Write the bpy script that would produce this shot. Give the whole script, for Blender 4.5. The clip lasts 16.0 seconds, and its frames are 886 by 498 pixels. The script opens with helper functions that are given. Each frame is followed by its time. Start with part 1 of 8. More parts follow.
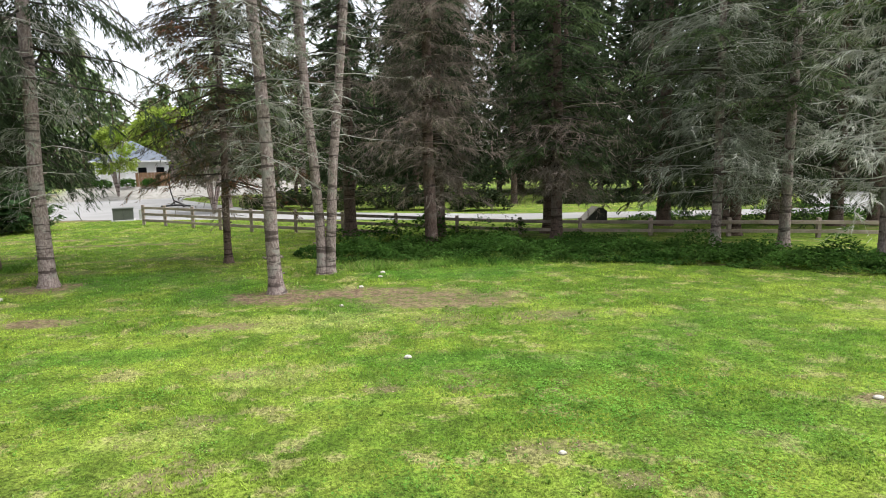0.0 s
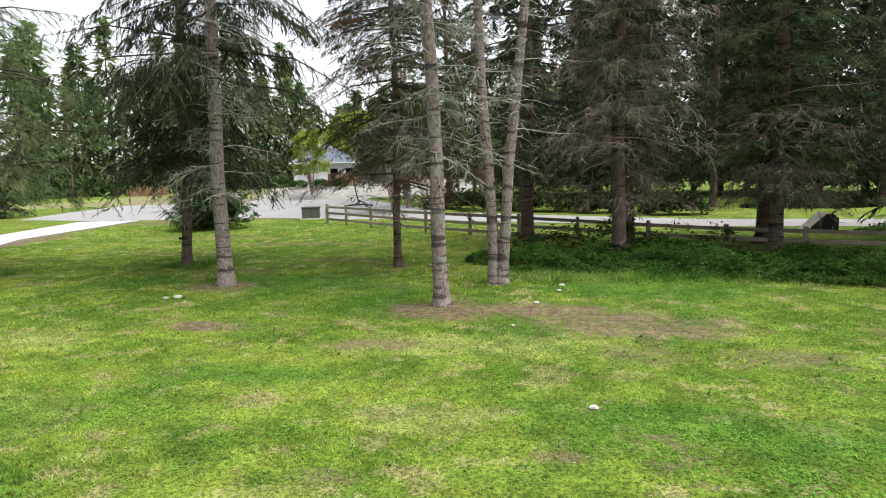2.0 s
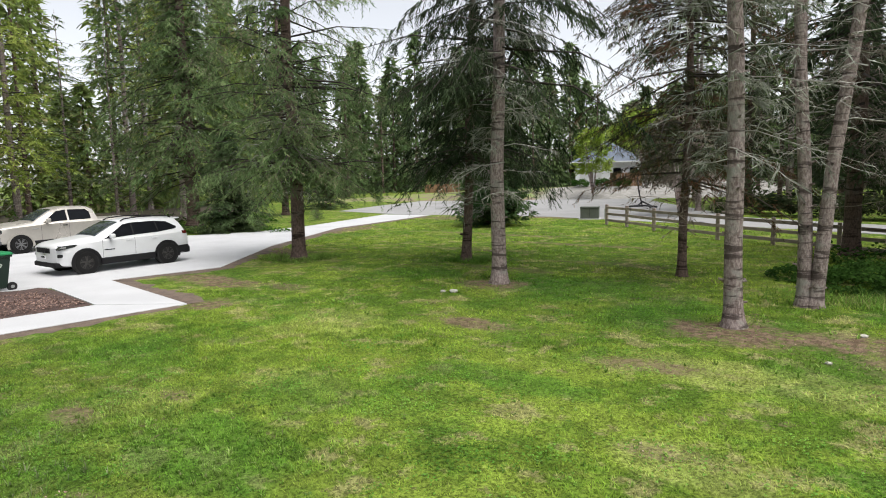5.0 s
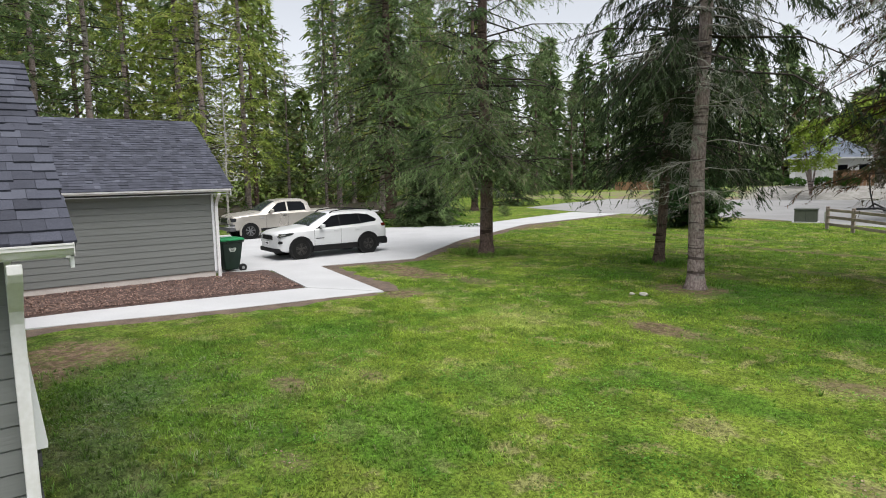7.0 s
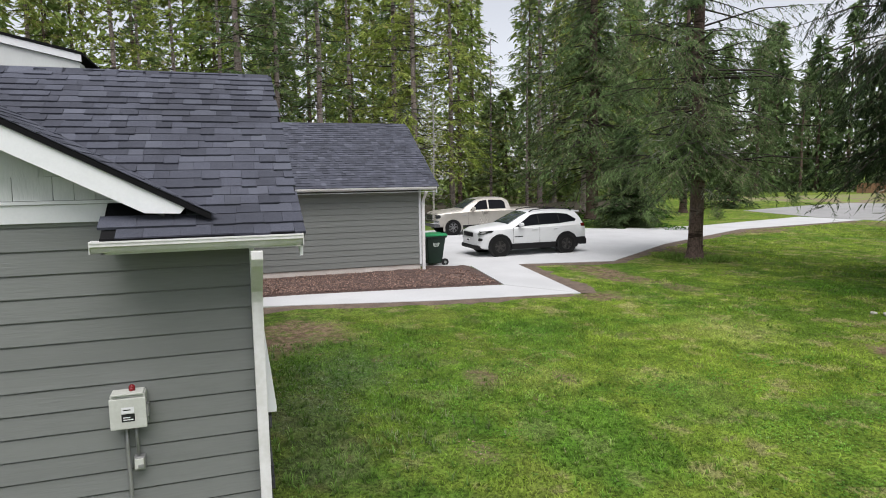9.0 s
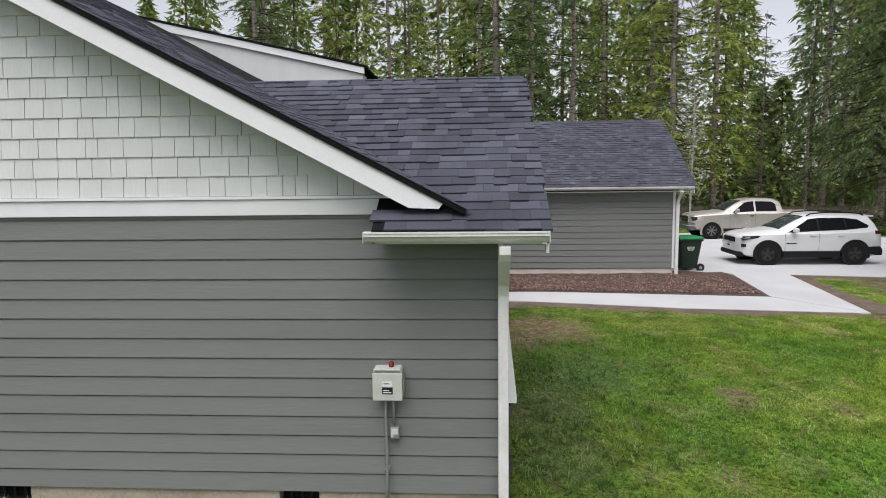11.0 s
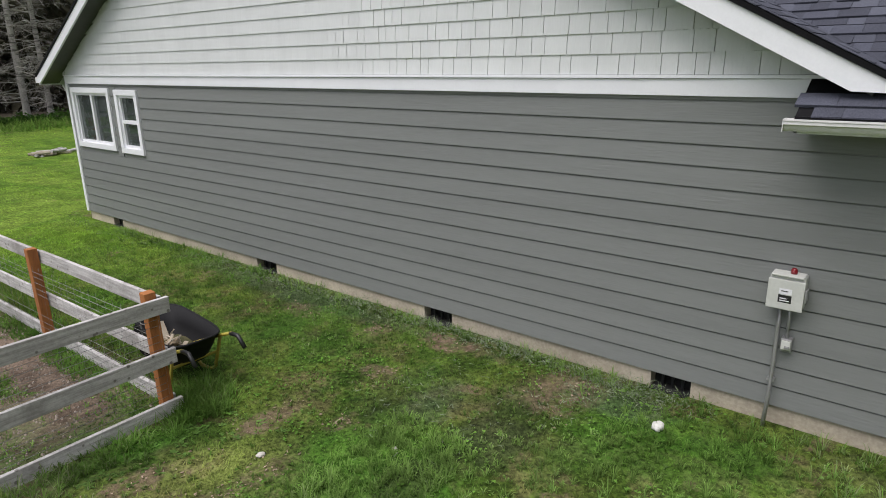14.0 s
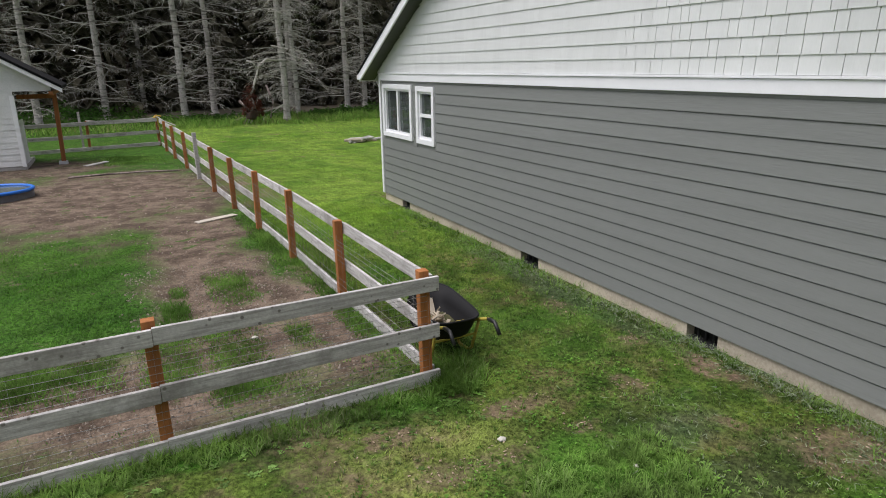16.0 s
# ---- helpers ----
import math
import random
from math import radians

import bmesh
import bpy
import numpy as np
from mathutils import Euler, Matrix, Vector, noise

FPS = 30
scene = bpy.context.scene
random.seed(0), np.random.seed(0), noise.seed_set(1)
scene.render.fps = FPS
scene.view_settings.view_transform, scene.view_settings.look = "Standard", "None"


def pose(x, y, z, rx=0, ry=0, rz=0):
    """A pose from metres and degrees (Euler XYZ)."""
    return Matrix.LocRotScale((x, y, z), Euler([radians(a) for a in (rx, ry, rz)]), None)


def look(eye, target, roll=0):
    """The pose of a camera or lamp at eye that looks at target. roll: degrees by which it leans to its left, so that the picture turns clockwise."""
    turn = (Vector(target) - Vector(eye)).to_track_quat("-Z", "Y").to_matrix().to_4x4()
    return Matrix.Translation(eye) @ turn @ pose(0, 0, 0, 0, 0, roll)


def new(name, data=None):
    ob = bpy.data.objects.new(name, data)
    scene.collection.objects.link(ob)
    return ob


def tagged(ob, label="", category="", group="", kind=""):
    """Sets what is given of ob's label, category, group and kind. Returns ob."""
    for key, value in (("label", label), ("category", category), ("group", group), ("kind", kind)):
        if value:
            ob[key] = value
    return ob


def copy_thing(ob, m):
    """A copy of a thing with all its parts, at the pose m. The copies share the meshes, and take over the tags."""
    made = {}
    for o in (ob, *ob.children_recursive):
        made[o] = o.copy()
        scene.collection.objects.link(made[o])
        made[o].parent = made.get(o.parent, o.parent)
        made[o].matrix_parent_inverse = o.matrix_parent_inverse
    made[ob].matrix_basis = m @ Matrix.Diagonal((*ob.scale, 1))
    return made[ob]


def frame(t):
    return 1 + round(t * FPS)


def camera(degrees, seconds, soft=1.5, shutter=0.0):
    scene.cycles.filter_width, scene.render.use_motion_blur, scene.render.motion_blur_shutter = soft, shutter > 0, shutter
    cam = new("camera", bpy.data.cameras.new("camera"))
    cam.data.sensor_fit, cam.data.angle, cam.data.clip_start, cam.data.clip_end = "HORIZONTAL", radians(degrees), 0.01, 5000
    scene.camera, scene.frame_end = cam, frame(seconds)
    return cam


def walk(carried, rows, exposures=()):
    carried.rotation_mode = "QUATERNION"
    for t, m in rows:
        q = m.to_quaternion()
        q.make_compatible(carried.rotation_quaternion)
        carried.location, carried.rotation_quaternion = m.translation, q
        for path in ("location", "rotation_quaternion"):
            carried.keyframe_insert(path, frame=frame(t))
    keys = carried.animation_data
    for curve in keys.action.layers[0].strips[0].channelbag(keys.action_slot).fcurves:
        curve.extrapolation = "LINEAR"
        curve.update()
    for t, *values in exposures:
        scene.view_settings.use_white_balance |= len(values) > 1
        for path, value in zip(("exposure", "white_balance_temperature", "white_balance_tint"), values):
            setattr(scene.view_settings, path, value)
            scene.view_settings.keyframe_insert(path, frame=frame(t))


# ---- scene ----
cam = camera(69.95, 16.0, soft=1.0)
PATH = [
    (0.0, 0.327, -2.813, 3.079, 82.17, 1.22, -4.52),
    (0.5, 0.353, -2.245, 3.049, 82.31, 1.30, -0.70),
    (1.0, 0.307, -1.701, 3.046, 82.35, 1.44, 3.25),
    (1.5, 0.269, -1.161, 3.026, 82.47, 1.49, 7.35),
    (2.0, 0.225, -0.703, 2.989, 82.64, 1.53, 11.50),
    (2.5, 0.188, -0.373, 2.950, 82.83, 1.57, 15.79),
    (3.0, 0.119, -0.152, 2.934, 82.97, 1.44, 19.93),
    (3.5, 0.038, 0.060, 2.916, 83.10, 1.48, 24.05),
    (4.0, 0.020, 0.090, 2.935, 83.17, 1.51, 28.30),
    (6.5, 0.000, 0.000, 3.000, 83.20, 1.10, 48.89),
    (7.0, 0.000, 0.000, 3.000, 83.25, 1.09, 53.28),
    (7.5, 0.000, 0.000, 3.000, 83.31, 0.93, 57.66),
    (8.0, 0.000, 0.000, 3.000, 83.34, 0.90, 62.03),
    (10.5, 0.000, 0.000, 3.000, 83.61, 0.71, 87.23),
    (11.0, 0.000, 0.000, 3.000, 83.65, 0.67, 93.33),
    (11.5, 0.000, 0.000, 3.000, 83.60, 0.60, 99.06),
    (12.0, 0.000, 0.000, 3.000, 81.19, 0.56, 104.70),
    (12.5, 0.000, 0.000, 3.000, 77.01, 0.57, 110.54),
    (13.0, 0.000, 0.000, 3.000, 74.16, 0.67, 116.45),
    (13.5, 0.000, 0.000, 3.000, 73.50, 0.76, 122.35),
    (14.0, 0.000, 0.000, 3.000, 73.50, 0.87, 128.42),
    (14.5, 0.000, 0.000, 3.000, 73.54, 0.92, 134.54),
    (15.0, 0.000, 0.000, 3.000, 73.63, 0.90, 140.66),
    (15.5, 0.000, 0.000, 3.000, 73.72, 0.87, 146.70),
    (16.0, 0.000, 0.000, 3.000, 73.82, 0.87, 152.83),
]
walk(cam, [(t, pose(x, y, z, rx, ry, rz)) for t, x, y, z, rx, ry, rz in PATH],
     exposures=((0.0, 1.48, 6500, 11), (2.0, 1.36, 6500, 11), (4.0, 1.14, 6500, 11), (6.5, 0.86, 6450, 11), (8.0, 0.80, 6400, 12), (10.5, 0.70, 6400, 13), (12.0, 0.60, 6360, 15), (14.0, 0.64, 6350, 16), (16.0, 0.71, 6350, 16)))

# ---- light ----
world = bpy.data.worlds.new("overcast_sky")
scene.world = world
world.use_nodes = True
wn = world.node_tree.nodes
wn.clear()
sky = wn.new("ShaderNodeTexSky")
sky.sky_type = "NISHITA"
sky.sun_disc = False
sky.sun_elevation, sky.sun_rotation = radians(66.4), radians(97.5)
sky.air_density, sky.dust_density, sky.ozone_density = 1.0, 1.0, 1.0
hsv = wn.new("ShaderNodeHueSaturation")
hsv.inputs["Saturation"].default_value = 0.22
bg = wn.new("ShaderNodeBackground")
bg.inputs["Strength"].default_value = 0.098
wout = wn.new("ShaderNodeOutputWorld")
wl = world.node_tree.links
wl.new(sky.outputs[0], hsv.inputs["Color"])
wl.new(hsv.outputs[0], bg.inputs["Color"])
wl.new(bg.outputs[0], wout.inputs["Surface"])
sun_data = bpy.data.lights.new("sun", "SUN")
sun_data.energy, sun_data.angle, sun_data.color = 2.3, radians(56), (1.0, 0.97, 0.92)
sun = new("sun", sun_data)
sun.matrix_world = look((11.5, -1.5, 26.5), (0, 0, 0))

# ---- materials ----


class Nodes:
    """A short way to write a node material."""

    def __init__(self, name):
        self.mat = bpy.data.materials.new(name)
        self.mat.use_nodes = True
        self.tree = self.mat.node_tree
        self.tree.nodes.clear()
        self.out = self.tree.nodes.new("ShaderNodeOutputMaterial")
        self.bsdf = self.tree.nodes.new("ShaderNodeBsdfPrincipled")
        self.tree.links.new(self.bsdf.outputs[0], self.out.inputs["Surface"])
        self.geo = self.tree.nodes.new("ShaderNodeNewGeometry")
        self.pos = self.geo.outputs["Position"]

    def link(self, a, b):
        self.tree.links.new(a, b)

    def put(self, socket, value):
        if isinstance(value, bpy.types.NodeSocket):
            self.link(value, socket)
        else:
            socket.default_value = value

    def noise(self, scale, detail=3.0, rough=0.55, vector=None, stretch=None):
        n = self.tree.nodes.new("ShaderNodeTexNoise")
        n.inputs["Scale"].default_value, n.inputs["Detail"].default_value, n.inputs["Roughness"].default_value = scale, detail, rough
        v = vector or self.pos
        m = self.tree.nodes.new("ShaderNodeMapping")
        m.inputs["Scale"].default_value = stretch or (1.0, 1.0, 1.0)
        m.inputs["Location"].default_value = (37.3, 21.7, 8.1)
        self.link(v, m.inputs["Vector"])
        self.link(m.outputs[0], n.inputs["Vector"])
        return n.outputs["Fac"]

    def math(self, op, a, b=0.0, c=0.0, clamp=False):
        n = self.tree.nodes.new("ShaderNodeMath")
        n.operation, n.use_clamp = op, clamp
        for s, v in zip(n.inputs, (a, b, c)):
            self.put(s, v)
        return n.outputs[0]

    def ramp(self, value, lo, hi, a=0.0, b=1.0):
        n = self.tree.nodes.new("ShaderNodeMapRange")
        n.interpolation_type = "SMOOTHSTEP"
        for k, v in zip(("Value", "From Min", "From Max", "To Min", "To Max"), (value, lo, hi, a, b)):
            self.put(n.inputs[k], v)
        return n.outputs[0]

    def mix(self, fac, a, b, mode="MIX"):
        n = self.tree.nodes.new("ShaderNodeMix")
        n.data_type, n.blend_type = "RGBA", mode
        self.put(n.inputs[0], fac)
        for s, v in ((n.inputs[6], a), (n.inputs[7], b)):
            self.put(s, (*v, 1) if isinstance(v, tuple) and len(v) == 3 else v)
        return n.outputs[2]

    def gain(self, color, factor):
        n = self.tree.nodes.new("ShaderNodeHueSaturation")
        self.put(n.inputs["Value"], factor)
        self.put(n.inputs["Color"], color)
        return n.outputs[0]

    def bump(self, height, strength, distance):
        n = self.tree.nodes.new("ShaderNodeBump")
        n.inputs["Strength"].default_value, n.inputs["Distance"].default_value = strength, distance
        self.link(height, n.inputs["Height"])
        self.link(n.outputs[0], self.bsdf.inputs["Normal"])

    def done(self, color, rough=0.8, metal=0.0, spec=0.5):
        self.put(self.bsdf.inputs["Base Color"], (*color, 1) if isinstance(color, tuple) else color)
        self.put(self.bsdf.inputs["Roughness"], rough)
        self.bsdf.inputs["Metallic"].default_value = metal
        self.bsdf.inputs["Specular IOR Level"].default_value = spec
        return self.mat

    def island(self):
        return self.geo.outputs["Random Per Island"]

    def each(self):
        return self.tree.nodes.new("ShaderNodeObjectInfo").outputs["Random"]


def plain(name, a, b=None, scale=6.0, fine=60.0, rough=0.7, metal=0.0, bump=0.15, stretch=None, vary=0.0, island=0.0, spec=0.5):
    """A surface of two near colours, mottled at two scales, with fine relief."""
    k = Nodes(name)
    b = b or tuple(v * 0.8 for v in a)
    big, small = k.noise(scale, stretch=stretch), k.noise(fine, 2.0, stretch=stretch)
    col = k.mix(k.ramp(k.math("MULTIPLY_ADD", small, 0.4, k.math("MULTIPLY", big, 0.6)), 0.35, 0.65), a, b)
    if vary:
        col = k.gain(col, k.math("MULTIPLY_ADD", k.each(), vary, 1 - vary / 2))
    if island:
        col = k.gain(col, k.math("MULTIPLY_ADD", k.island(), island, 1 - island / 2))
    if bump:
        k.bump(small, bump, 0.01)
    return k.done(col, k.math("MULTIPLY_ADD", big, 0.15, rough - 0.07), metal, spec)


SIDING = plain("grey_siding_paint", (0.189, 0.199, 0.190), (0.168, 0.177, 0.169), 2.0, 40, 0.62, stretch=(1, 0.12, 1.6), bump=0.25, vary=0.06)


def roof_material():
    """Granulated shingles: mostly dark slate blue, here and there a paler tab."""
    k = Nodes("charcoal_roof_shingle")
    grit, patch = k.noise(110.0, 4.0, 0.75), k.noise(1.1, 4.0, 0.6)
    tone = k.math("FRACT", k.math("ADD", k.math("MULTIPLY", k.each(), 7.31), k.math("MULTIPLY", k.island(), 5.17)))
    col = k.mix(k.ramp(grit, 0.3, 0.7), (0.040, 0.043, 0.058), (0.080, 0.085, 0.108))
    col = k.mix(k.ramp(tone, 0.78, 0.95, 0.0, 0.45), col, (0.108, 0.115, 0.142))
    col = k.gain(col, k.math("MULTIPLY_ADD", k.math("FRACT", k.math("MULTIPLY", tone, 13.7)), 0.50, 0.76))
    col = k.gain(col, k.ramp(patch, 0.3, 0.7, 0.86, 1.14))
    k.bump(grit, 0.5, 0.01)
    return k.done(col, 0.92, spec=0.25)


ROOF = roof_material()
SHAKE = plain("pale_shake_paint", (0.655, 0.675, 0.665), (0.615, 0.635, 0.625), 3.0, 50, 0.6, stretch=(1, 1.5, 0.2), bump=0.2, vary=0.06, island=0.06)
TRIM = plain("white_trim_paint", (0.80, 0.81, 0.83), (0.76, 0.77, 0.79), 3.0, 50, 0.5, bump=0.05)
GUTTER = plain("white_gutter_metal", (0.79, 0.78, 0.79), (0.68, 0.67, 0.66), 2.0, 20, 0.4, bump=0.02)
ROOFDARK = plain("black_drip_edge", (0.007, 0.007, 0.008), None, 8, 100, 0.8, spec=0.15)

CONCRETE = plain("pale_new_concrete", (0.50, 0.505, 0.515), (0.44, 0.445, 0.455), 0.7, 30, 0.85, bump=0.1)
FOUNDATION = plain("tan_foundation_concrete", (0.54, 0.475, 0.375), (0.37, 0.32, 0.25), 1.6, 35, 0.9, bump=0.3, vary=0.25)
ASPHALT = plain("pale_worn_asphalt", (0.30, 0.30, 0.30), (0.235, 0.235, 0.235), 0.3, 40, 0.9, bump=0.2)
BLACK = plain("black_plastic", (0.012, 0.012, 0.013), None, 5, 60, 0.45, bump=0.03)
DARK = plain("dark_void", (0.01, 0.01, 0.01), None, 5, 40, 0.9)


def rail_wood():
    """Weathered boards: grain along the board, darker stains and small knots."""
    k = Nodes("weathered_grey_rail_wood")
    grain, stain, fine = k.noise(3.0, 5.0, 0.7, stretch=(0.9, 0.9, 14.0)), k.noise(1.6, 5.0, 0.7), k.noise(40.0, 3.0, 0.7)
    col = k.mix(k.ramp(grain, 0.36, 0.64), (0.57, 0.555, 0.54), (0.36, 0.345, 0.33))
    col = k.mix(k.ramp(stain, 0.48, 0.66, 0.0, 0.72), col, (0.23, 0.215, 0.20))
    knots = k.tree.nodes.new("ShaderNodeTexVoronoi")
    knots.inputs["Scale"].default_value = 9.0
    k.link(k.pos, knots.inputs["Vector"])
    col = k.mix(k.ramp(knots.outputs["Distance"], 0.17, 0.10, 0.0, 0.8), col, (0.13, 0.115, 0.10))
    col = k.gain(col, k.math("MULTIPLY_ADD", k.each(), 0.22, 0.89))
    col = k.gain(col, k.ramp(fine, 0.3, 0.7, 0.88, 1.08))
    k.bump(grain, 0.4, 0.01)
    return k.done(col, 0.88, spec=0.3)


WOODGREY = rail_wood()
WOODPOST = plain("orange_stained_post_wood", (0.36, 0.135, 0.035), (0.24, 0.085, 0.022), 3.0, 30, 0.75, stretch=(6.0, 6.0, 0.6), bump=0.3, vary=0.3)
FENCEWOOD = plain("brown_weathered_fence_wood", (0.40, 0.33, 0.29), (0.25, 0.20, 0.175), 2.0, 25, 0.9, bump=0.3, vary=0.3)
METAL = plain("grey_galvanised_metal", (0.42, 0.42, 0.42), (0.34, 0.34, 0.34), 5, 60, 0.45, 0.6, bump=0.03)
BARKCHIP = plain("brown_bark_mulch", (0.115, 0.070, 0.058), (0.040, 0.026, 0.023), 9, 45, 0.95, bump=0.9)
CHIPS = plain("bark_chip_wood", (0.31, 0.205, 0.165), (0.13, 0.080, 0.066), 9, 45, 0.95, bump=0, island=1.3)


def ground_masks(k, places=None, ragged=2.2):
    """Patches of the lawn, from 0 to 1; the worn, bare ones by default."""
    sep = k.tree.nodes.new("ShaderNodeSeparateXYZ")
    k.link(k.pos, sep.inputs[0])
    x, y = sep.outputs[0], sep.outputs[1]
    wob = k.math("MULTIPLY_ADD", k.noise(1.1, 5.0, 0.65), ragged, -ragged / 2)
    best = None
    for cx, cy, rx, ry, power in places or BARE:
        dx = k.math("DIVIDE", k.math("SUBTRACT", x, cx), rx)
        dy = k.math("DIVIDE", k.math("SUBTRACT", y, cy), ry)
        d = k.math("SQRT", k.math("ADD", k.math("MULTIPLY", dx, dx), k.math("MULTIPLY", dy, dy)))
        m = k.math("MULTIPLY", k.ramp(k.math("ADD", d, wob), 0.6, 1.25, 1.0, 0.0), power)
        best = m if best is None else k.math("MAXIMUM", best, m)
    return best, x, y


# centre x, y, half widths, strength of the bare places
BARE_FRONT = [
    (-2.4, 12.1, 1.2, 0.9, 1.0), (-0.4, 12.3, 1.4, 0.7, 0.95), (1.2, 11.2, 1.9, 1.1, 0.82), (1.2, 9.3, 0.8, 0.5, 0.45), (3.3, 9.4, 1.0, 0.5, 0.55), (-8.8, 14.3, 1.0, 0.7, 0.95), (-3.15, 9.4, 0.8, 0.3, 0.75),
    (-6.9, 10.3, 0.9, 0.4, 0.9), (-13.4, 8.7, 0.7, 0.6, 0.9), (-13.6, 11.2, 0.9, 0.4, 0.6), (-16.4, 10.8, 2.2, 0.7, 0.95), (-21.5, 16.6, 3.0, 0.9, 0.9), (-25.4, 24.0, 1.2, 4.0, 0.9),
    (-12.3, 1.0, 1.2, 1.1, 0.95), (-24.0, 34.5, 4.0, 1.4, 0.8), (-16.0, 26.0, 4.0, 0.5, 0.6), (-10.5, 23.6, 3.2, 0.35, 0.7), (-18.6, 37.0, 2.6, 0.9, 0.9), (-13.5, 20.6, 2.6, 0.4, 0.5), (-7.5, 19.2, 1.8, 0.4, 0.5), (-9.8, 16.8, 1.6, 0.4, 0.5),
]
BARE_BACK = [
    (-1.0, -9.3, 0.95, 4.6, 1.0), (0.6, -17.5, 3.6, 4.8, 1.0), (-0.1, -6.3, 2.3, 1.2, 1.0), (2.6, -23.5, 2.4, 2.2, 1.0), (-1.2, -13.0, 0.9, 2.0, 1.0), (-1.95, -7.4, 0.36, 2.0, 1.0),
]
BARE = BARE_FRONT + BARE_BACK
# small worn spots with earth and litter showing
SPOTS = [
    (-8.56, 3.49, 0.40, 0.26, 0.75), (-8.1, 4.65, 0.30, 0.18, 0.6), (-2.07, 6.47, 0.36, 0.16, 0.5), (0.12, 5.58, 0.32, 0.14, 0.6), (1.97, 3.59, 0.45, 0.22, 0.55), (2.54, 2.78, 0.32, 0.2, 0.5),
    (6.4, 4.41, 0.4, 0.2, 0.8), (-2.15, 4.81, 0.4, 0.2, 0.4), (-6.1, 2.5, 0.3, 0.2, 0.4), (-5.06, -4.0, 0.22, 0.38, 0.9), (-4.85, -2.48, 0.48, 0.34, 0.62), (-2.85, -4.3, 0.34, 0.16, 0.75),
    (-4.84, -4.88, 0.20, 0.15, 0.55), (-1.64, -4.36, 0.32, 0.16, 0.75), (-1.88, -3.71, 0.28, 0.16, 0.6), (-4.1, -4.15, 0.14, 0.2, 0.6), (-2.35, -3.7, 0.3, 0.14, 0.5), (-4.72, -6.1, 0.2, 0.3, 0.4), (-3.2, -3.75, 0.14, 0.1, 0.5),
]
# dark, mossy, matted grass
MOSS = [(-3.77, -2.57, 0.46, 0.36, 0.95), (-4.45, -2.75, 0.5, 0.3, 0.6), (-3.9, -3.6, 0.7, 0.35, 0.5), (-3.0, -2.75, 0.3, 0.2, 0.6), (-5.0, -7.5, 0.35, 2.6, 0.5)]
# grey-green, where mown grass lies drying
MOWN = [(-9.8, 1.6, 1.1, 0.8, 0.5), (-8.0, 0.9, 1.2, 0.6, 0.6), (-6.6, 0.9, 0.9, 0.5, 0.7), (-5.1, -7.0, 0.25, 3.0, 0.8), (-5.0, -2.0, 0.3, 0.5, 0.8), (-3.9, -3.3, 0.6, 0.25, 0.6)]
# lush, deep green places, with painted shade near the firs, and pale, straw-coloured ones
DEEP = [(-11.8, 14.9, 1.6, 1.0, 0.7), (-7.2, 15.0, 2.2, 1.6, 0.8), (-4.2, 13.2, 1.3, 1.8, 0.8), (-6.2, 3.8, 1.5, 0.8, 0.75), (-4.6, 7.7, 1.5, 0.45, 0.7), (-8.8, 2.4, 2.6, 1.4, 0.5), (-11.0, 5.2, 1.8, 0.8, 0.5), (-6.0, 6.0, 1.6, 0.6, 0.45), (2.2, 14.6, 3.0, 0.9, 0.8), (3.2, 6.4, 2.2, 0.5, 0.7), (6.0, 7.0, 2.6, 1.6, 0.45), (5.0, 4.0, 2.4, 1.0, 0.45), (0.8, 6.9, 1.6, 0.4, 0.6),
        (-0.8, -4.86, 1.9, 0.2, 0.95), (-2.9, -3.0, 0.8, 0.7, 0.9), (-4.5, -1.4, 0.6, 0.8, 0.7), (-3.4, -7.5, 0.6, 1.8, 0.5)]
PALE_GRASS = [(-9.6, 8.9, 1.4, 1.1, 0.8), (-1.6, 6.4, 0.8, 0.5, 0.8), (-1.5, 9.6, 2.2, 0.8, 0.9), (-7.2, 6.0, 0.9, 0.6, 0.6), (-8.3, 4.2, 0.8, 0.7, 0.6), (-3.6, -2.0, 0.3, 0.14, 0.5), (-1.9, -3.9, 0.9, 0.5, 0.6), (-2.5, 4.3, 0.8, 0.3, 0.6)]


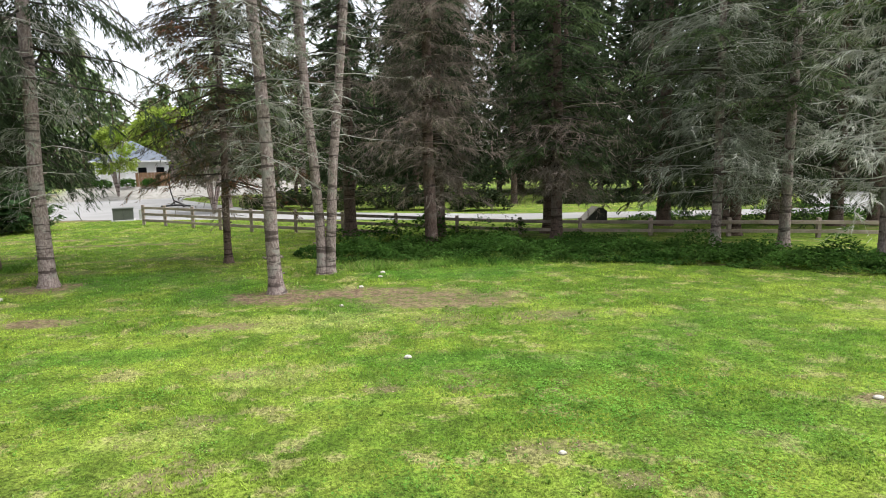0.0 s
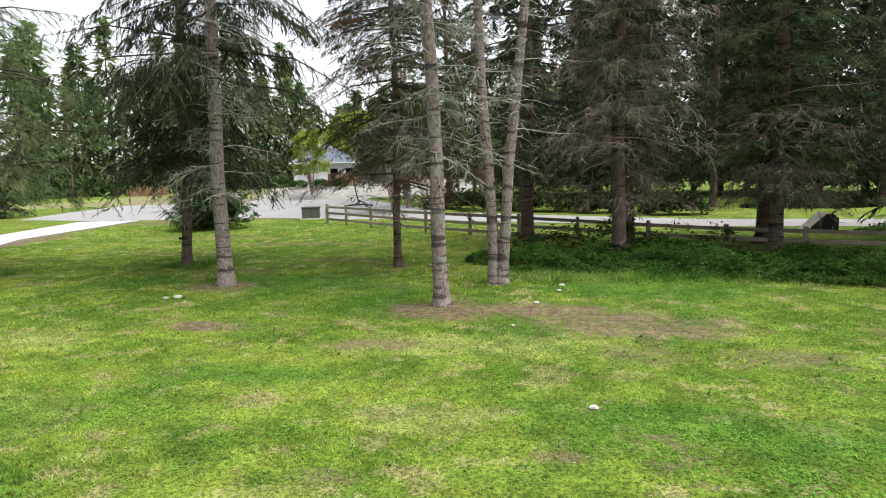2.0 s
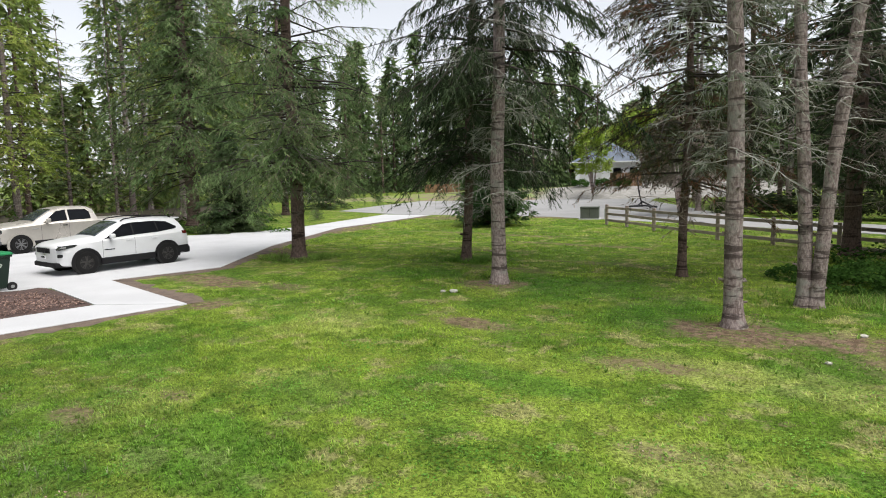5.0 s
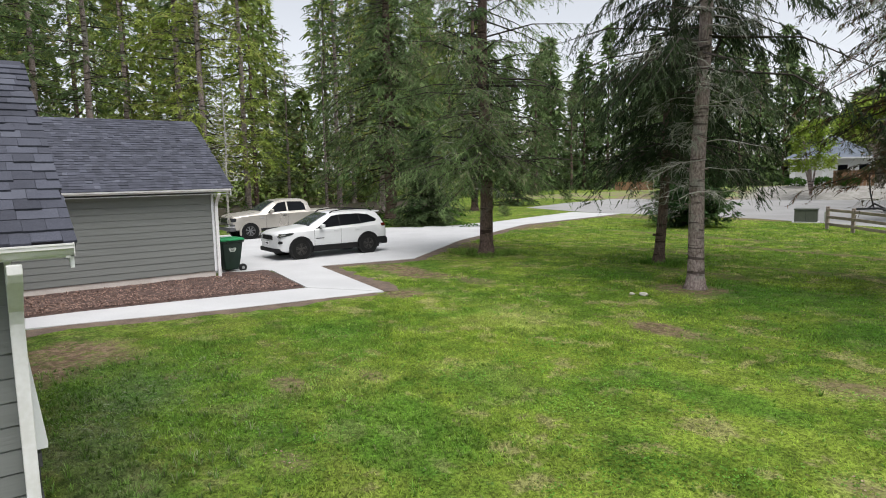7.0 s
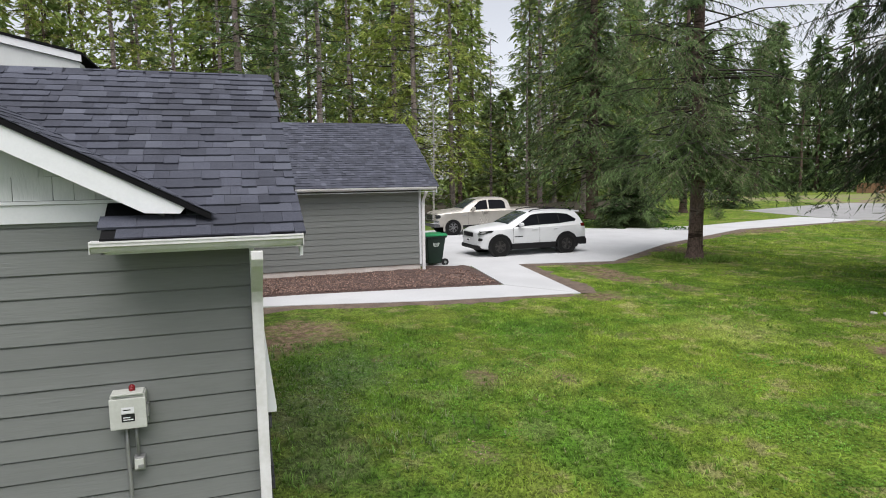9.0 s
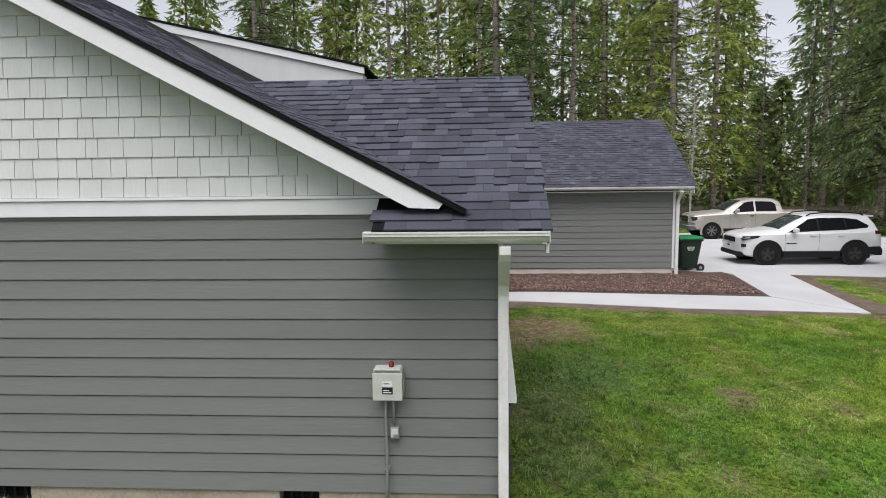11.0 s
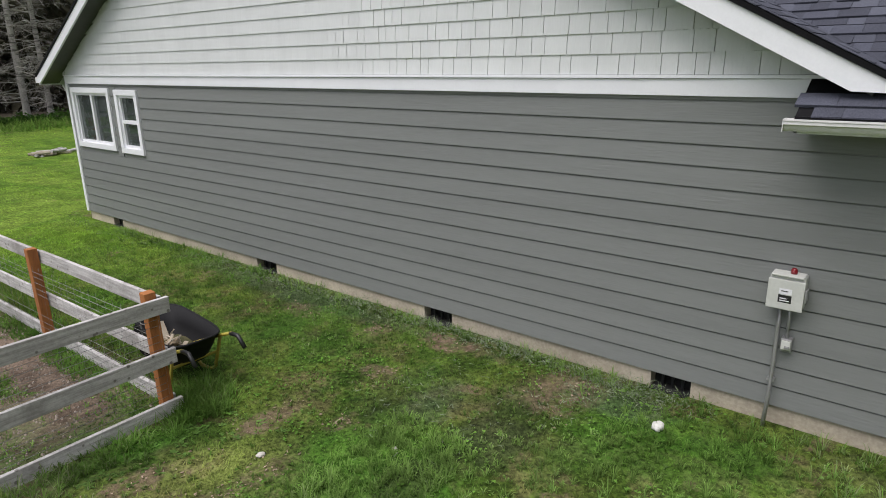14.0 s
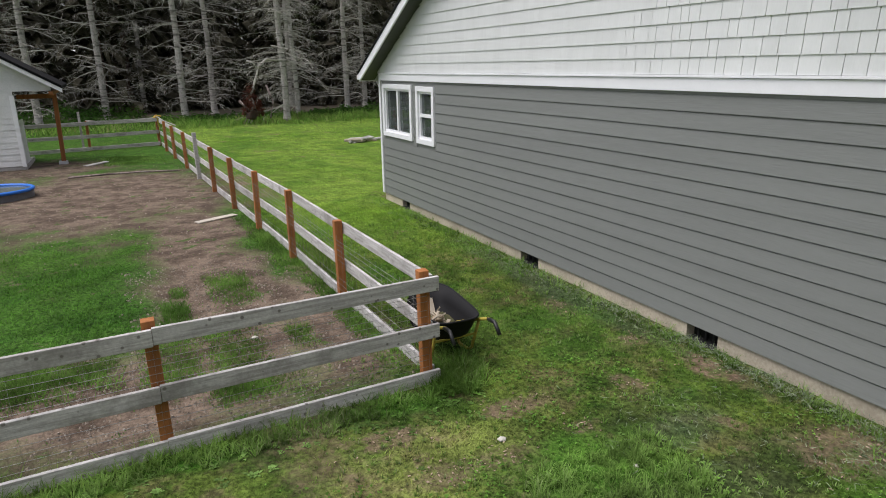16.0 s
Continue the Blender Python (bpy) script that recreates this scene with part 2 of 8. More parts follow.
def grass_colour(k, dry_gain=1.0):
    big, mid, fine = k.noise(0.16, 3.0), k.noise(0.75, 4.0, 0.6), k.noise(3.2, 4.0, 0.65)
    tone = k.math("ADD", k.math("MULTIPLY", big, 0.28), k.math("ADD", k.math("MULTIPLY", mid, 0.47), k.math("MULTIPLY", fine, 0.25)))
    col = k.mix(k.ramp(tone, 0.43, 0.57), (0.097, 0.170, 0.020), (0.186, 0.258, 0.037))
    straw = k.ramp(k.math("ADD", k.math("MULTIPLY", k.noise(1.25, 4.0, 0.62), 0.70), k.math("MULTIPLY", k.noise(5.5, 3.0, 0.65), 0.30)), 0.525, 0.60)
    sep = k.tree.nodes.new("ShaderNodeSeparateXYZ")
    k.link(k.pos, sep.inputs[0])
    straw = k.math("MULTIPLY", straw, k.ramp(sep.outputs[1], -8.0, 0.0, 0.35, 1.0))
    col = k.mix(k.math("MULTIPLY", straw, 0.70 * dry_gain), col, (0.30, 0.275, 0.125))
    # a darker, browner green mixed in towards the house
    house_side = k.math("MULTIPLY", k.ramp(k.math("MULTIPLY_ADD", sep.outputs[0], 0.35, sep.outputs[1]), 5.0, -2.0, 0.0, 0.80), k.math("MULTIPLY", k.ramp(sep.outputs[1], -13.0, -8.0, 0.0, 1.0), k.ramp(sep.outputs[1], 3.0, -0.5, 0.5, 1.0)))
    house_turf = k.mix(k.ramp(k.noise(1.8, 5.0, 0.65), 0.40, 0.60), (0.022, 0.054, 0.009), (0.096, 0.138, 0.028))
    house_turf = k.mix(k.ramp(k.noise(2.4, 5.0, 0.68), 0.50, 0.62, 0.0, 0.75), house_turf, (0.125, 0.096, 0.056))
    col = k.mix(house_side, col, house_turf)
    col = k.mix(k.math("MULTIPLY", ground_masks(k, PALE_GRASS)[0], 0.55), col, (0.30, 0.33, 0.10))
    col = k.mix(k.math("MULTIPLY", ground_masks(k, DEEP)[0], 0.75), col, (0.056, 0.160, 0.018))
    col = k.mix(k.math("MULTIPLY", ground_masks(k, MOSS, 1.2)[0], 0.85), col, (0.050, 0.068, 0.026))
    col = k.mix(k.math("MULTIPLY", ground_masks(k, MOWN, 1.6)[0], 0.70), col, (0.085, 0.120, 0.060))
    rear = k.math("MULTIPLY", k.ramp(sep.outputs[0], -1.6, -2.8), k.ramp(sep.outputs[1], -7.0, -12.0))
    col = k.mix(k.math("MULTIPLY", rear, 0.62), col, k.mix(k.ramp(k.noise(0.7, 4.0, 0.6, stretch=(1.0, 0.35, 1.0)), 0.40, 0.60), (0.088, 0.190, 0.022), (0.165, 0.275, 0.040)))
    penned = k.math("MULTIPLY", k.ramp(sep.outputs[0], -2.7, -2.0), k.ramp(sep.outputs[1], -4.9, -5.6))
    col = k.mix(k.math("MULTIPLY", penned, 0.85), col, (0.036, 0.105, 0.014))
    deep = k.ramp(k.noise(0.55, 4.0, 0.6), 0.54, 0.62)
    col = k.mix(k.math("MULTIPLY", deep, 0.42), col, (0.062, 0.148, 0.020))
    return k.gain(col, k.ramp(k.noise(2.1, 5.0, 0.64), 0.36, 0.64, 0.80, 1.18))


def lawn_material():
    k = Nodes("spring_lawn")
    bare, x, y = ground_masks(k, BARE_FRONT)
    fine = k.noise(24.0, 4.0, 0.65)
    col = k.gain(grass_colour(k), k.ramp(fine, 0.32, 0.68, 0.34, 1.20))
    soil = k.mix(k.ramp(k.noise(7.0, 5.0, 0.7), 0.35, 0.65), (0.095, 0.062, 0.045), (0.235, 0.165, 0.118))
    pen_mask = k.math("MULTIPLY", k.ramp(x, -2.8, -2.2), k.ramp(y, -4.6, -5.2))
    soil = k.mix(k.math("MULTIPLY", pen_mask, 0.9), soil, k.mix(k.ramp(k.noise(2.2, 6.0, 0.75), 0.38, 0.62), (0.072, 0.054, 0.041), (0.195, 0.150, 0.114)))
    soil = k.gain(soil, k.ramp(k.noise(45.0, 3.0, 0.7), 0.3, 0.7, 0.65, 1.25))
    worn = k.math("MAXIMUM", bare, ground_masks(k, SPOTS, 0.9)[0])
    # grass keeps a hold in the worn places, in tufts
    worn = k.math("MULTIPLY", worn, k.ramp(k.noise(5.5, 5.0, 0.72), 0.62, 0.47, 0.12, 1.0))
    worn = k.math("MAXIMUM", worn, k.math("MULTIPLY", ground_masks(k, BARE_BACK, 1.7)[0], k.ramp(k.noise(3.4, 5.0, 0.7), 0.66, 0.58, 0.2, 1.0)))
    spots = k.math("MULTIPLY", k.ramp(k.math("ADD", k.math("MULTIPLY", k.noise(0.9, 4.0, 0.6), 0.65), k.math("MULTIPLY", k.noise(4.2, 3.0, 0.6), 0.35)), 0.585, 0.64), 0.55)
    k.bump(fine, 0.7, 0.05)
    return k.done(k.mix(k.math("MAXIMUM", worn, spots), col, soil), 0.95, spec=0.1)


def blade_material(name, gain=1.0, dry=1.0):
    k = Nodes(name)
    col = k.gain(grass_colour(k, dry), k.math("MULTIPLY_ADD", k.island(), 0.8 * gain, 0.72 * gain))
    trans = k.tree.nodes.new("ShaderNodeBsdfTranslucent")
    k.link(col, trans.inputs[0])
    both = k.tree.nodes.new("ShaderNodeMixShader")
    both.inputs[0].default_value = 0.5
    mat = k.done(col, 0.7, spec=0.12)
    k.link(k.bsdf.outputs[0], both.inputs[1])
    k.link(trans.outputs[0], both.inputs[2])
    k.link(both.outputs[0], k.out.inputs["Surface"])
    return mat


def leaf_material(name, a, b, warm=None, share=0.3, vary=0.5):
    """Needles and leaves: every island has its own tone, a share of them a warmer one."""
    k = Nodes(name)
    r = k.island()
    col = k.mix(k.ramp(k.noise(0.45, 3.0), 0.35, 0.65), a, b)
    if warm:
        pick = k.math("FRACT", k.math("MULTIPLY", r, 17.3))
        patch = k.ramp(k.noise(0.35, 3.0), 0.42, 0.62)
        col = k.mix(k.math("MULTIPLY", k.math("LESS_THAN", pick, share * 2), patch), col, warm)
    col = k.gain(col, k.math("MULTIPLY_ADD", r, vary, 1 - vary / 2))
    # coarse noise puts clump-level shading into the leaf colour
    col = k.gain(col, k.ramp(k.noise(1.7, 4.0, 0.6), 0.36, 0.64, 0.62, 1.34))
    trans = k.tree.nodes.new("ShaderNodeBsdfTranslucent")
    k.link(col, trans.inputs[0])
    both = k.tree.nodes.new("ShaderNodeMixShader")
    both.inputs[0].default_value = 0.5
    mat = k.done(col, 0.8, spec=0.08)
    k.link(k.bsdf.outputs[0], both.inputs[1])
    k.link(trans.outputs[0], both.inputs[2])
    k.link(both.outputs[0], k.out.inputs["Surface"])
    return mat


def bark_material(name, a, b, moss=(0.30, 0.31, 0.27)):
    k = Nodes(name)
    plates = k.noise(16.0, 5.0, 0.72, stretch=(1.3, 1.3, 0.6))
    bands = k.noise(2.6, 4.0, 0.65, stretch=(0.35, 0.35, 2.8))
    col = k.mix(k.ramp(plates, 0.35, 0.65), a, b)
    col = k.mix(k.ramp(k.noise(1.6, 4.0, 0.65), 0.54, 0.66, 0.0, 0.6), col, moss)
    col = k.mix(k.ramp(bands, 0.54, 0.62, 0.0, 0.85), col, tuple(v * 0.38 for v in a))
    k.bump(plates, 0.8, 0.05)
    return k.done(col, 0.95, spec=0.12)


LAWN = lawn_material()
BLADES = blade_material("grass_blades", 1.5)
BARK_GREY = bark_material("grey_brown_bark", (0.165, 0.125, 0.115), (0.385, 0.32, 0.30))
BARK_RED = bark_material("red_brown_bark", (0.085, 0.060, 0.051), (0.180, 0.128, 0.108), (0.22, 0.19, 0.165))
BOUGH = plain("dark_bough_wood", (0.060, 0.048, 0.040), (0.035, 0.028, 0.024), 3, 30, 0.95, bump=0)
BARK_PALE = bark_material("pale_grey_bark", (0.30, 0.28, 0.255), (0.48, 0.46, 0.43), (0.52, 0.51, 0.47))
TWIG_GREY = plain("grey_lichen_twigs", (0.42, 0.42, 0.375), (0.25, 0.23, 0.20), 3.0, 30, 0.95, bump=0, island=0.7)
TWIG_BROWN = plain("brown_dead_twigs", (0.27, 0.22, 0.185), (0.16, 0.125, 0.105), 2.0, 30, 0.95, bump=0, island=0.8)
TWIG_PALE = plain("pale_lichen_twigs", (0.58, 0.59, 0.53), (0.36, 0.35, 0.31), 3.0, 30, 0.95, bump=0, island=0.6)
NEEDLE_DARK = leaf_material("dark_fir_needles", (0.036, 0.058, 0.028), (0.064, 0.092, 0.045), (0.11, 0.105, 0.08), 0.12)
NEEDLE_BLACK = leaf_material("shaded_wood_needles", (0.070, 0.067, 0.050), (0.105, 0.098, 0.070), (0.14, 0.13, 0.09), 0.1)
NEEDLE_FIR = leaf_material("mid_fir_needles", (0.068, 0.115, 0.048), (0.125, 0.178, 0.076), (0.14, 0.13, 0.09), 0.15)
NEEDLE_BUSH = leaf_material("young_spruce_needles", (0.052, 0.108, 0.044), (0.105, 0.180, 0.072), (0.16, 0.22, 0.10), 0.2)
NEEDLE_OLIVE = leaf_material("olive_thin_needles", (0.050, 0.062, 0.030), (0.085, 0.085, 0.048), (0.16, 0.075, 0.045), 0.3)
NEEDLE_MID = leaf_material("green_fir_needles", (0.110, 0.175, 0.070), (0.185, 0.262, 0.108), (0.24, 0.225, 0.15), 0.15)
NEEDLE_LIGHT = leaf_material("light_green_needles", (0.245, 0.33, 0.062), (0.37, 0.44, 0.115), (0.34, 0.29, 0.12), 0.15)
NEEDLE_WOOD = leaf_material("spring_green_wood_needles", (0.17, 0.245, 0.075), (0.27, 0.345, 0.105), (0.28, 0.25, 0.13), 0.15)
NEEDLE_BROWN = leaf_material("brown_dry_needles", (0.35, 0.285, 0.25), (0.23, 0.195, 0.17), (0.12, 0.135, 0.085), 0.25)
NEEDLE_LICHEN = leaf_material("grey_lichen_needles", (0.40, 0.42, 0.36), (0.20, 0.22, 0.165), (0.085, 0.11, 0.06), 0.35)
LEAF_BRIGHT = leaf_material("bright_spring_leaves", (0.23, 0.33, 0.045), (0.32, 0.40, 0.09))
LEAF_SHRUB = leaf_material("bramble_leaves", (0.034, 0.088, 0.016), (0.066, 0.140, 0.027))

# ---- building blocks ----


def link_mesh(name, verts, faces, material, parent=None, label="", smooth=False):
    me = bpy.data.meshes.new(name)
    me.from_pydata(verts, [], faces)
    me.materials.append(material)
    if smooth:
        me.polygons.foreach_set("use_smooth", [True] * len(me.polygons))
    ob = new(name, me)
    if parent:
        ob.parent = parent
    if label:
        ob["label"] = label
    return ob


def part(name, bm, material, parent=None, label="", smooth=False):
    """Links a bmesh as one mesh object under a thing or a part."""
    me = bpy.data.meshes.new(name)
    bm.normal_update()
    bm.to_mesh(me)
    bm.free()
    me.materials.append(material)
    if smooth:
        me.polygons.foreach_set("use_smooth", [True] * len(me.polygons))
    ob = new(name, me)
    if parent:
        ob.parent = parent
    if label:
        ob["label"] = label
    return ob


def thing(name, label, category, at=None, group="", kind=""):
    ob = new(name)
    ob.empty_display_size = 0.2
    if at is not None:
        ob.matrix_world = at
    return tagged(ob, label, category, group, kind)


def box(bm, x0, x1, y0, y1, z0, z1, bevel=0.0, m=None):
    made = bmesh.ops.create_cube(bm, size=1.0)["verts"]
    for v in made:
        v.co = Vector(((x0 + x1) / 2 + v.co.x * (x1 - x0), (y0 + y1) / 2 + v.co.y * (y1 - y0), (z0 + z1) / 2 + v.co.z * (z1 - z0)))
        if m:
            v.co = m @ v.co
    if bevel:
        edges = list({e for v in made for e in v.link_edges})
        bmesh.ops.bevel(bm, geom=edges, offset=bevel, segments=2, profile=0.6, affect="EDGES", clamp_overlap=True)
    return bm


def boxed(x0, x1, y0, y1, z0, z1, bevel=0.0, m=None):
    return box(bmesh.new(), x0, x1, y0, y1, z0, z1, bevel, m)


def cylinder(bm, r0, r1, a, b, sides=12, caps=True):
    """A tapered tube from point a to point b."""
    a, b = Vector(a), Vector(b)
    turn = (b - a).to_track_quat("Z", "Y").to_matrix()
    rings = []
    for p, r in ((a, r0), (b, r1)):
        rings.append([bm.verts.new(p + turn @ Vector((r * math.cos(2 * math.pi * i / sides), r * math.sin(2 * math.pi * i / sides), 0))) for i in range(sides)])
    for i in range(sides):
        bm.faces.new((rings[0][i], rings[0][(i + 1) % sides], rings[1][(i + 1) % sides], rings[1][i]))
    if caps:
        bm.faces.new(rings[0][::-1])
        bm.faces.new(rings[1])
    return bm


def prism(bm, outline, axis, lo, hi):
    """A flat outline, in the two other axes, pushed from lo to hi along an axis."""
    def at(p, v):
        return Vector({"x": (v, p[0], p[1]), "y": (p[0], v, p[1]), "z": (p[0], p[1], v)}[axis])
    low, high = [bm.verts.new(at(p, lo)) for p in outline], [bm.verts.new(at(p, hi)) for p in outline]
    n = len(outline)
    bm.faces.new(low[::-1])
    bm.faces.new(high)
    for i in range(n):
        bm.faces.new((low[i], low[(i + 1) % n], high[(i + 1) % n], high[i]))
    bmesh.ops.recalc_face_normals(bm, faces=bm.faces)
    return bm


def tube(name, points, radius, material, parent=None, label="", sides=8):
    """A pipe along points, as a mesh."""
    bm = bmesh.new()
    pts = [Vector(p) for p in points]
    last = None
    for i, p in enumerate(pts):
        way = (pts[min(i + 1, len(pts) - 1)] - pts[max(i - 1, 0)]).normalized()
        turn = way.to_track_quat("Z", "Y").to_matrix()
        ring = [bm.verts.new(p + turn @ Vector((radius * math.cos(2 * math.pi * j / sides), radius * math.sin(2 * math.pi * j / sides), 0))) for j in range(sides)]
        if last:
            for j in range(sides):
                bm.faces.new((last[j], last[(j + 1) % sides], ring[(j + 1) % sides], ring[j]))
        else:
            bm.faces.new(ring[::-1])
        last = ring
    bm.faces.new(last)
    return part(name, bm, material, parent, label, smooth=True)

# ---- ground ----


def sheet(name, outline, z0, z1, material, label, category, seg=0):
    ob = part(name, prism(bmesh.new(), outline, "z", z0, z1), material)
    return tagged(ob, label, category, kind="structure")


gx = [-600, -200, -90] + list(range(-60, 61, 4)) + [90, 200, 600]
gverts = [(x, y, 0.0) for y in gx for x in gx]
nx = len(gx)
gfaces = [(j * nx + i, j * nx + i + 1, (j + 1) * nx + i + 1, (j + 1) * nx + i) for j in range(nx - 1) for i in range(nx - 1)]
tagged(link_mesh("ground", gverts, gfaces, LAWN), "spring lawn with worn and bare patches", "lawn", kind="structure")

DRIVE = [(-13.85, 8.35), (-15.75, 7.1), (-19.5, 7.6), (-20.4, 5.95), (-33.0, 5.95), (-34.0, 14.5), (-31.0, 18.6), (-29.2, 22.0), (-29.3, 25.8), (-31.9, 35.6),
         (-28.0, 36.3), (-26.4, 25.4), (-22.3, 17.5), (-18.6, 12.5), (-19.3, 9.2)]
PATHWAY = [(-13.85, 8.35), (-14.35, 4.7), (-15.1, 1.5), (-15.6, -1.2), (-17.0, -1.1), (-16.5, 1.5), (-15.75, 7.08)]
sheet("driveway", DRIVE, -0.1, 0.03, CONCRETE, "pale new concrete driveway leading to the road", "driveway")
sheet("pavement", PATHWAY, -0.1, 0.026, CONCRETE, "pale concrete garden path beside the bark bed", "path")
ROAD = [(-19.0, 37.5), (-31.0, 36.3), (-39.3, 38.1), (-41.8, 45.7), (-43.5, 54.0), (-47.0, 62.0), (-44.0, 66.5), (-38.5, 66.5), (-30.0, 70.0), (-22.0, 70.0), (-20.0, 60.0), (-8.0, 40.5), (6.6, 33.6), (25.0, 31.6), (60.0, 30.0), (60.0, 26.5), (23.0, 28.4), (6.6, 29.8), (-8.0, 34.6)]
sheet("road", ROAD, -0.1, 0.012, ASPHALT, "pale grey worn asphalt cul-de-sac", "road")
sheet("neighbour_driveway", [(24, 31), (44, 30), (50, 46), (32, 45)], -0.1, 0.016, ASPHALT, "grey driveway of the house across the road", "driveway")
FOREST = plain("needle_strewn_forest_floor", (0.075, 0.055, 0.038), (0.035, 0.036, 0.018), 0.8, 14, 0.95, bump=0.6)
sheet("wood_floor", [(-40.5, -40), (-39.5, 18), (-41.5, 24), (-47, 36), (-70, 50), (-100, 60), (-100, -60), (-46, -60)], -0.1, 0.006, FOREST, "dark needle-strewn floor of the western wood", "forest floor")
sheet("wood_floor_south", [(30, -43.5), (14, -42.2), (2, -43.4), (-9, -41.8), (-22, -43.2), (-40, -42), (-44, -90), (30, -90)], -0.1, 0.006, FOREST, "dark needle-strewn floor of the southern wood", "forest floor")

# bare soil left along the new concrete
SOIL = plain("dark_damp_soil", (0.085, 0.062, 0.048), (0.155, 0.115, 0.088), 3.5, 45, 0.95, bump=0.8)
STRIPS = []


def soil_strip(line, width, seed):
    """A ragged strip of earth on the lawn's side of an edge."""
    rng = random.Random(seed)
    inner, outer = [], []
    for (xa, ya), (xb, yb) in zip(line, line[1:]):
        d = math.hypot(xb - xa, yb - ya)
        nx, ny = (yb - ya) / d, -(xb - xa) / d
        steps = max(2, int(d / 0.22))
        for i in range(steps):
            f = i / steps
            x, y = xa + (xb - xa) * f, ya + (yb - ya) * f
            w = width * (0.75 + 0.5 * noise.noise((x * 0.9, y * 0.9, seed)) + 0.35 * noise.noise((x * 4, y * 4, seed))) + rng.uniform(-0.03, 0.03)
            inner.append((x - nx * 0.05, y - ny * 0.05))
            outer.append((x + nx * max(w, 0.06), y + ny * max(w, 0.06)))
    bm = bmesh.new()
    lo = [bm.verts.new((x, y, 0.012)) for x, y in inner]
    mid = [bm.verts.new(((a[0] + b[0]) / 2, (a[1] + b[1]) / 2, 0.022 + 0.02 * noise.noise((b[0] * 5, b[1] * 5, 1)))) for a, b in zip(inner, outer)]
    hi = [bm.verts.new((x, y, -0.004)) for x, y in outer]
    for i in range(len(lo) - 1):
        bm.faces.new((lo[i], lo[i + 1], mid[i + 1], mid[i]))
        bm.faces.new((mid[i], mid[i + 1], hi[i + 1], hi[i]))
    bmesh.ops.recalc_face_normals(bm, faces=bm.faces)
    tagged(part("soil_strip", bm, SOIL, smooth=True), "dark bare soil along the edge of the concrete", "soil", kind="structure")
    STRIPS.append(inner + outer[::-1])


soil_strip([(-15.1, 0.4), (-15.1, 1.5), (-14.35, 4.7), (-13.85, 8.35)], 0.58, 1)
soil_strip([(-13.85, 8.35), (-19.3, 9.2), (-18.6, 12.5), (-22.3, 17.5), (-26.4, 25.4), (-27.9, 35.6)], 0.75, 2)

# ---- house ----
WALL_X, WALL_L, WALL_R = -5.42, -13.68, 0.17
SID_Z, BAND_Z, LAP = 0.17, 2.70, 0.1782
RIDGE_Y, PITCH, RAKE_X = -7.25, 0.53, -5.10
RAKE_Z = 6.53
CROSS_EAVE, CROSS_RIDGE, CROSS_Z, CROSS_S, CROSS_Y = -4.95, -7.85, 2.60, 0.55, 0.55
WINDOWS = [(-13.50, -11.95, 1.51, 2.63), (-11.74, -10.94, 1.50, 2.61)]


def roof_z(y):
    return RAKE_Z - PITCH * abs(y - RIDGE_Y)


def cross_z(x):
    return CROSS_Z + CROSS_S * (CROSS_EAVE - x)


GLASS = Nodes("window_glass")
GLASS.bsdf.inputs["Transmission Weight"].default_value = 0.85
GLASS.bsdf.inputs["IOR"].default_value = 1.5
GLASS = GLASS.done((0.30, 0.35, 0.34), 0.03)

house = thing("house", "single-storey house with grey lap siding, pale gable shakes and charcoal roof", "house", pose(0, 0, 0))
edges_y = sorted({WALL_L, WALL_R, -0.4, RIDGE_Y, *(v for w in WINDOWS for v in w[:2])})
for ya, yb in zip(edges_y, edges_y[1:]):
    def crest(y):
        return roof_z(y) - 0.22 if y <= -0.4 else 2.5
    bm = bmesh.new()
    hole = [w for w in WINDOWS if w[0] <= ya and yb <= w[1]]
    if ya >= -0.4:
        prism(bm, [(ya, SID_Z), (yb, SID_Z), (yb, 2.5), (ya, 2.5)], "x", WALL_X - 0.2, WALL_X - 0.02)
    elif hole:
        prism(bm, [(ya, SID_Z), (yb, SID_Z), (yb, hole[0][2]), (ya, hole[0][2])], "x", WALL_X - 0.2, WALL_X - 0.02)
        part("gable_wall", bm, SIDING, house)
        bm = bmesh.new()
        prism(bm, [(ya, hole[0][3]), (yb, hole[0][3]), (yb, crest(yb)), (ya, crest(ya))], "x", WALL_X - 0.2, WALL_X - 0.02)
    else:
        prism(bm, [(ya, SID_Z), (yb, SID_Z), (yb, crest(yb)), (ya, crest(ya))], "x", WALL_X - 0.2, WALL_X - 0.02)
    wall = part("gable_wall", bm, SIDING, house, "grey painted gable wall")
part("front_wall", boxed(-10.6, WALL_X - 0.22, WALL_R - 0.2, WALL_R - 0.02, SID_Z, 2.72), SIDING, house)
part("front_gable", prism(bmesh.new(), [(-5.5, 2.6), (-10.3, 2.6), (-7.85, 4.0)], "y", WALL_R - 0.2, WALL_R - 0.02), SHAKE, house)
part("side_wall", boxed(-10.6, -10.4, -3.0, WALL_R - 0.2, SID_Z, 2.72), SIDING, house)
part("porch_wall", boxed(-17.0, -10.6, -1.7, -1.5, SID_Z, 3.2), SIDING, house)
part("rear_wall", boxed(-17.0, WALL_X - 0.2, WALL_L, WALL_L + 0.2, SID_Z, 2.85), SIDING, house)
part("far_wall", boxed(-17.2, -17.0, WALL_L, -1.5, SID_Z, 3.0), SIDING, house)
part("floor_slab", boxed(-17.0, WALL_X - 0.22, WALL_L + 0.2, WALL_R - 0.2, 0.0, 0.2), DARK, house)

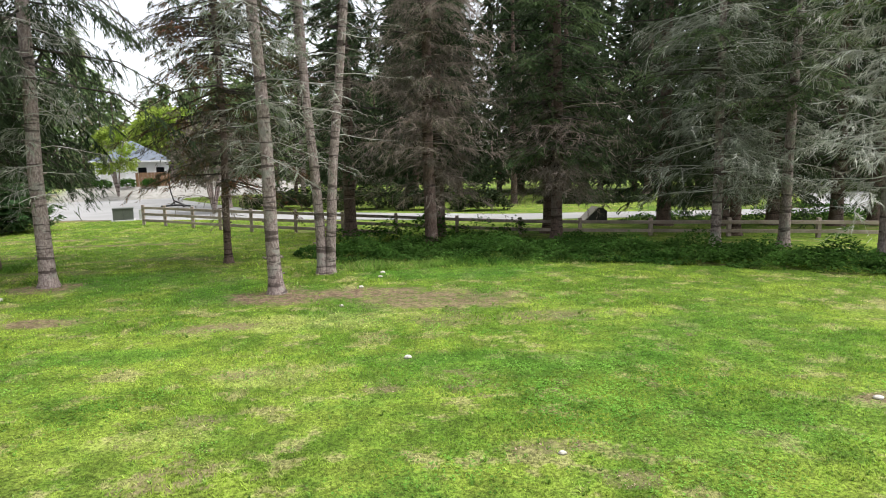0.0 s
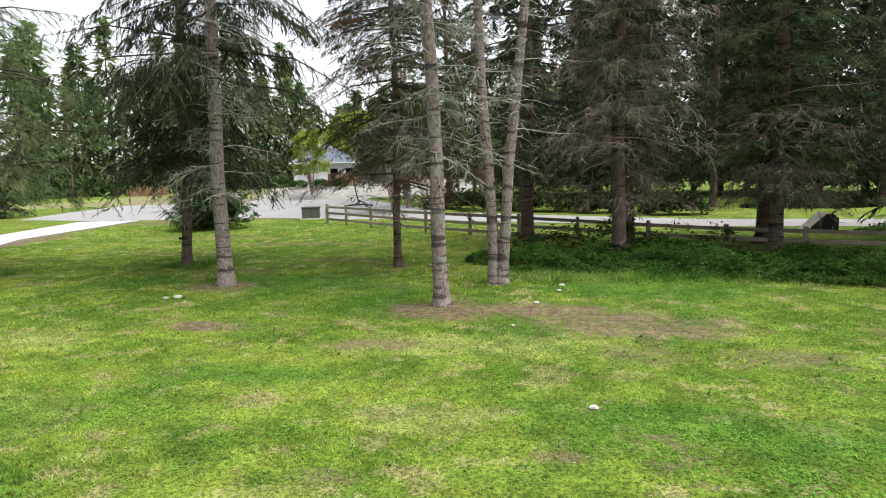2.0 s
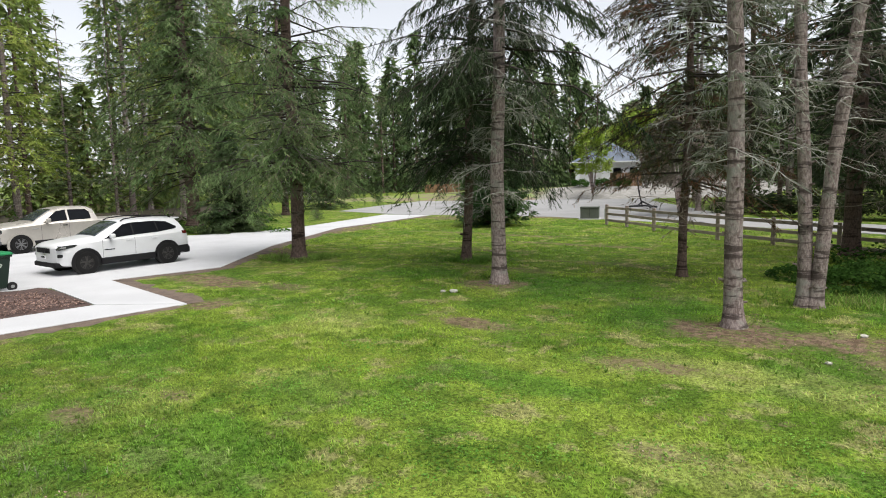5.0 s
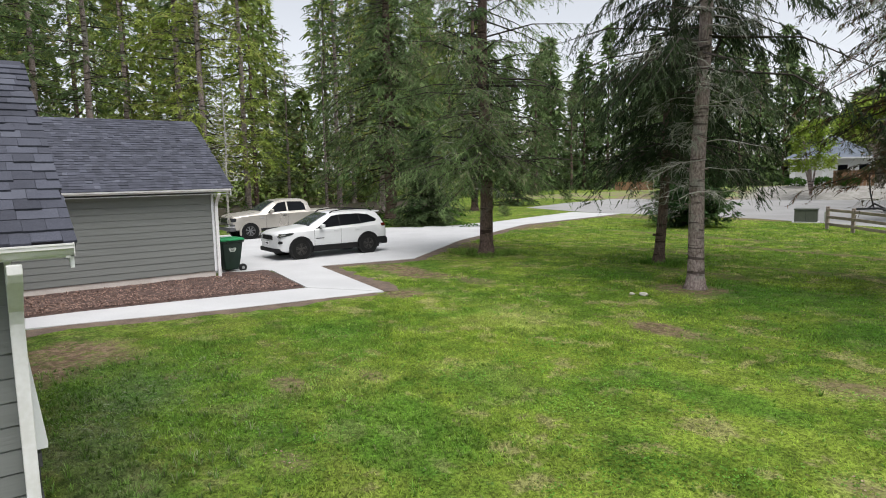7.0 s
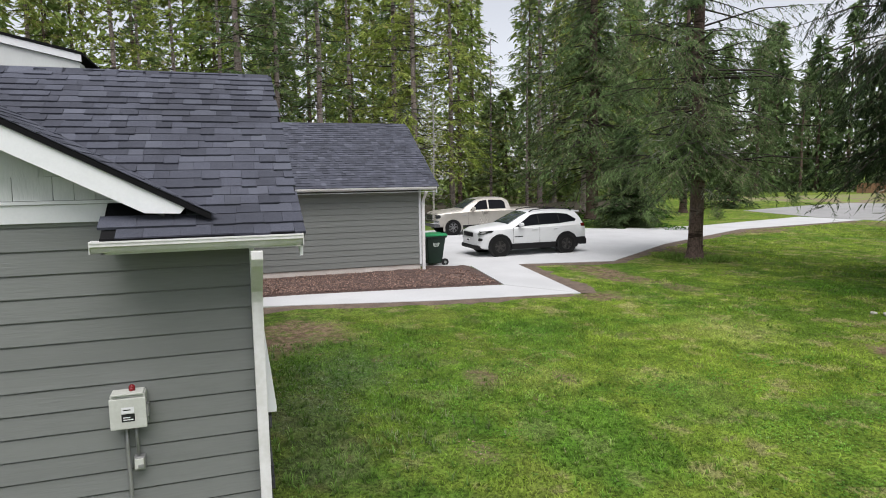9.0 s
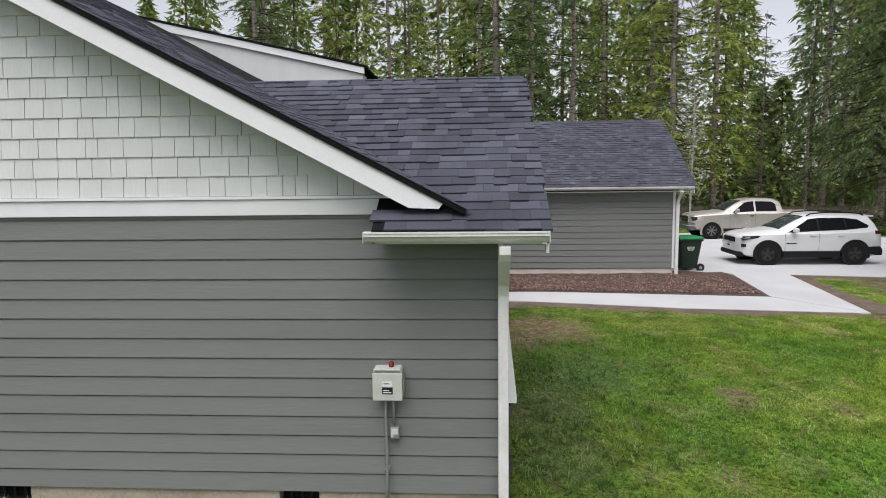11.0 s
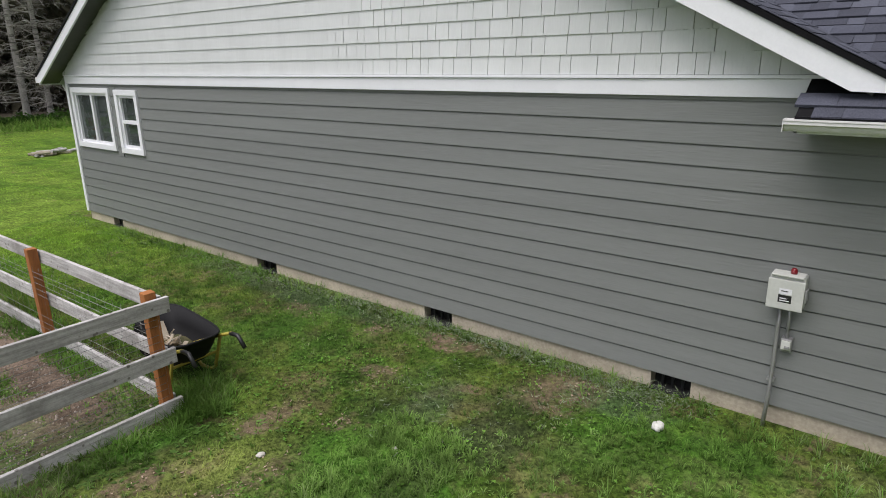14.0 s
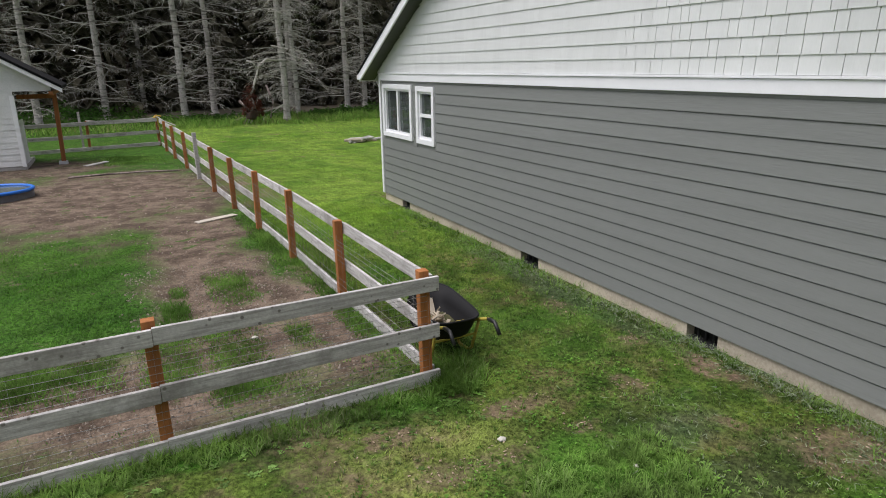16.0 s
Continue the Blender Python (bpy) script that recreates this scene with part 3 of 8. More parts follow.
# foundation with its vents
VENTS = [(-1.86, -1.49), (-4.67, -4.25), (-8.02, -7.55), (-12.68, -12.3)]
cuts = [WALL_L + 0.02] + [v for pair in sorted(VENTS) for v in pair] + [WALL_R - 0.03]
for ya, yb in zip(cuts[::2], cuts[1::2]):
    part("foundation", boxed(WALL_X - 0.25, WALL_X - 0.035, ya, yb, -0.3, SID_Z - 0.002, 0.004), FOUNDATION, house, "tan concrete foundation")
part("foundation_return", boxed(-10.5, WALL_X - 0.25, WALL_R - 0.2, WALL_R - 0.03, -0.3, SID_Z - 0.002), FOUNDATION, house)
for ya, yb in VENTS:
    v = part("foundation_vent", boxed(WALL_X - 0.26, WALL_X - 0.16, ya, yb, -0.2, SID_Z - 0.004), DARK, house, "dark crawl-space vent")
    for k in range(1, 4):
        y = ya + (yb - ya) * k / 4
        part("slat", boxed(WALL_X - 0.12, WALL_X - 0.10, y - 0.012, y + 0.012, -0.05, SID_Z - 0.004), BLACK, v)
    part("well", boxed(WALL_X - 0.15, WALL_X + 0.02, ya + 0.01, yb - 0.01, -0.2, 0.01), DARK, v)


def lap_mesh(length, material):
    """A lap board along y, its lower edge proud."""
    bm = prism(bmesh.new(), [(0.010, LAP - 0.006), (0.022, 0.008), (0.021, 0.006), (-0.004, 0.006), (-0.004, LAP - 0.006)], "y", 0, length)
    me = bpy.data.meshes.new("siding_board")
    bm.to_mesh(me)
    bm.free()
    me.materials.append(material)
    return me


def lap_board(length, at, parent, cache={}):
    key = round(length, 3)
    if key not in cache:
        cache[key] = lap_mesh(length, SIDING)
    ob = new("siding_board", cache[key])
    ob.parent, ob.location = parent, at


for n in range(14):
    z = SID_Z + n * LAP
    spans = [(WALL_L + 0.08, WALL_R - 0.0)] if z + LAP < 1.52 else [(-11.94, -11.75), (-10.93, WALL_R)]
    for ya, yb in spans:
        lap_board(yb - ya, (WALL_X - 0.02, ya, z), wall)
part("siding_starter", boxed(WALL_X - 0.022, WALL_X - 0.004, WALL_L + 0.08, WALL_R, SID_Z + 14 * LAP + 0.006, BAND_Z + 0.01, 0.002), SIDING, wall)
part("band_board", boxed(WALL_X - 0.02, WALL_X + 0.022, WALL_L, -0.80, BAND_Z, BAND_Z + 0.135, 0.003), TRIM, house, "white band board")
part("band_cap", boxed(WALL_X - 0.02, WALL_X + 0.04, WALL_L, -0.76, BAND_Z + 0.139, BAND_Z + 0.165, 0.003), TRIM, house, "white drip cap")
part("corner_trim", boxed(WALL_X - 0.08, WALL_X + 0.02, WALL_L - 0.02, WALL_L + 0.075, SID_Z, BAND_Z - 0.003, 0.003), TRIM, house, "white corner board")

# windows
PANE_BACKING = plain("grey_green_backing", (0.20, 0.21, 0.18), (0.13, 0.145, 0.12), 3, 20, 0.9, stretch=(1, 6, 0.3))
for n, (ya, yb, za, zb) in enumerate(WINDOWS):
    w = thing("window_%d" % (n + 1), ("white-framed sliding window with two dark panes", "white-framed single-hung window with two dark panes")[n], "window", pose(0, 0, 0), kind="structure")
    t = 0.095
    fx0, fx1 = WALL_X - 0.03, WALL_X + 0.028
    for nm, (a, b, c, d) in (("trim_top", (ya, yb, zb - t, zb)), ("trim_sill", (ya, yb, za, za + t)), ("trim_side", (ya, ya + t, za + t + 0.001, zb - t - 0.001)), ("trim_side", (yb - t, yb, za + t + 0.001, zb - t - 0.001))):
        part(nm, boxed(fx0, fx1, a, b, c, d, 0.003), TRIM, w)
    ia, ib, ja, jb = ya + t, yb - t, za + t, zb - t
    s = 0.045
    for a, b, c, d in ((ia, ib, jb - s, jb), (ia, ib, ja, ja + s), (ia, ia + s, ja + s, jb - s), (ib - s, ib, ja + s, jb - s)):
        part("sash", boxed(WALL_X - 0.09, WALL_X - 0.01, a + 0.001, b - 0.001, c, d), TRIM, w)
    if n == 0:
        m = (ia + ib) / 2
        part("mullion", boxed(WALL_X - 0.08, WALL_X - 0.005, m - 0.035, m + 0.035, ja + s, jb - s), TRIM, w)
        panes = [(ia + s, m - 0.035, ja + s, jb - s), (m + 0.035, ib - s, ja + s, jb - s)]
    else:
        m = ja + (jb - ja) * 0.5
        part("meeting_rail", boxed(WALL_X - 0.08, WALL_X - 0.005, ia + s, ib - s, m - 0.03, m + 0.03), TRIM, w)
        panes = [(ia + s, ib - s, m + 0.03, jb - s), (ia + s, ib - s, ja + s, m - 0.03)]
    for k, (a, b, c, d) in enumerate(panes):
        p = part("pane", boxed(WALL_X - 0.06, WALL_X - 0.052, a, b, c, d), GLASS, w)
        if (n, k) in ((0, 1), (1, 0)):
            # added grey-green panel that makes this pane paler
            part("blind", boxed(WALL_X - 0.16, WALL_X - 0.15, a - 0.03, b + 0.03, c - 0.03, d + 0.03), PANE_BACKING, w, "grey-green panel behind the paler pane")

# main roof: two slopes with rake boards and soffits
slopes = {}
for side, ya, yb in (("front", RIDGE_Y, -0.12), ("rear", RIDGE_Y, -14.15)):
    za, zb = roof_z(ya), roof_z(yb)
    slopes[side] = part("roof_slope", prism(bmesh.new(), [(ya, za), (yb, zb), (yb, zb - 0.045), (ya, za - 0.045)], "x", -17.4, RAKE_X + 0.03), ROOFDARK, house, "charcoal shingled roof slope")
    if side == "front":
        line = [(ya, za - 0.048), (-0.30, roof_z(-0.30) - 0.048), (-0.335, 2.757), (-0.575, 2.767), (ya, za - 0.225)]
    else:
        line = [(ya, za - 0.048), (yb, zb - 0.048), (yb, zb - 0.13), (yb + 0.1, zb - 0.172), (ya, za - 0.225)]
    part("rake_board", prism(bmesh.new(), line, "x", RAKE_X - 0.02, RAKE_X + 0.012), TRIM, house, "white rake board")
    ye = -0.45 if side == "front" else yb + 0.03
    ze = roof_z(ye)
    # the soffit's shade is put into its colour, darker than the siding grey
    part("soffit", prism(bmesh.new(), [(ya, za - 0.17), (ye, ze - 0.17), (ye, ze - 0.19), (ya, za - 0.19)], "x", WALL_X - 0.05, RAKE_X - 0.022), plain("shaded_soffit_grey", (0.075, 0.075, 0.072), (0.06, 0.06, 0.058), 3, 40, 0.7, bump=0.1), house, "soffit coloured dark for its shade")
part("rear_fascia", boxed(-17.4, RAKE_X - 0.022, -14.16, -14.13, roof_z(-14.15) - 0.2, roof_z(-14.15) - 0.048), TRIM, house)
part("rear_gutter", boxed(-17.4, RAKE_X - 0.0, -14.27, -14.162, roof_z(-14.15) - 0.16, roof_z(-14.15) - 0.05, 0.01), GUTTER, house, "white rear gutter")
tube("rear_downspout", [(-5.56, -14.2, 2.72), (-5.56, -14.12, 2.62), (-5.56, -13.83, 2.42), (-5.56, -13.76, 2.34), (-5.56, -13.76, 0.1)], 0.035, GUTTER, house, "white rear downspout")

# front cross gable: its slope over the corner
prismed = prism(bmesh.new(), [(CROSS_EAVE, CROSS_Z), (WALL_X - 0.03, cross_z(WALL_X - 0.03)), (WALL_X - 0.03, cross_z(WALL_X - 0.03) - 0.05), (CROSS_EAVE, CROSS_Z - 0.05)], "y", -0.86, CROSS_Y)
prism(prismed, [(WALL_X - 0.03, cross_z(WALL_X - 0.03)), (CROSS_RIDGE, cross_z(CROSS_RIDGE)), (CROSS_RIDGE, cross_z(CROSS_RIDGE) - 0.05), (WALL_X - 0.03, cross_z(WALL_X - 0.03) - 0.05)], "y", -4.2, CROSS_Y)
cross = part("cross_roof", prismed, ROOFDARK, house, "charcoal shingled cross-gable slope")
part("cross_roof_far", prism(bmesh.new(), [(CROSS_RIDGE, cross_z(CROSS_RIDGE)), (-10.75, CROSS_Z), (-10.75, CROSS_Z - 0.05), (CROSS_RIDGE, cross_z(CROSS_RIDGE) - 0.05)], "y", -4.2, CROSS_Y), ROOFDARK, house)
part("cross_fascia", boxed(CROSS_EAVE - 0.05, CROSS_EAVE - 0.03, -0.86, CROSS_Y - 0.01, CROSS_Z - 0.115, CROSS_Z - 0.052), TRIM, house)
# dark colour here deepens the shade under the cross eave
part("cross_soffit", boxed(WALL_X + 0.0, CROSS_EAVE - 0.052, -0.85, CROSS_Y - 0.02, CROSS_Z - 0.113, CROSS_Z - 0.10), plain("shaded_eave_grey", (0.075, 0.075, 0.072), (0.06, 0.06, 0.058), 3, 40, 0.7, bump=0.1), house, "eave soffit coloured dark for its shade")
part("cross_rake", prism(bmesh.new(), [(CROSS_EAVE - 0.03, CROSS_Z - 0.07), (CROSS_RIDGE, cross_z(CROSS_RIDGE) - 0.05), (-10.72, CROSS_Z - 0.07), (-10.72, CROSS_Z - 0.22), (CROSS_RIDGE, cross_z(CROSS_RIDGE) - 0.22), (CROSS_EAVE - 0.03, CROSS_Z - 0.19)], "y", CROSS_Y - 0.035, CROSS_Y - 0.01), TRIM, house, "white rake board")
part("return_end", prism(bmesh.new(), [(CROSS_EAVE - 0.03, CROSS_Z - 0.055), (WALL_X + 0.02, cross_z(WALL_X) - 0.055), (WALL_X + 0.02, CROSS_Z - 0.115), (CROSS_EAVE - 0.03, CROSS_Z - 0.115)], "y", -0.86, -0.84), SIDING, house)
part("drip_edge", boxed(CROSS_EAVE - 0.02, CROSS_EAVE + 0.012, -0.86, CROSS_Y, CROSS_Z - 0.04, CROSS_Z + 0.004), ROOFDARK, house, "black drip edge")


def gutter_outline(x):
    """A moulded gutter's profile against a fascia at x."""
    return [(x, 0.0), (x, -0.082), (x + 0.065, -0.082), (x + 0.078, -0.068), (x + 0.09, -0.045), (x + 0.112, -0.034), (x + 0.112, -0.012), (x + 0.118, -0.010), (x + 0.118, 0.002), (x + 0.105, 0.002), (x + 0.1, -0.01), (x + 0.012, -0.02), (x + 0.012, 0.0)]


def gutter(name, x, z, y0, y1, parent, label):
    return part(name, prism(bmesh.new(), [(a, z + b) for a, b in gutter_outline(x)], "y", y0, y1), GUTTER, parent, label)


g = gutter("gutter", CROSS_EAVE - 0.028, CROSS_Z - 0.012, -0.91, 0.53, house, "white moulded gutter with algae stains")
part("end_cap", boxed(CROSS_EAVE - 0.03, CROSS_EAVE + 0.088, -0.916, -0.911, CROSS_Z - 0.096, CROSS_Z - 0.01), GUTTER, g)
part("end_cap", boxed(CROSS_EAVE - 0.03, CROSS_EAVE + 0.088, 0.531, 0.536, CROSS_Z - 0.096, CROSS_Z - 0.01), GUTTER, g)
part("outlet", boxed(CROSS_EAVE + 0.01, CROSS_EAVE + 0.04, 0.485, 0.515, CROSS_Z - 0.112, CROSS_Z - 0.097), GUTTER, g)


def pipe(name, points, w, d, material, parent, label=""):
    """A square pipe that bends along points in x and z at one y."""
    bm = bmesh.new()
    last = None
    for i, (x, y, z, tilt) in enumerate(points):
        c, s = math.cos(radians(tilt)), math.sin(radians(tilt))
        ring = [bm.verts.new((x + a * c, y + b, z + a * s)) for a, b in ((-d / 2, -w / 2), (d / 2, -w / 2), (d / 2, w / 2), (-d / 2, w / 2))]
        if last:
            for j in range(4):
                bm.faces.new((last[j], last[(j + 1) % 4], ring[(j + 1) % 4], ring[j]))
        else:
            bm.faces.new(ring[::-1])
        last = ring
    bm.faces.new(last)
    bmesh.ops.recalc_face_normals(bm, faces=bm.faces)
    bmesh.ops.bevel(bm, geom=bm.edges[:], offset=0.004, segments=1, affect="EDGES")
    return part(name, bm, material, parent, label)


sp = pipe("downspout", [(-4.915, 0.19, 2.47, 0), (-4.915, 0.19, 2.40, 10), (-4.95, 0.19, 2.33, 40), (-5.24, 0.19, 2.09, 40), (-5.285, 0.19, 2.01, 8), (-5.29, 0.19, 1.9, 0), (-5.29, 0.19, 0.06, 0)], 0.088, 0.065, GUTTER, house, "white square downspout")
part("drain_boot", boxed(-5.34, -5.24, 0.15, 0.235, -0.02, 0.058, 0.01), BLACK, sp, "black drain boot")
part("front_corner_trim", boxed(WALL_X - 0.1, WALL_X + 0.022, WALL_R - 0.019, WALL_R + 0.022, SID_Z, 2.5, 0.003), TRIM, house)
# stone wainscot with a sloped ledge on the front face
stone = plain("dark_grey_ledgestone", (0.075, 0.075, 0.08), (0.03, 0.03, 0.033), 6, 40, 0.9, bump=0.6, vary=0.6)
wains = part("stone_wainscot", boxed(-10.3, WALL_X - 0.02, WALL_R - 0.02, WALL_R + 0.06, -0.1, 1.0), stone, house, "dark stacked-stone wainscot")
rng = random.Random(4)
for r in range(9):
    z = 0.0 + r * 0.11
    y1 = WALL_R + 0.075 + rng.uniform(0, 0.03)
    part("stone", boxed(WALL_X - 0.3 - rng.uniform(0, 0.2), WALL_X - 0.015, WALL_R + 0.05, y1, z, z + 0.105, 0.008), stone, wains)
part("ledge", prism(bmesh.new(), [(WALL_R - 0.01, 1.02), (WALL_R + 0.14, 1.02), (WALL_R + 0.145, 1.06), (WALL_R + 0.07, 1.75), (WALL_R - 0.01, 1.75)], "x", -5.9, WALL_X - 0.015), TRIM, wains, "white tapered trim over the stone")

# rear upper roof behind the main one
part("upper_roof", prism(bmesh.new(), [(-9.4, 6.95), (-2.3, 5.29), (-2.3, 5.25), (-9.4, 6.91)], "x", -17.4, -12.95), ROOFDARK, house, "low charcoal rear roof")
part("upper_rake", prism(bmesh.new(), [(-9.4, 6.90), (-2.32, 5.245), (-2.32, 5.12), (-9.4, 6.73)], "x", -13.0, -12.97), TRIM, house, "white rear rake board")
part("upper_wall", prism(bmesh.new(), [(-9.4, 3.0), (-2.36, 3.0), (-2.36, 5.12), (-9.4, 6.76)], "x", -13.5, -13.02), SHAKE, house)

# electrical box
box_x = WALL_X + 0.0
PANELPAINT = plain("pale_grey_box_paint", (0.56, 0.57, 0.53), (0.50, 0.51, 0.47), 4, 40, 0.5, bump=0.03)
REDLAMP = plain("red_lamp_plastic", (0.20, 0.008, 0.012), None, 4, 40, 0.25, bump=0)
alarm = thing("electrical_box", "pale grey pump alarm box with a red beacon on the wall", "electrical box", pose(box_x, -0.81, 1.09))
part("case", boxed(0, 0.13, -0.125, 0.125, 0.0, 0.27, 0.012), PANELPAINT, alarm)
part("lid", boxed(0.131, 0.152, -0.13, 0.13, 0.0, 0.245, 0.008), PANELPAINT, alarm)
part("hood", boxed(0.02, 0.16, -0.115, 0.115, 0.271, 0.285, 0.005), PANELPAINT, alarm)
part("hinge", boxed(0.05, 0.14, 0.131, 0.145, 0.08, 0.18, 0.003), METAL, alarm)
bm = bmesh.new()
bmesh.ops.create_uvsphere(bm, u_segments=12, v_segments=8, radius=0.024, matrix=Matrix.Translation((0.08, 0.03, 0.31)))
cylinder(bm, 0.024, 0.024, (0.08, 0.03, 0.285), (0.08, 0.03, 0.31), 12)
part("beacon", bm, REDLAMP, alarm, "red warning beacon", True)
WHITE_STICK = plain("white_sticker", (0.78, 0.78, 0.8), None, 5, 60, 0.5, bump=0)
part("sticker", boxed(0.1525, 0.1535, -0.045, 0.045, 0.13, 0.175), WHITE_STICK, alarm)
part("nameplate", boxed(0.1525, 0.1535, -0.047, 0.047, 0.06, 0.122), BLACK, alarm, "black nameplate")
for k in range(2):
    part("print", boxed(0.154, 0.1545, -0.035, 0.035 - 0.02 * k, 0.072 + 0.018 * k, 0.08 + 0.018 * k), WHITE_STICK, alarm)
part("print", boxed(0.154, 0.1545, -0.03, 0.02, 0.15, 0.158), BLACK, alarm)
sw = thing("switch_box", "small grey outdoor switch box on conduit", "switch", pose(box_x, -0.765, 0.71))
part("case", boxed(0, 0.07, -0.04, 0.04, 0, 0.11, 0.006), METAL, sw)
part("cover", boxed(0.071, 0.085, -0.033, 0.033, 0.02, 0.1, 0.004), PANELPAINT, sw)
part("knob", boxed(0.086, 0.1, -0.008, 0.03, 0.03, 0.055, 0.003), METAL, sw)
con = thing("conduit", "grey metal conduit pipes clipped to the siding", "conduit", pose(0, 0, 0))
tube("pipe", [(box_x + 0.04, -0.845, 1.10), (box_x + 0.04, -0.845, 0.9), (box_x + 0.045, -0.84, 0.6), (box_x + 0.06, -0.84, 0.3), (box_x + 0.075, -0.855, -0.1)], 0.017, METAL, con)
tube("pipe", [(box_x + 0.04, -0.775, 1.10), (box_x + 0.04, -0.77, 0.82)], 0.013, METAL, con)
part("clip", boxed(box_x, box_x + 0.06, -0.87, -0.815, 0.42, 0.44), METAL, con)

# ---- garage ----
GX, GY0, GY1 = -18.8, -3.2, 5.65
garage = thing("garage", "detached grey garage with lap siding and charcoal roof", "garage", pose(0, 0, 0))
gwall = part("side_wall", boxed(GX - 0.2, GX - 0.02, GY0, GY1, 0.3, 2.62), SIDING, garage)
part("back_wall", boxed(-25.2, -25.0, GY0, GY1, 0.3, 2.62), SIDING, garage)
part("left_wall", prism(bmesh.new(), [(GX - 0.2, 0.3), (-25.0, 0.3), (-25.0, 2.6), (-22.0, 4.55), (GX - 0.2, 2.6)], "y", GY0, GY0 + 0.2), SIDING, garage)
part("door_wall", prism(bmesh.new(), [(GX - 0.2, 0.3), (-25.0, 0.3), (-25.0, 2.6), (-22.0, 4.55), (GX - 0.2, 2.6)], "y", GY1 - 0.2, GY1), SIDING, garage)
part("foundation", boxed(-25.1, GX - 0.035, GY0 + 0.02, GY1 - 0.02, -0.2, 0.298), plain("pale_garage_footing", (0.66, 0.62, 0.58), (0.55, 0.50, 0.46), 2.5, 35, 0.9, bump=0.2), garage, "pale concrete footing")
for n in range(13):
    lap_board(GY1 - GY0 - 0.02, (GX - 0.02, GY0 + 0.01, 0.31 + n * LAP), gwall)
part("corner_board", boxed(GX - 0.09, GX + 0.012, GY1 - 0.05, GY1 + 0.02, 0.3, 2.6, 0.003), TRIM, garage)
gslopes = [part("roof_slope", prism(bmesh.new(), [(-18.42, 2.72), (-22.0, 4.86), (-22.0, 4.81), (-18.42, 2.67)], "y", GY0 - 0.3, 6.12), ROOFDARK, garage, "charcoal shingled roof slope"),
           part("roof_slope", prism(bmesh.new(), [(-25.58, 2.72), (-22.0, 4.86), (-22.0, 4.81), (-25.58, 2.67)], "y", GY0 - 0.3, 6.12), ROOFDARK, garage)]
part("rake_board", prism(bmesh.new(), [(-18.44, 2.665), (-22, 4.805), (-25.56, 2.665), (-25.56, 2.5), (-22, 4.64), (-18.44, 2.5)], "y", 6.06, 6.09), TRIM, garage, "white rake board")
part("soffit", boxed(GX, -18.46, GY0, 6.05, 2.55, 2.57), TRIM, garage)
gutter("gutter", -18.45, 2.70, GY0 - 0.3, 6.06, garage, "white gutter")
pipe("downspout", [(-18.38, 5.71, 2.58, 0), (-18.38, 5.71, 2.52, 20), (-18.66, 5.71, 2.3, 30), (-18.72, 5.71, 2.2, 0), (-18.72, 5.71, 0.1, 0)], 0.09, 0.07, GUTTER, garage, "white downspout")

# bark bed
bm = bmesh.new()
nu, nv = 24, 40
grid = []
for i in range(nu + 1):
    for j in range(nv + 1):
        v = j / nv
        y = -1.1 + v * 8.6
        near = -16.55 + 0.105 * (y - 1.5) if y > 1.5 else -16.55
        near = min(near, -15.85)
        if y > 7.1:
            near = -15.85 - (y - 7.1) * 9.0
        far = -18.84 if y < 5.9 else -19.5
        near = max(near, far + 0.02) if y <= 7.1 else max(near, far + 0.02)
        near += 0.14
        x = near + (far - near) * i / nu
        edge = min(1.0, (near - x) / 0.5) if near > x else 0.0
        lift = 0.02 + 0.05 * edge + 0.08 * max(0, (near - x) / 2.6) * (1 if y < 5.5 else max(0, 1 - (y - 5.5) / 1.2))
        grid.append(bm.verts.new((x, y, lift + 0.03 * noise.noise((x * 3, y * 3, 0)) * edge)))
for i in range(nu):
    for j in range(nv):
        a = i * (nv + 1) + j
        bm.faces.new((grid[a], grid[a + 1], grid[a + nv + 2], grid[a + nv + 1]))
tagged(part("bark_bed", bm, BARKCHIP, smooth=True), "planting bed covered in brown bark mulch", "mulch bed", kind="structure")

# wheelie bin
BINGREEN = plain("dark_green_bin_plastic", (0.012, 0.030, 0.022), (0.010, 0.024, 0.018), 3, 40, 0.5, bump=0.03)
LIDGREEN = plain("bright_green_lid_plastic", (0.008, 0.26, 0.085), (0.006, 0.2, 0.065), 3, 40, 0.4, bump=0.03)
wheelie = thing("wheelie_bin", "dark green wheelie bin with a bright green lid", "bin", pose(-20.38, 6.52, 0.03, 0, 0, 8))
bm = bmesh.new()
for z, hx, hy in ((0.06, 0.24, 0.25), (0.95, 0.33, 0.36)):
    for sx, sy in ((1, -1), (1, 1), (-1, 1), (-1, -1)):
        bm.verts.new((sx * hx, sy * hy, z))
bm.verts.ensure_lookup_table()
V = bm.verts
for q in ((3, 2, 1, 0), (4, 5, 6, 7), (0, 1, 5, 4), (1, 2, 6, 5), (2, 3, 7, 6), (3, 0, 4, 7)):
    bm.faces.new([V[i] for i in q])
bmesh.ops.recalc_face_normals(bm, faces=bm.faces)
bmesh.ops.bevel(bm, geom=bm.edges[:], offset=0.03, segments=2, affect="EDGES")
part("body", bm, BINGREEN, wheelie)
part("rim", boxed(-0.355, 0.355, -0.385, 0.385, 0.93, 0.985, 0.012), BINGREEN, wheelie)
bm = prism(bmesh.new(), [(-0.37, 0.99), (0.37, 0.99), (0.375, 1.02), (0.3, 1.065), (-0.3, 1.075), (-0.37, 1.03)], "y", -0.40, 0.40)
bmesh.ops.bevel(bm, geom=bm.edges[:], offset=0.012, segments=2, affect="EDGES")
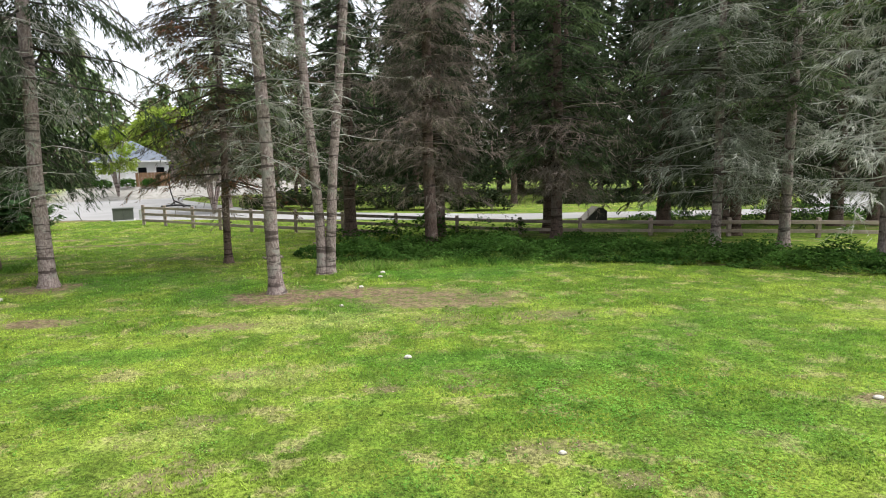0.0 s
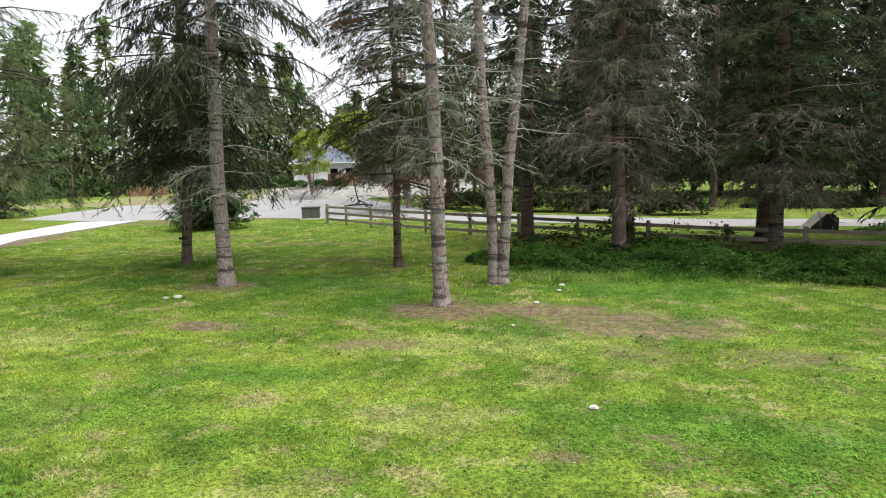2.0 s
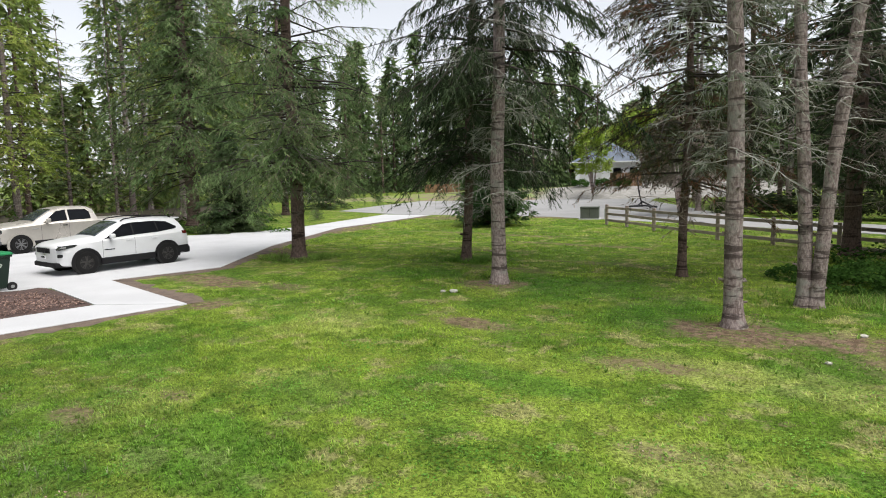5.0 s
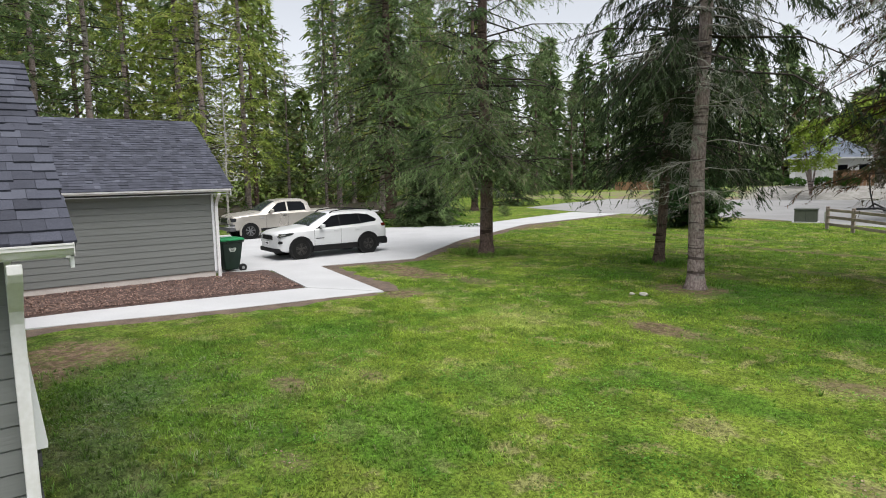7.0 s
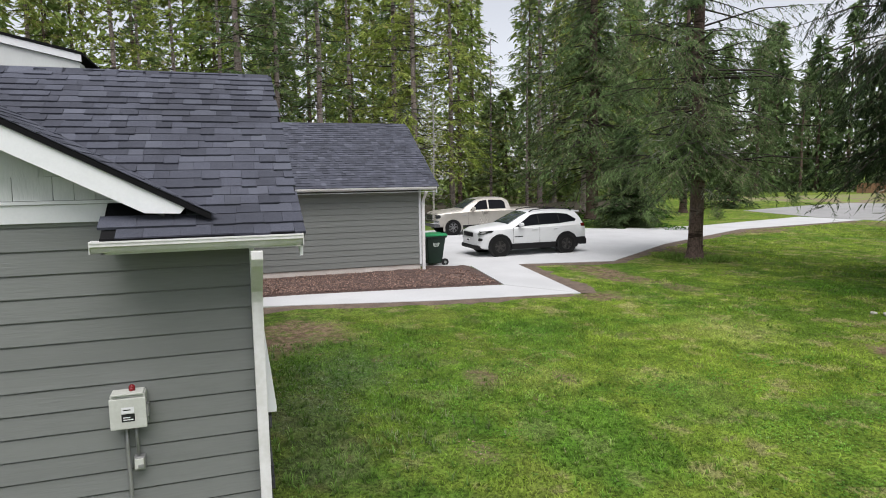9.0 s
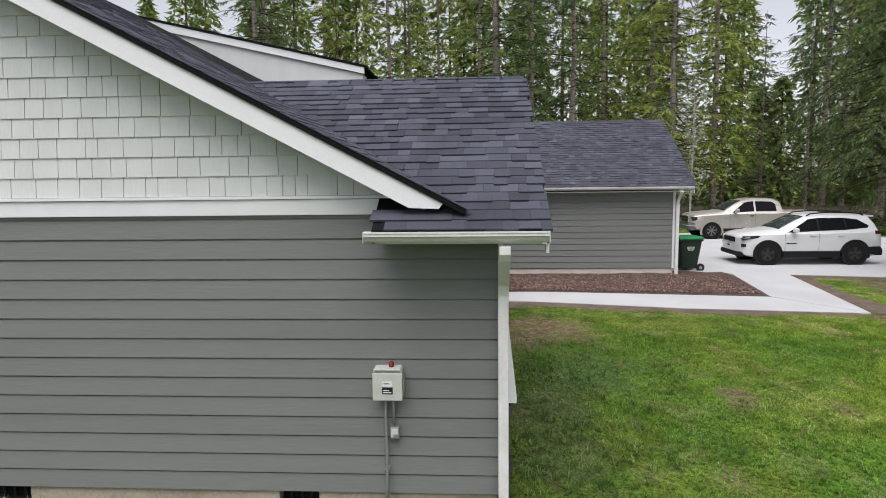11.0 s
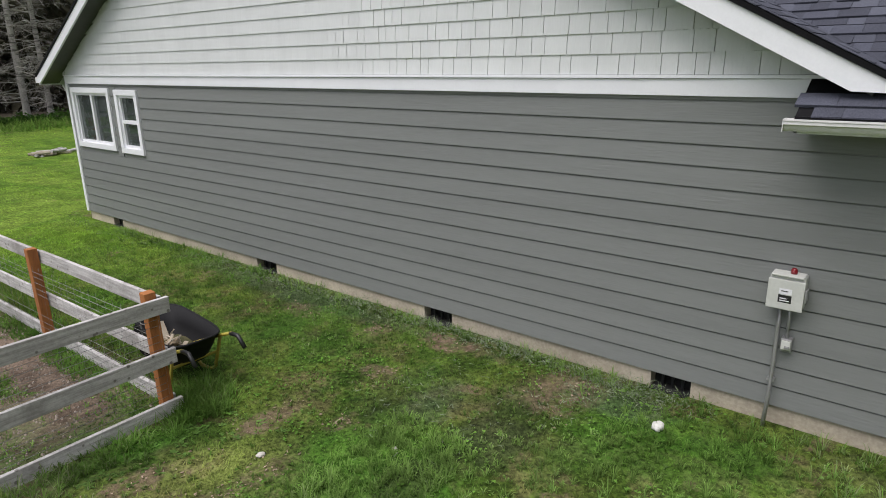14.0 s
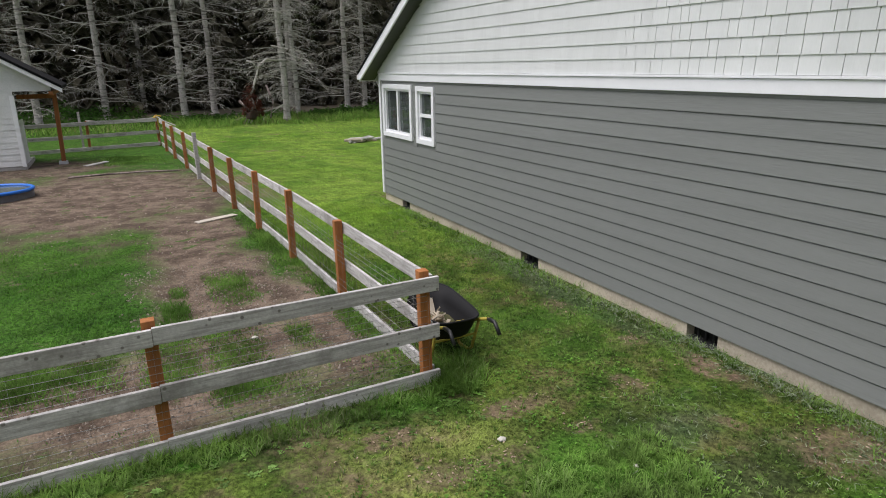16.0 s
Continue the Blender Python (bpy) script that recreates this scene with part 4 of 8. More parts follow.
part("lid", bm, LIDGREEN, wheelie, "bright green hinged lid")
for sx in (-0.27, 0.27):
    wh = part("wheel", cylinder(bmesh.new(), 0.125, 0.125, (sx - 0.03, 0.34, 0.125 - 0.03), (sx + 0.03, 0.34, 0.125 - 0.03), 20), BLACK, wheelie)
    part("hub", cylinder(bmesh.new(), 0.05, 0.05, (sx + 0.031, 0.34, 0.095), (sx + 0.036, 0.34, 0.095), 12), METAL, wh)
bm = prism(bmesh.new(), [(0.12 * math.cos(q) * (1 + 0.07 * math.sin(5 * q)), 0.72 + 0.085 * math.sin(q) * (1 + 0.10 * math.cos(6 * q))) for q in [2 * math.pi * i / 30 for i in range(30)]], "x", 0.300, 0.312)
emblem = part("emblem", bm, plain("pale_emblem_print", (0.55, 0.6, 0.55), None, 5, 60, 0.6, bump=0), wheelie, "pale printed emblem")
for y0, y1, z0, z1 in ((-0.08, 0.07, 0.75, 0.77), (-0.05, 0.08, 0.715, 0.73), (-0.06, 0.05, 0.675, 0.69)):
    part("print", boxed(0.3125, 0.3135, y0, y1, z0, z1), BINGREEN, emblem)
part("handle", cylinder(bmesh.new(), 0.016, 0.016, (-0.25, 0.42, 1.0), (0.25, 0.42, 1.0), 8), BINGREEN, wheelie)

# ---- vehicles ----
CARWHITE = plain("white_car_paint", (0.62, 0.63, 0.64), (0.60, 0.61, 0.62), 1, 10, 0.2, bump=0)
CARBEIGE = plain("beige_metallic_paint", (0.46, 0.432, 0.39), (0.42, 0.395, 0.355), 1, 10, 0.28, 0.45, bump=0)
DARKALLOY = plain("dark_alloy", (0.07, 0.066, 0.062), None, 4, 40, 0.4, 0.5, bump=0)
CARGLASS = plain("dark_car_glass", (0.008, 0.009, 0.011), None, 1, 10, 0.06, bump=0, spec=0.12)
SHIELD = plain("tinted_windscreen", (0.030, 0.040, 0.044), (0.022, 0.030, 0.034), 1, 10, 0.06, bump=0, spec=0.6)
CLAD = plain("black_cladding_plastic", (0.012, 0.012, 0.013), None, 3, 50, 0.65, bump=0.05, spec=0.2)
RUBBER = plain("black_tyre_rubber", (0.014, 0.014, 0.014), None, 8, 60, 0.9, bump=0.1, spec=0.15)
ALLOY = plain("dull_alloy_wheel", (0.26, 0.26, 0.265), None, 5, 60, 0.4, 0.7, bump=0)
SEAM = plain("dark_panel_gap", (0.16, 0.16, 0.165), None, 3, 40, 0.7, bump=0)
CHROME = plain("bright_chrome", (0.6, 0.6, 0.6), None, 3, 40, 0.18, 1.0, bump=0)
LAMPDARK = plain("smoked_headlamp", (0.03, 0.032, 0.036), None, 3, 40, 0.08, bump=0)
TAILRED = plain("red_tail_lamp", (0.10, 0.010, 0.010), None, 3, 40, 0.15, bump=0)


class Body:
    """A car body lofted through stations: x, bottom, half width, belt height, half width of the roof edge, roof height."""

    def __init__(self, stations):
        self.s = sorted(stations)

    def at(self, x):
        xs = [q[0] for q in self.s]
        return [float(np.interp(x, xs, [q[i] for q in self.s])) for i in range(1, 6)]

    def ring(self, x):
        zb, w, belt, wr, top = self.at(x)
        mid = zb + (belt - zb) * 0.55
        half = [(w * 0.86, zb), (w * 0.97, zb + 0.05), (w, mid), (w * 0.985, belt - 0.04), (w * 0.955, belt), (wr + 0.015, top - 0.05), (wr - 0.05, top - 0.008), (wr * 0.5, top + 0.012)]
        return [(y, z) for y, z in half] + [(-y, z) for y, z in half[::-1]]

    def mesh(self):
        bm = bmesh.new()
        xs = sorted({*(q[0] for q in self.s)})
        fine = []
        for a, b in zip(xs, xs[1:]):
            k = max(1, int((b - a) / 0.22))
            fine += [a + (b - a) * i / k for i in range(k)]
        fine.append(xs[-1])
        rings = [[bm.verts.new((x, y, z)) for y, z in self.ring(x)] for x in fine]
        n = len(rings[0])
        for p, q in zip(rings, rings[1:]):
            for i in range(n):
                bm.faces.new((p[i], p[(i + 1) % n], q[(i + 1) % n], q[i]))
        bm.faces.new(rings[0])
        bm.faces.new(rings[-1][::-1])
        bmesh.ops.recalc_face_normals(bm, faces=bm.faces)
        return bm

    def side(self, x, s, out=0.008, sign=1):
        zb, w, belt, wr, top = self.at(x)
        y0, z0, y1, z1 = w * 0.955, belt, wr + 0.015, top - 0.05
        return (x, sign * (y0 + (y1 - y0) * s + out), z0 + (z1 - z0) * s + out * 0.3)

    def window(self, corners, sign):
        bm = bmesh.new()
        outer = [bm.verts.new(self.side(x, s, 0.012, sign)) for x, s in corners]
        inner = [bm.verts.new(self.side(x, s, -0.02, sign)) for x, s in corners]
        bm.faces.new(outer)
        n = len(outer)
        for i in range(n):
            bm.faces.new((outer[i], outer[(i + 1) % n], inner[(i + 1) % n], inner[i]))
        bmesh.ops.recalc_face_normals(bm, faces=bm.faces)
        return bm


def wheel(car, x, y, r, width, rim, sign, spokes=5):
    tyre = bmesh.new()
    prof = [(r * 0.60, width / 2), (r * 0.93, width / 2), (r, width / 2 - 0.035), (r, -width / 2 + 0.035), (r * 0.93, -width / 2), (r * 0.60, -width / 2)]
    n = 28
    rings = [[tyre.verts.new((x + p * math.cos(2 * math.pi * i / n), y + o, r + p * math.sin(2 * math.pi * i / n))) for p, o in prof] for i in range(n)]
    for i in range(n):
        a, b = rings[i], rings[(i + 1) % n]
        for k in range(len(prof) - 1):
            tyre.faces.new((a[k], a[k + 1], b[k + 1], b[k]))
    bmesh.ops.recalc_face_normals(tyre, faces=tyre.faces)
    w = part("wheel", tyre, RUBBER, car, "black tyre on a spoked rim")
    bm = bmesh.new()
    cylinder(bm, r * 0.61, r * 0.61, (x, y - width * 0.3, r), (x, y + sign * width * 0.2, r), 24)
    part("barrel", bm, CLAD, w)
    bm = bmesh.new()
    for k in range(spokes):
        a = 2 * math.pi * k / spokes + 0.3
        m = Matrix.Translation((x, y + sign * width * 0.36, r)) @ Matrix.Rotation(-a, 4, "Y")
        for fork in (-0.16, 0.16):
            box(bm, 0.03, r * 0.60, -0.018, 0.018, -0.085 / spokes, 0.085 / spokes, 0.006, m @ Matrix.Rotation(fork * 5 / spokes, 4, "Y"))
    for k in range(24):
        a = 2 * math.pi * k / 24
        m = Matrix.Translation((x, y + sign * width * 0.40, r)) @ Matrix.Rotation(-a, 4, "Y")
        box(bm, r * 0.575, r * 0.63, -0.02, 0.02, -r * 0.085, r * 0.085, 0.0, m)
    cylinder(bm, 0.075, 0.07, (x, y + sign * width * 0.2, r), (x, y + sign * width * 0.42, r), 16)
    part("rim", bm, rim, w)


def arch(car, x, y, r0, r1, material, sign, thick=0.02, name="wheel_arch"):
    bm = bmesh.new()
    pts = [(x + r0 * math.cos(a), r0 * math.sin(a) + 0.36) for a in [math.pi * (-0.1 + 1.2 * i / 20) for i in range(21)]]
    outer = [(x + r1 * math.cos(a), r1 * math.sin(a) + 0.36) for a in [math.pi * (-0.1 + 1.2 * i / 20) for i in range(21)]]
    lo, hi = sorted((y, y + sign * thick))
    for i in range(20):
        prism(bm, [pts[i], pts[i + 1], outer[i + 1], outer[i]], "y", lo, hi)
    return part(name, bm, material, car)


def wheel_wells(car, body, wheels, r):
    for x in wheels:
        for sign in (1, -1):
            y = body.at(x)[1]
            bm = bmesh.new()
            cylinder(bm, r + 0.05, r + 0.05, (x, sign * (y - 0.2), r + 0.0), (x, sign * (y + 0.006), r + 0.0), 28)
            part("wheel_well", bm, DARK, car)


def creased(bm, angle=32):
    """Sharp edges where panels meet at more than an angle."""
    bm.normal_update()
    for e in bm.edges:
        e.smooth = len(e.link_faces) < 2 or e.calc_face_angle(0) < radians(angle)
    return bm


def screen(body, x0, x1, inset, lift=0.012):
    """A curved windscreen lying on the body between two stations."""
    bm = bmesh.new()
    rows_ = []
    for i in range(7):
        x = x0 + (x1 - x0) * i / 6
        wr, top = body.at(x)[3:5]
        rows_.append([bm.verts.new((x + lift * 0.6, (wr - inset) * f, top + lift + 0.014 * (1 - f * f) - 0.012 * f ** 4)) for f in (-1, -0.8, -0.5, 0, 0.5, 0.8, 1)])
    for p, q in zip(rows_, rows_[1:]):
        for j in range(6):
            bm.faces.new((p[j], p[j + 1], q[j + 1], q[j]))
    bmesh.ops.recalc_face_normals(bm, faces=bm.faces)
    bmesh.ops.solidify(bm, geom=bm.faces[:], thickness=0.02)
    return bm


def sided(sign, y0, y1):
    return min(sign * y0, sign * y1), max(sign * y0, sign * y1)


suv = thing("suv", "white five-door SUV with black cladding and black wheels", "car", pose(-22.25, 10.86, 0.03, 0, 0, -90))
b = Body([(2.29, 0.46, 0.60, 0.87, 0.50, 0.91), (2.23, 0.36, 0.76, 0.92, 0.62, 0.97), (2.08, 0.29, 0.87, 0.955, 0.70, 1.025), (1.9, 0.27, 0.90, 0.975, 0.74, 1.055), (1.4, 0.26, 0.92, 1.02, 0.76, 1.115), (1.02, 0.26, 0.925, 1.045, 0.75, 1.155), (0.45, 0.26, 0.925, 1.055, 0.665, 1.45),
          (0.12, 0.26, 0.925, 1.06, 0.63, 1.595), (-0.5, 0.26, 0.925, 1.07, 0.62, 1.66), (-1.4, 0.26, 0.925, 1.085, 0.61, 1.64), (-1.9, 0.27, 0.915, 1.11, 0.60, 1.575), (-2.08, 0.30, 0.89, 1.13, 0.63, 1.38), (-2.20, 0.36, 0.85, 1.03, 0.69, 1.10), (-2.26, 0.45, 0.79, 0.87, 0.68, 0.92)])
part("body", creased(b.mesh()), CARWHITE, suv, smooth=True)
wheel_wells(suv, b, (1.40, -1.37), 0.37)
for sign in (1, -1):
    for x in (1.40, -1.37):
        wheel(suv, x, sign * 0.835, 0.365, 0.22, DARKALLOY, sign, 5)
        arch(suv, x, sign * 0.915, 0.395, 0.475, CLAD, sign, 0.03)
    part("sill", boxed(-0.98, 1.0, *sided(sign, 0.84, 0.945), 0.24, 0.46, 0.03), CLAD, suv, "black sill cladding")
    part("sill", boxed(-2.2, -1.78, *sided(sign, 0.80, 0.925), 0.34, 0.60, 0.03), CLAD, suv, "black rear corner cladding")
    part("front_window", b.window([(0.80, 0.10), (0.70, 0.22), (0.30, 0.68), (0.06, 0.87), (-0.20, 0.89), (-0.20, 0.10)], sign), CARGLASS, suv)
    part("rear_window", b.window([(-0.25, 0.10), (-0.25, 0.89), (-1.05, 0.87), (-1.10, 0.13)], sign), CARGLASS, suv)
    part("quarter_window", b.window([(-1.135, 0.14), (-1.10, 0.86), (-1.50, 0.80), (-1.84, 0.40), (-1.78, 0.24)], sign), CARGLASS, suv)
    part("window_pillar", b.window([(-1.10, 0.13), (-1.05, 0.87), (-1.10, 0.86), (-1.135, 0.14)], sign), CLAD, suv)
    part("window_pillar", b.window([(-0.20, 0.10), (-0.20, 0.89), (-0.25, 0.89), (-0.25, 0.10)], sign), CLAD, suv)
    rail_line = [(0.08, sign * 0.60, 1.60), (-0.05, sign * 0.60, 1.665), (-0.5, sign * 0.60, 1.705), (-1.2, sign * 0.59, 1.70), (-1.62, sign * 0.58, 1.665), (-1.75, sign * 0.58, 1.61)]
    tube("roof_rail", rail_line, 0.022, CLAD, suv, "black roof rail", 6)
    mirror = part("mirror", boxed(0.50, 0.66, *sided(sign, 0.95, 1.12), 1.08, 1.23, 0.045), CARWHITE, suv, smooth=True)
    part("mirror_foot", boxed(0.55, 0.63, *sided(sign, 0.86, 0.96), 1.06, 1.12, 0.015), CLAD, mirror)
    for x in (-0.12, -1.0):
        part("door_handle", boxed(x, x + 0.19, *sided(sign, 0.905, 0.947), 0.955, 0.985, 0.008), CARWHITE, suv)
    for x in (0.86, -0.225):
        part("door_seam", boxed(x - 0.003, x + 0.003, *sided(sign, 0.90, 0.9265), 0.47, 1.04), SEAM, suv)
    part("headlamp", prism(bmesh.new(), [(2.235, 0.87), (2.14, 0.955), (1.74, 0.975), (1.64, 0.965), (1.72, 0.90), (2.02, 0.855), (2.22, 0.83)], "y", *sided(sign, 0.55, 0.905)), LAMPDARK, suv, "dark slim headlamp")
    part("headlamp_lens", prism(bmesh.new(), [(2.20, 0.885), (2.12, 0.93), (1.98, 0.94), (1.98, 0.885)], "y", *sided(sign, 0.62, 0.912)), METAL, suv, "bright lamp lens")
    part("fog_lamp", boxed(2.02, 2.215, *sided(sign, 0.60, 0.868), 0.60, 0.70, 0.03), CLAD, suv, "fog lamp in a black pocket")
    part("tail_lamp", boxed(-2.16, -1.98, *sided(sign, 0.76, 0.895), 1.0, 1.12, 0.03), TAILRED, suv, "dark red tail lamp")
    part("badge", boxed(0.48, 0.82, *sided(sign, 0.90, 0.931), 0.70, 0.73), CLAD, suv)
part("windscreen", screen(b, 0.98, 0.16, 0.06), SHIELD, suv, "tinted windscreen", True)
part("rear_screen", screen(b, -2.04, -1.94, 0.08, 0.008), CARGLASS, suv)
part("front_bumper", boxed(1.95, 2.30, -0.80, 0.80, 0.27, 0.44, 0.06), CLAD, suv, "black lower bumper")
part("lower_grille", boxed(2.18, 2.288, -0.52, 0.52, 0.45, 0.56, 0.02), CLAD, suv)
part("rear_bumper", boxed(-2.29, -1.9, -0.86, 0.86, 0.30, 0.54, 0.05), CLAD, suv, "black rear bumper")
for k in range(7):
    y = -0.42 + 0.14 * k
    part("grille_slot", boxed(2.19, 2.325 - 0.06 * abs(y) ** 1.4, y - 0.056, y + 0.056, 0.735, 0.895, 0.015), CLAD, suv)
part("number_plate", boxed(2.30, 2.32, -0.16, 0.16, 0.55, 0.66, 0.004), WHITE_STICK, suv)
part("print", boxed(2.321, 2.323, -0.12, 0.12, 0.58, 0.63), CLAD, suv)
part("spoiler", boxed(-2.10, -1.86, -0.58, 0.58, 1.545, 1.60, 0.025), CARWHITE, suv)

truck = thing("pickup_truck", "beige crew-cab pickup truck with a chrome grille", "truck", pose(-31.2, 12.75, 0.03, 0, 0, -90))
b = Body([(2.84, 0.52, 0.78, 0.98, 0.66, 1.04), (2.76, 0.46, 0.92, 1.05, 0.78, 1.13), (2.55, 0.42, 0.97, 1.11, 0.82, 1.19), (2.0, 0.42, 0.985, 1.15, 0.84, 1.25), (1.38, 0.40, 0.99, 1.19, 0.84, 1.30), (0.80, 0.40, 0.99, 1.21, 0.73, 1.66), (0.52, 0.40, 0.99, 1.22, 0.69, 1.80),
          (0.0, 0.40, 0.99, 1.22, 0.68, 1.87), (-0.95, 0.40, 0.99, 1.22, 0.67, 1.85), (-1.18, 0.40, 0.99, 1.23, 0.71, 1.72), (-1.30, 0.40, 0.99, 1.23, 0.87, 1.27), (-2.85, 0.44, 0.975, 1.23, 0.88, 1.27), (-2.92, 0.5, 0.95, 1.14, 0.85, 1.22)])
part("body", creased(b.mesh()), CARBEIGE, truck, smooth=True)
wheel_wells(truck, b, (1.95, -1.75), 0.40)
for sign in (1, -1):
    for x in (1.95, -1.75):
        wheel(truck, x, sign * 0.90, 0.40, 0.25, ALLOY, sign, 7)
        arch(truck, x, sign * 0.975, 0.445, 0.53, CARBEIGE, sign, 0.045)
    part("front_window", b.window([(1.02, 0.10), (0.62, 0.66), (0.42, 0.86), (0.02, 0.88), (0.02, 0.10)], sign), CARGLASS, truck)
    part("rear_window", b.window([(-0.07, 0.10), (-0.07, 0.88), (-0.84, 0.86), (-0.98, 0.66), (-1.0, 0.12)], sign), CARGLASS, truck)
    mirror = part("mirror", boxed(0.78, 0.94, *sided(sign, 1.0, 1.20), 1.22, 1.42, 0.04), CARBEIGE, truck, smooth=True)
    part("mirror_foot", boxed(0.80, 0.90, *sided(sign, 0.93, 1.01), 1.22, 1.29, 0.015), CLAD, mirror)
    part("lower_body", boxed(-1.28, 1.44, *sided(sign, 0.9, 1.0), 0.36, 0.50, 0.03), CLAD, truck, "dark sill board")
    for x in (-0.02, 1.12):
        part("door_seam", boxed(x - 0.004, x + 0.004, *sided(sign, 0.96, 0.992), 0.52, 1.19), SEAM, truck)
    part("door_handle", boxed(0.05, 0.24, *sided(sign, 0.96, 1.01), 1.06, 1.10, 0.01), CLAD, truck)
    part("badge", boxed(1.22, 1.46, *sided(sign, 0.96, 1.0), 0.98, 1.03, 0.008), METAL, truck)
    lamp = part("headlamp", boxed(2.56, 2.83, *sided(sign, 0.56, 0.95), 0.86, 1.05, 0.045), LAMPDARK, truck, "dark rounded headlamp")
    part("marker_lamp", boxed(2.66, 2.835, *sided(sign, 0.60, 0.92), 0.80, 0.845, 0.012), METAL, lamp)
part("windscreen", screen(b, 1.33, 0.56, 0.06), SHIELD, truck, "tinted windscreen", True)
grille = part("grille", boxed(2.70, 2.90, -0.54, 0.54, 0.78, 1.06, 0.05), CHROME, truck, "chrome grille")
for k in range(3):
    part("grille_slot", boxed(2.885, 2.905, -0.47, 0.47, 0.815 + 0.075 * k, 0.865 + 0.075 * k, 0.008), CLAD, grille)
part("front_bumper", boxed(2.66, 2.99, -0.95, 0.95, 0.60, 0.76, 0.05), CHROME, truck, "chrome bumper")
part("air_dam", boxed(2.60, 2.94, -0.93, 0.93, 0.42, 0.60, 0.05), plain("grey_bumper_plastic", (0.09, 0.09, 0.095), None, 3, 40, 0.6), truck, "grey lower air dam")
part("tailgate", boxed(-2.955, -2.925, -0.84, 0.84, 0.62, 1.22, 0.01), CARBEIGE, truck)

# ---- animal pen ----
pen = thing("pen_fence", "grey board fence with orange-stained posts and wire", "fence", pose(0, 0, 0))
WIRE = plain("fence_wire", (0.27, 0.27, 0.26), None, 5, 50, 0.5, 0.4, bump=0)


def pen_post(x, y, h=1.16, turn=0.0, material=WOODPOST):
    m = pose(x, y, 0, random.uniform(-1, 1), random.uniform(-1, 1), turn + random.uniform(-4, 4))
    return part("post", boxed(-0.05, 0.05, -0.05, 0.05, -0.2, h, 0.006, m), material, pen)


def pen_rail(a, b, z, off, height=0.14, thick=0.038):
    """A board between two plan points, on one side of the posts, with a little sag and twist."""
    a, b = Vector(a), Vector(b)
    d = (b - a)
    n = Vector((-d.y, d.x, 0)).normalized()
    yaw = math.degrees(math.atan2(d.y, d.x))
    p = a + n * off
    m = pose(p.x, p.y, z + random.uniform(-0.008, 0.008), random.uniform(-1, 1), random.uniform(-0.25, 0.25), yaw + random.uniform(-0.2, 0.2))
    return part("rail", boxed(0.001, d.length - 0.001, -thick / 2, thick / 2, 0, height, 0.005, m), WOODGREY, pen)


long_y = [-5.33, -8.0, -10.0, -12.25, -14.45, -16.8, -19.1, -21.4, -24.1, -26.5, -28.7]
long_pts = [(-2.50 + (y + 5.33) / (-23.37) * 0.92 * 1.0, y, 0) for y in long_y]
long_pts[:2] = [(-2.41, -5.15, 0), (-2.36, -7.58, 0)]
for n, (x, y, _) in enumerate(long_pts):
    if n:
        pen_post(x, y, 1.13 if n != 6 else 1.3, material=WOODPOST if n != 6 else WOODGREY)
for a, b in zip(long_pts, long_pts[1:]):
    for z in (0.0, 0.46, 0.94):
        pen_rail(a, b, z, -0.072)
near_pts = [(-2.41, -5.15, 0), (-0.03, -5.09, 0), (2.34, -5.03, 0), (4.70, -4.98, 0)]
for x, y, _ in near_pts:
    pen_post(x, y, 1.15)
rows = [(-2.52, -5.15, 0)] + near_pts[1:]
for a, b in zip(rows, rows[1:]):
    for z in (-0.01, 0.47, 0.95):
        pen_rail(a, b, z, 0.072)
back_pts = [(-1.58, -28.7, 0), (0.95, -28.25, 0), (3.6, -27.9, 0), (6.4, -27.5, 0)]
for x, y, _ in back_pts[1:]:
    pen_post(x, y, 1.16)
part("post", boxed(1.12, 1.2, -28.32, -28.22, -0.2, 1.5, 0.006), WOODGREY, pen)
for a, b in zip(back_pts, back_pts[1:]):
    for z in (0.02, 0.5, 0.98):
        pen_rail(a, b, z, 0.072)
for z in (0.17, 0.24, 0.31, 0.38, 0.63, 0.70, 0.77, 0.84, 0.90):
    tube("wire", [(p[0], p[1] + 0.052, z + random.uniform(-0.01, 0.01)) for p in near_pts], 0.0024, WIRE, pen, sides=4)
    tube("wire", [(p[0] + 0.053, p[1], z + random.uniform(-0.01, 0.01)) for p in long_pts], 0.0024, WIRE, pen, sides=4)
for k in range(46):
    x = -2.42 + k * 0.16
    tube("wire", [(x, -5.095 + 0.025 * (x + 2.41), 0.14), (x, -5.092 + 0.025 * (x + 2.41), 0.95)], 0.0010, WIRE, pen, sides=3)
for k in range(60):
    f = k * 0.16
    tube("wire", [(-2.36 + f * 0.02, -5.3 - f, 0.14), (-2.36 + f * 0.02, -5.3 - f, 0.95)], 0.0010, WIRE, pen, sides=3)
YELLOW = plain("yellow_rope", (0.62, 0.42, 0.05), None, 5, 60, 0.8)
rope = thing("rope", "yellow rope tied along the fence top", "rope", pose(0, 0, 0))
tube("strand", [(-1.9, -24.1, 1.14), (-1.72, -26.5, 1.13), (-1.6, -28.66, 1.17), (-1.2, -28.6, 1.1), (-0.5, -28.5, 0.99), (0.2, -28.4, 1.05), (0.5, -28.36, 1.1), (0.95, -28.25, 1.17)], 0.018, plain("pale_rope", (0.45, 0.43, 0.38)), rope, sides=5)
tube("knot", [(-1.75, -28.6, 1.19), (-1.55, -28.7, 1.22), (-1.45, -28.6, 1.14), (-1.6, -28.6, 1.17), (-1.62, -28.62, 0.75)], 0.03, YELLOW, rope, sides=5)

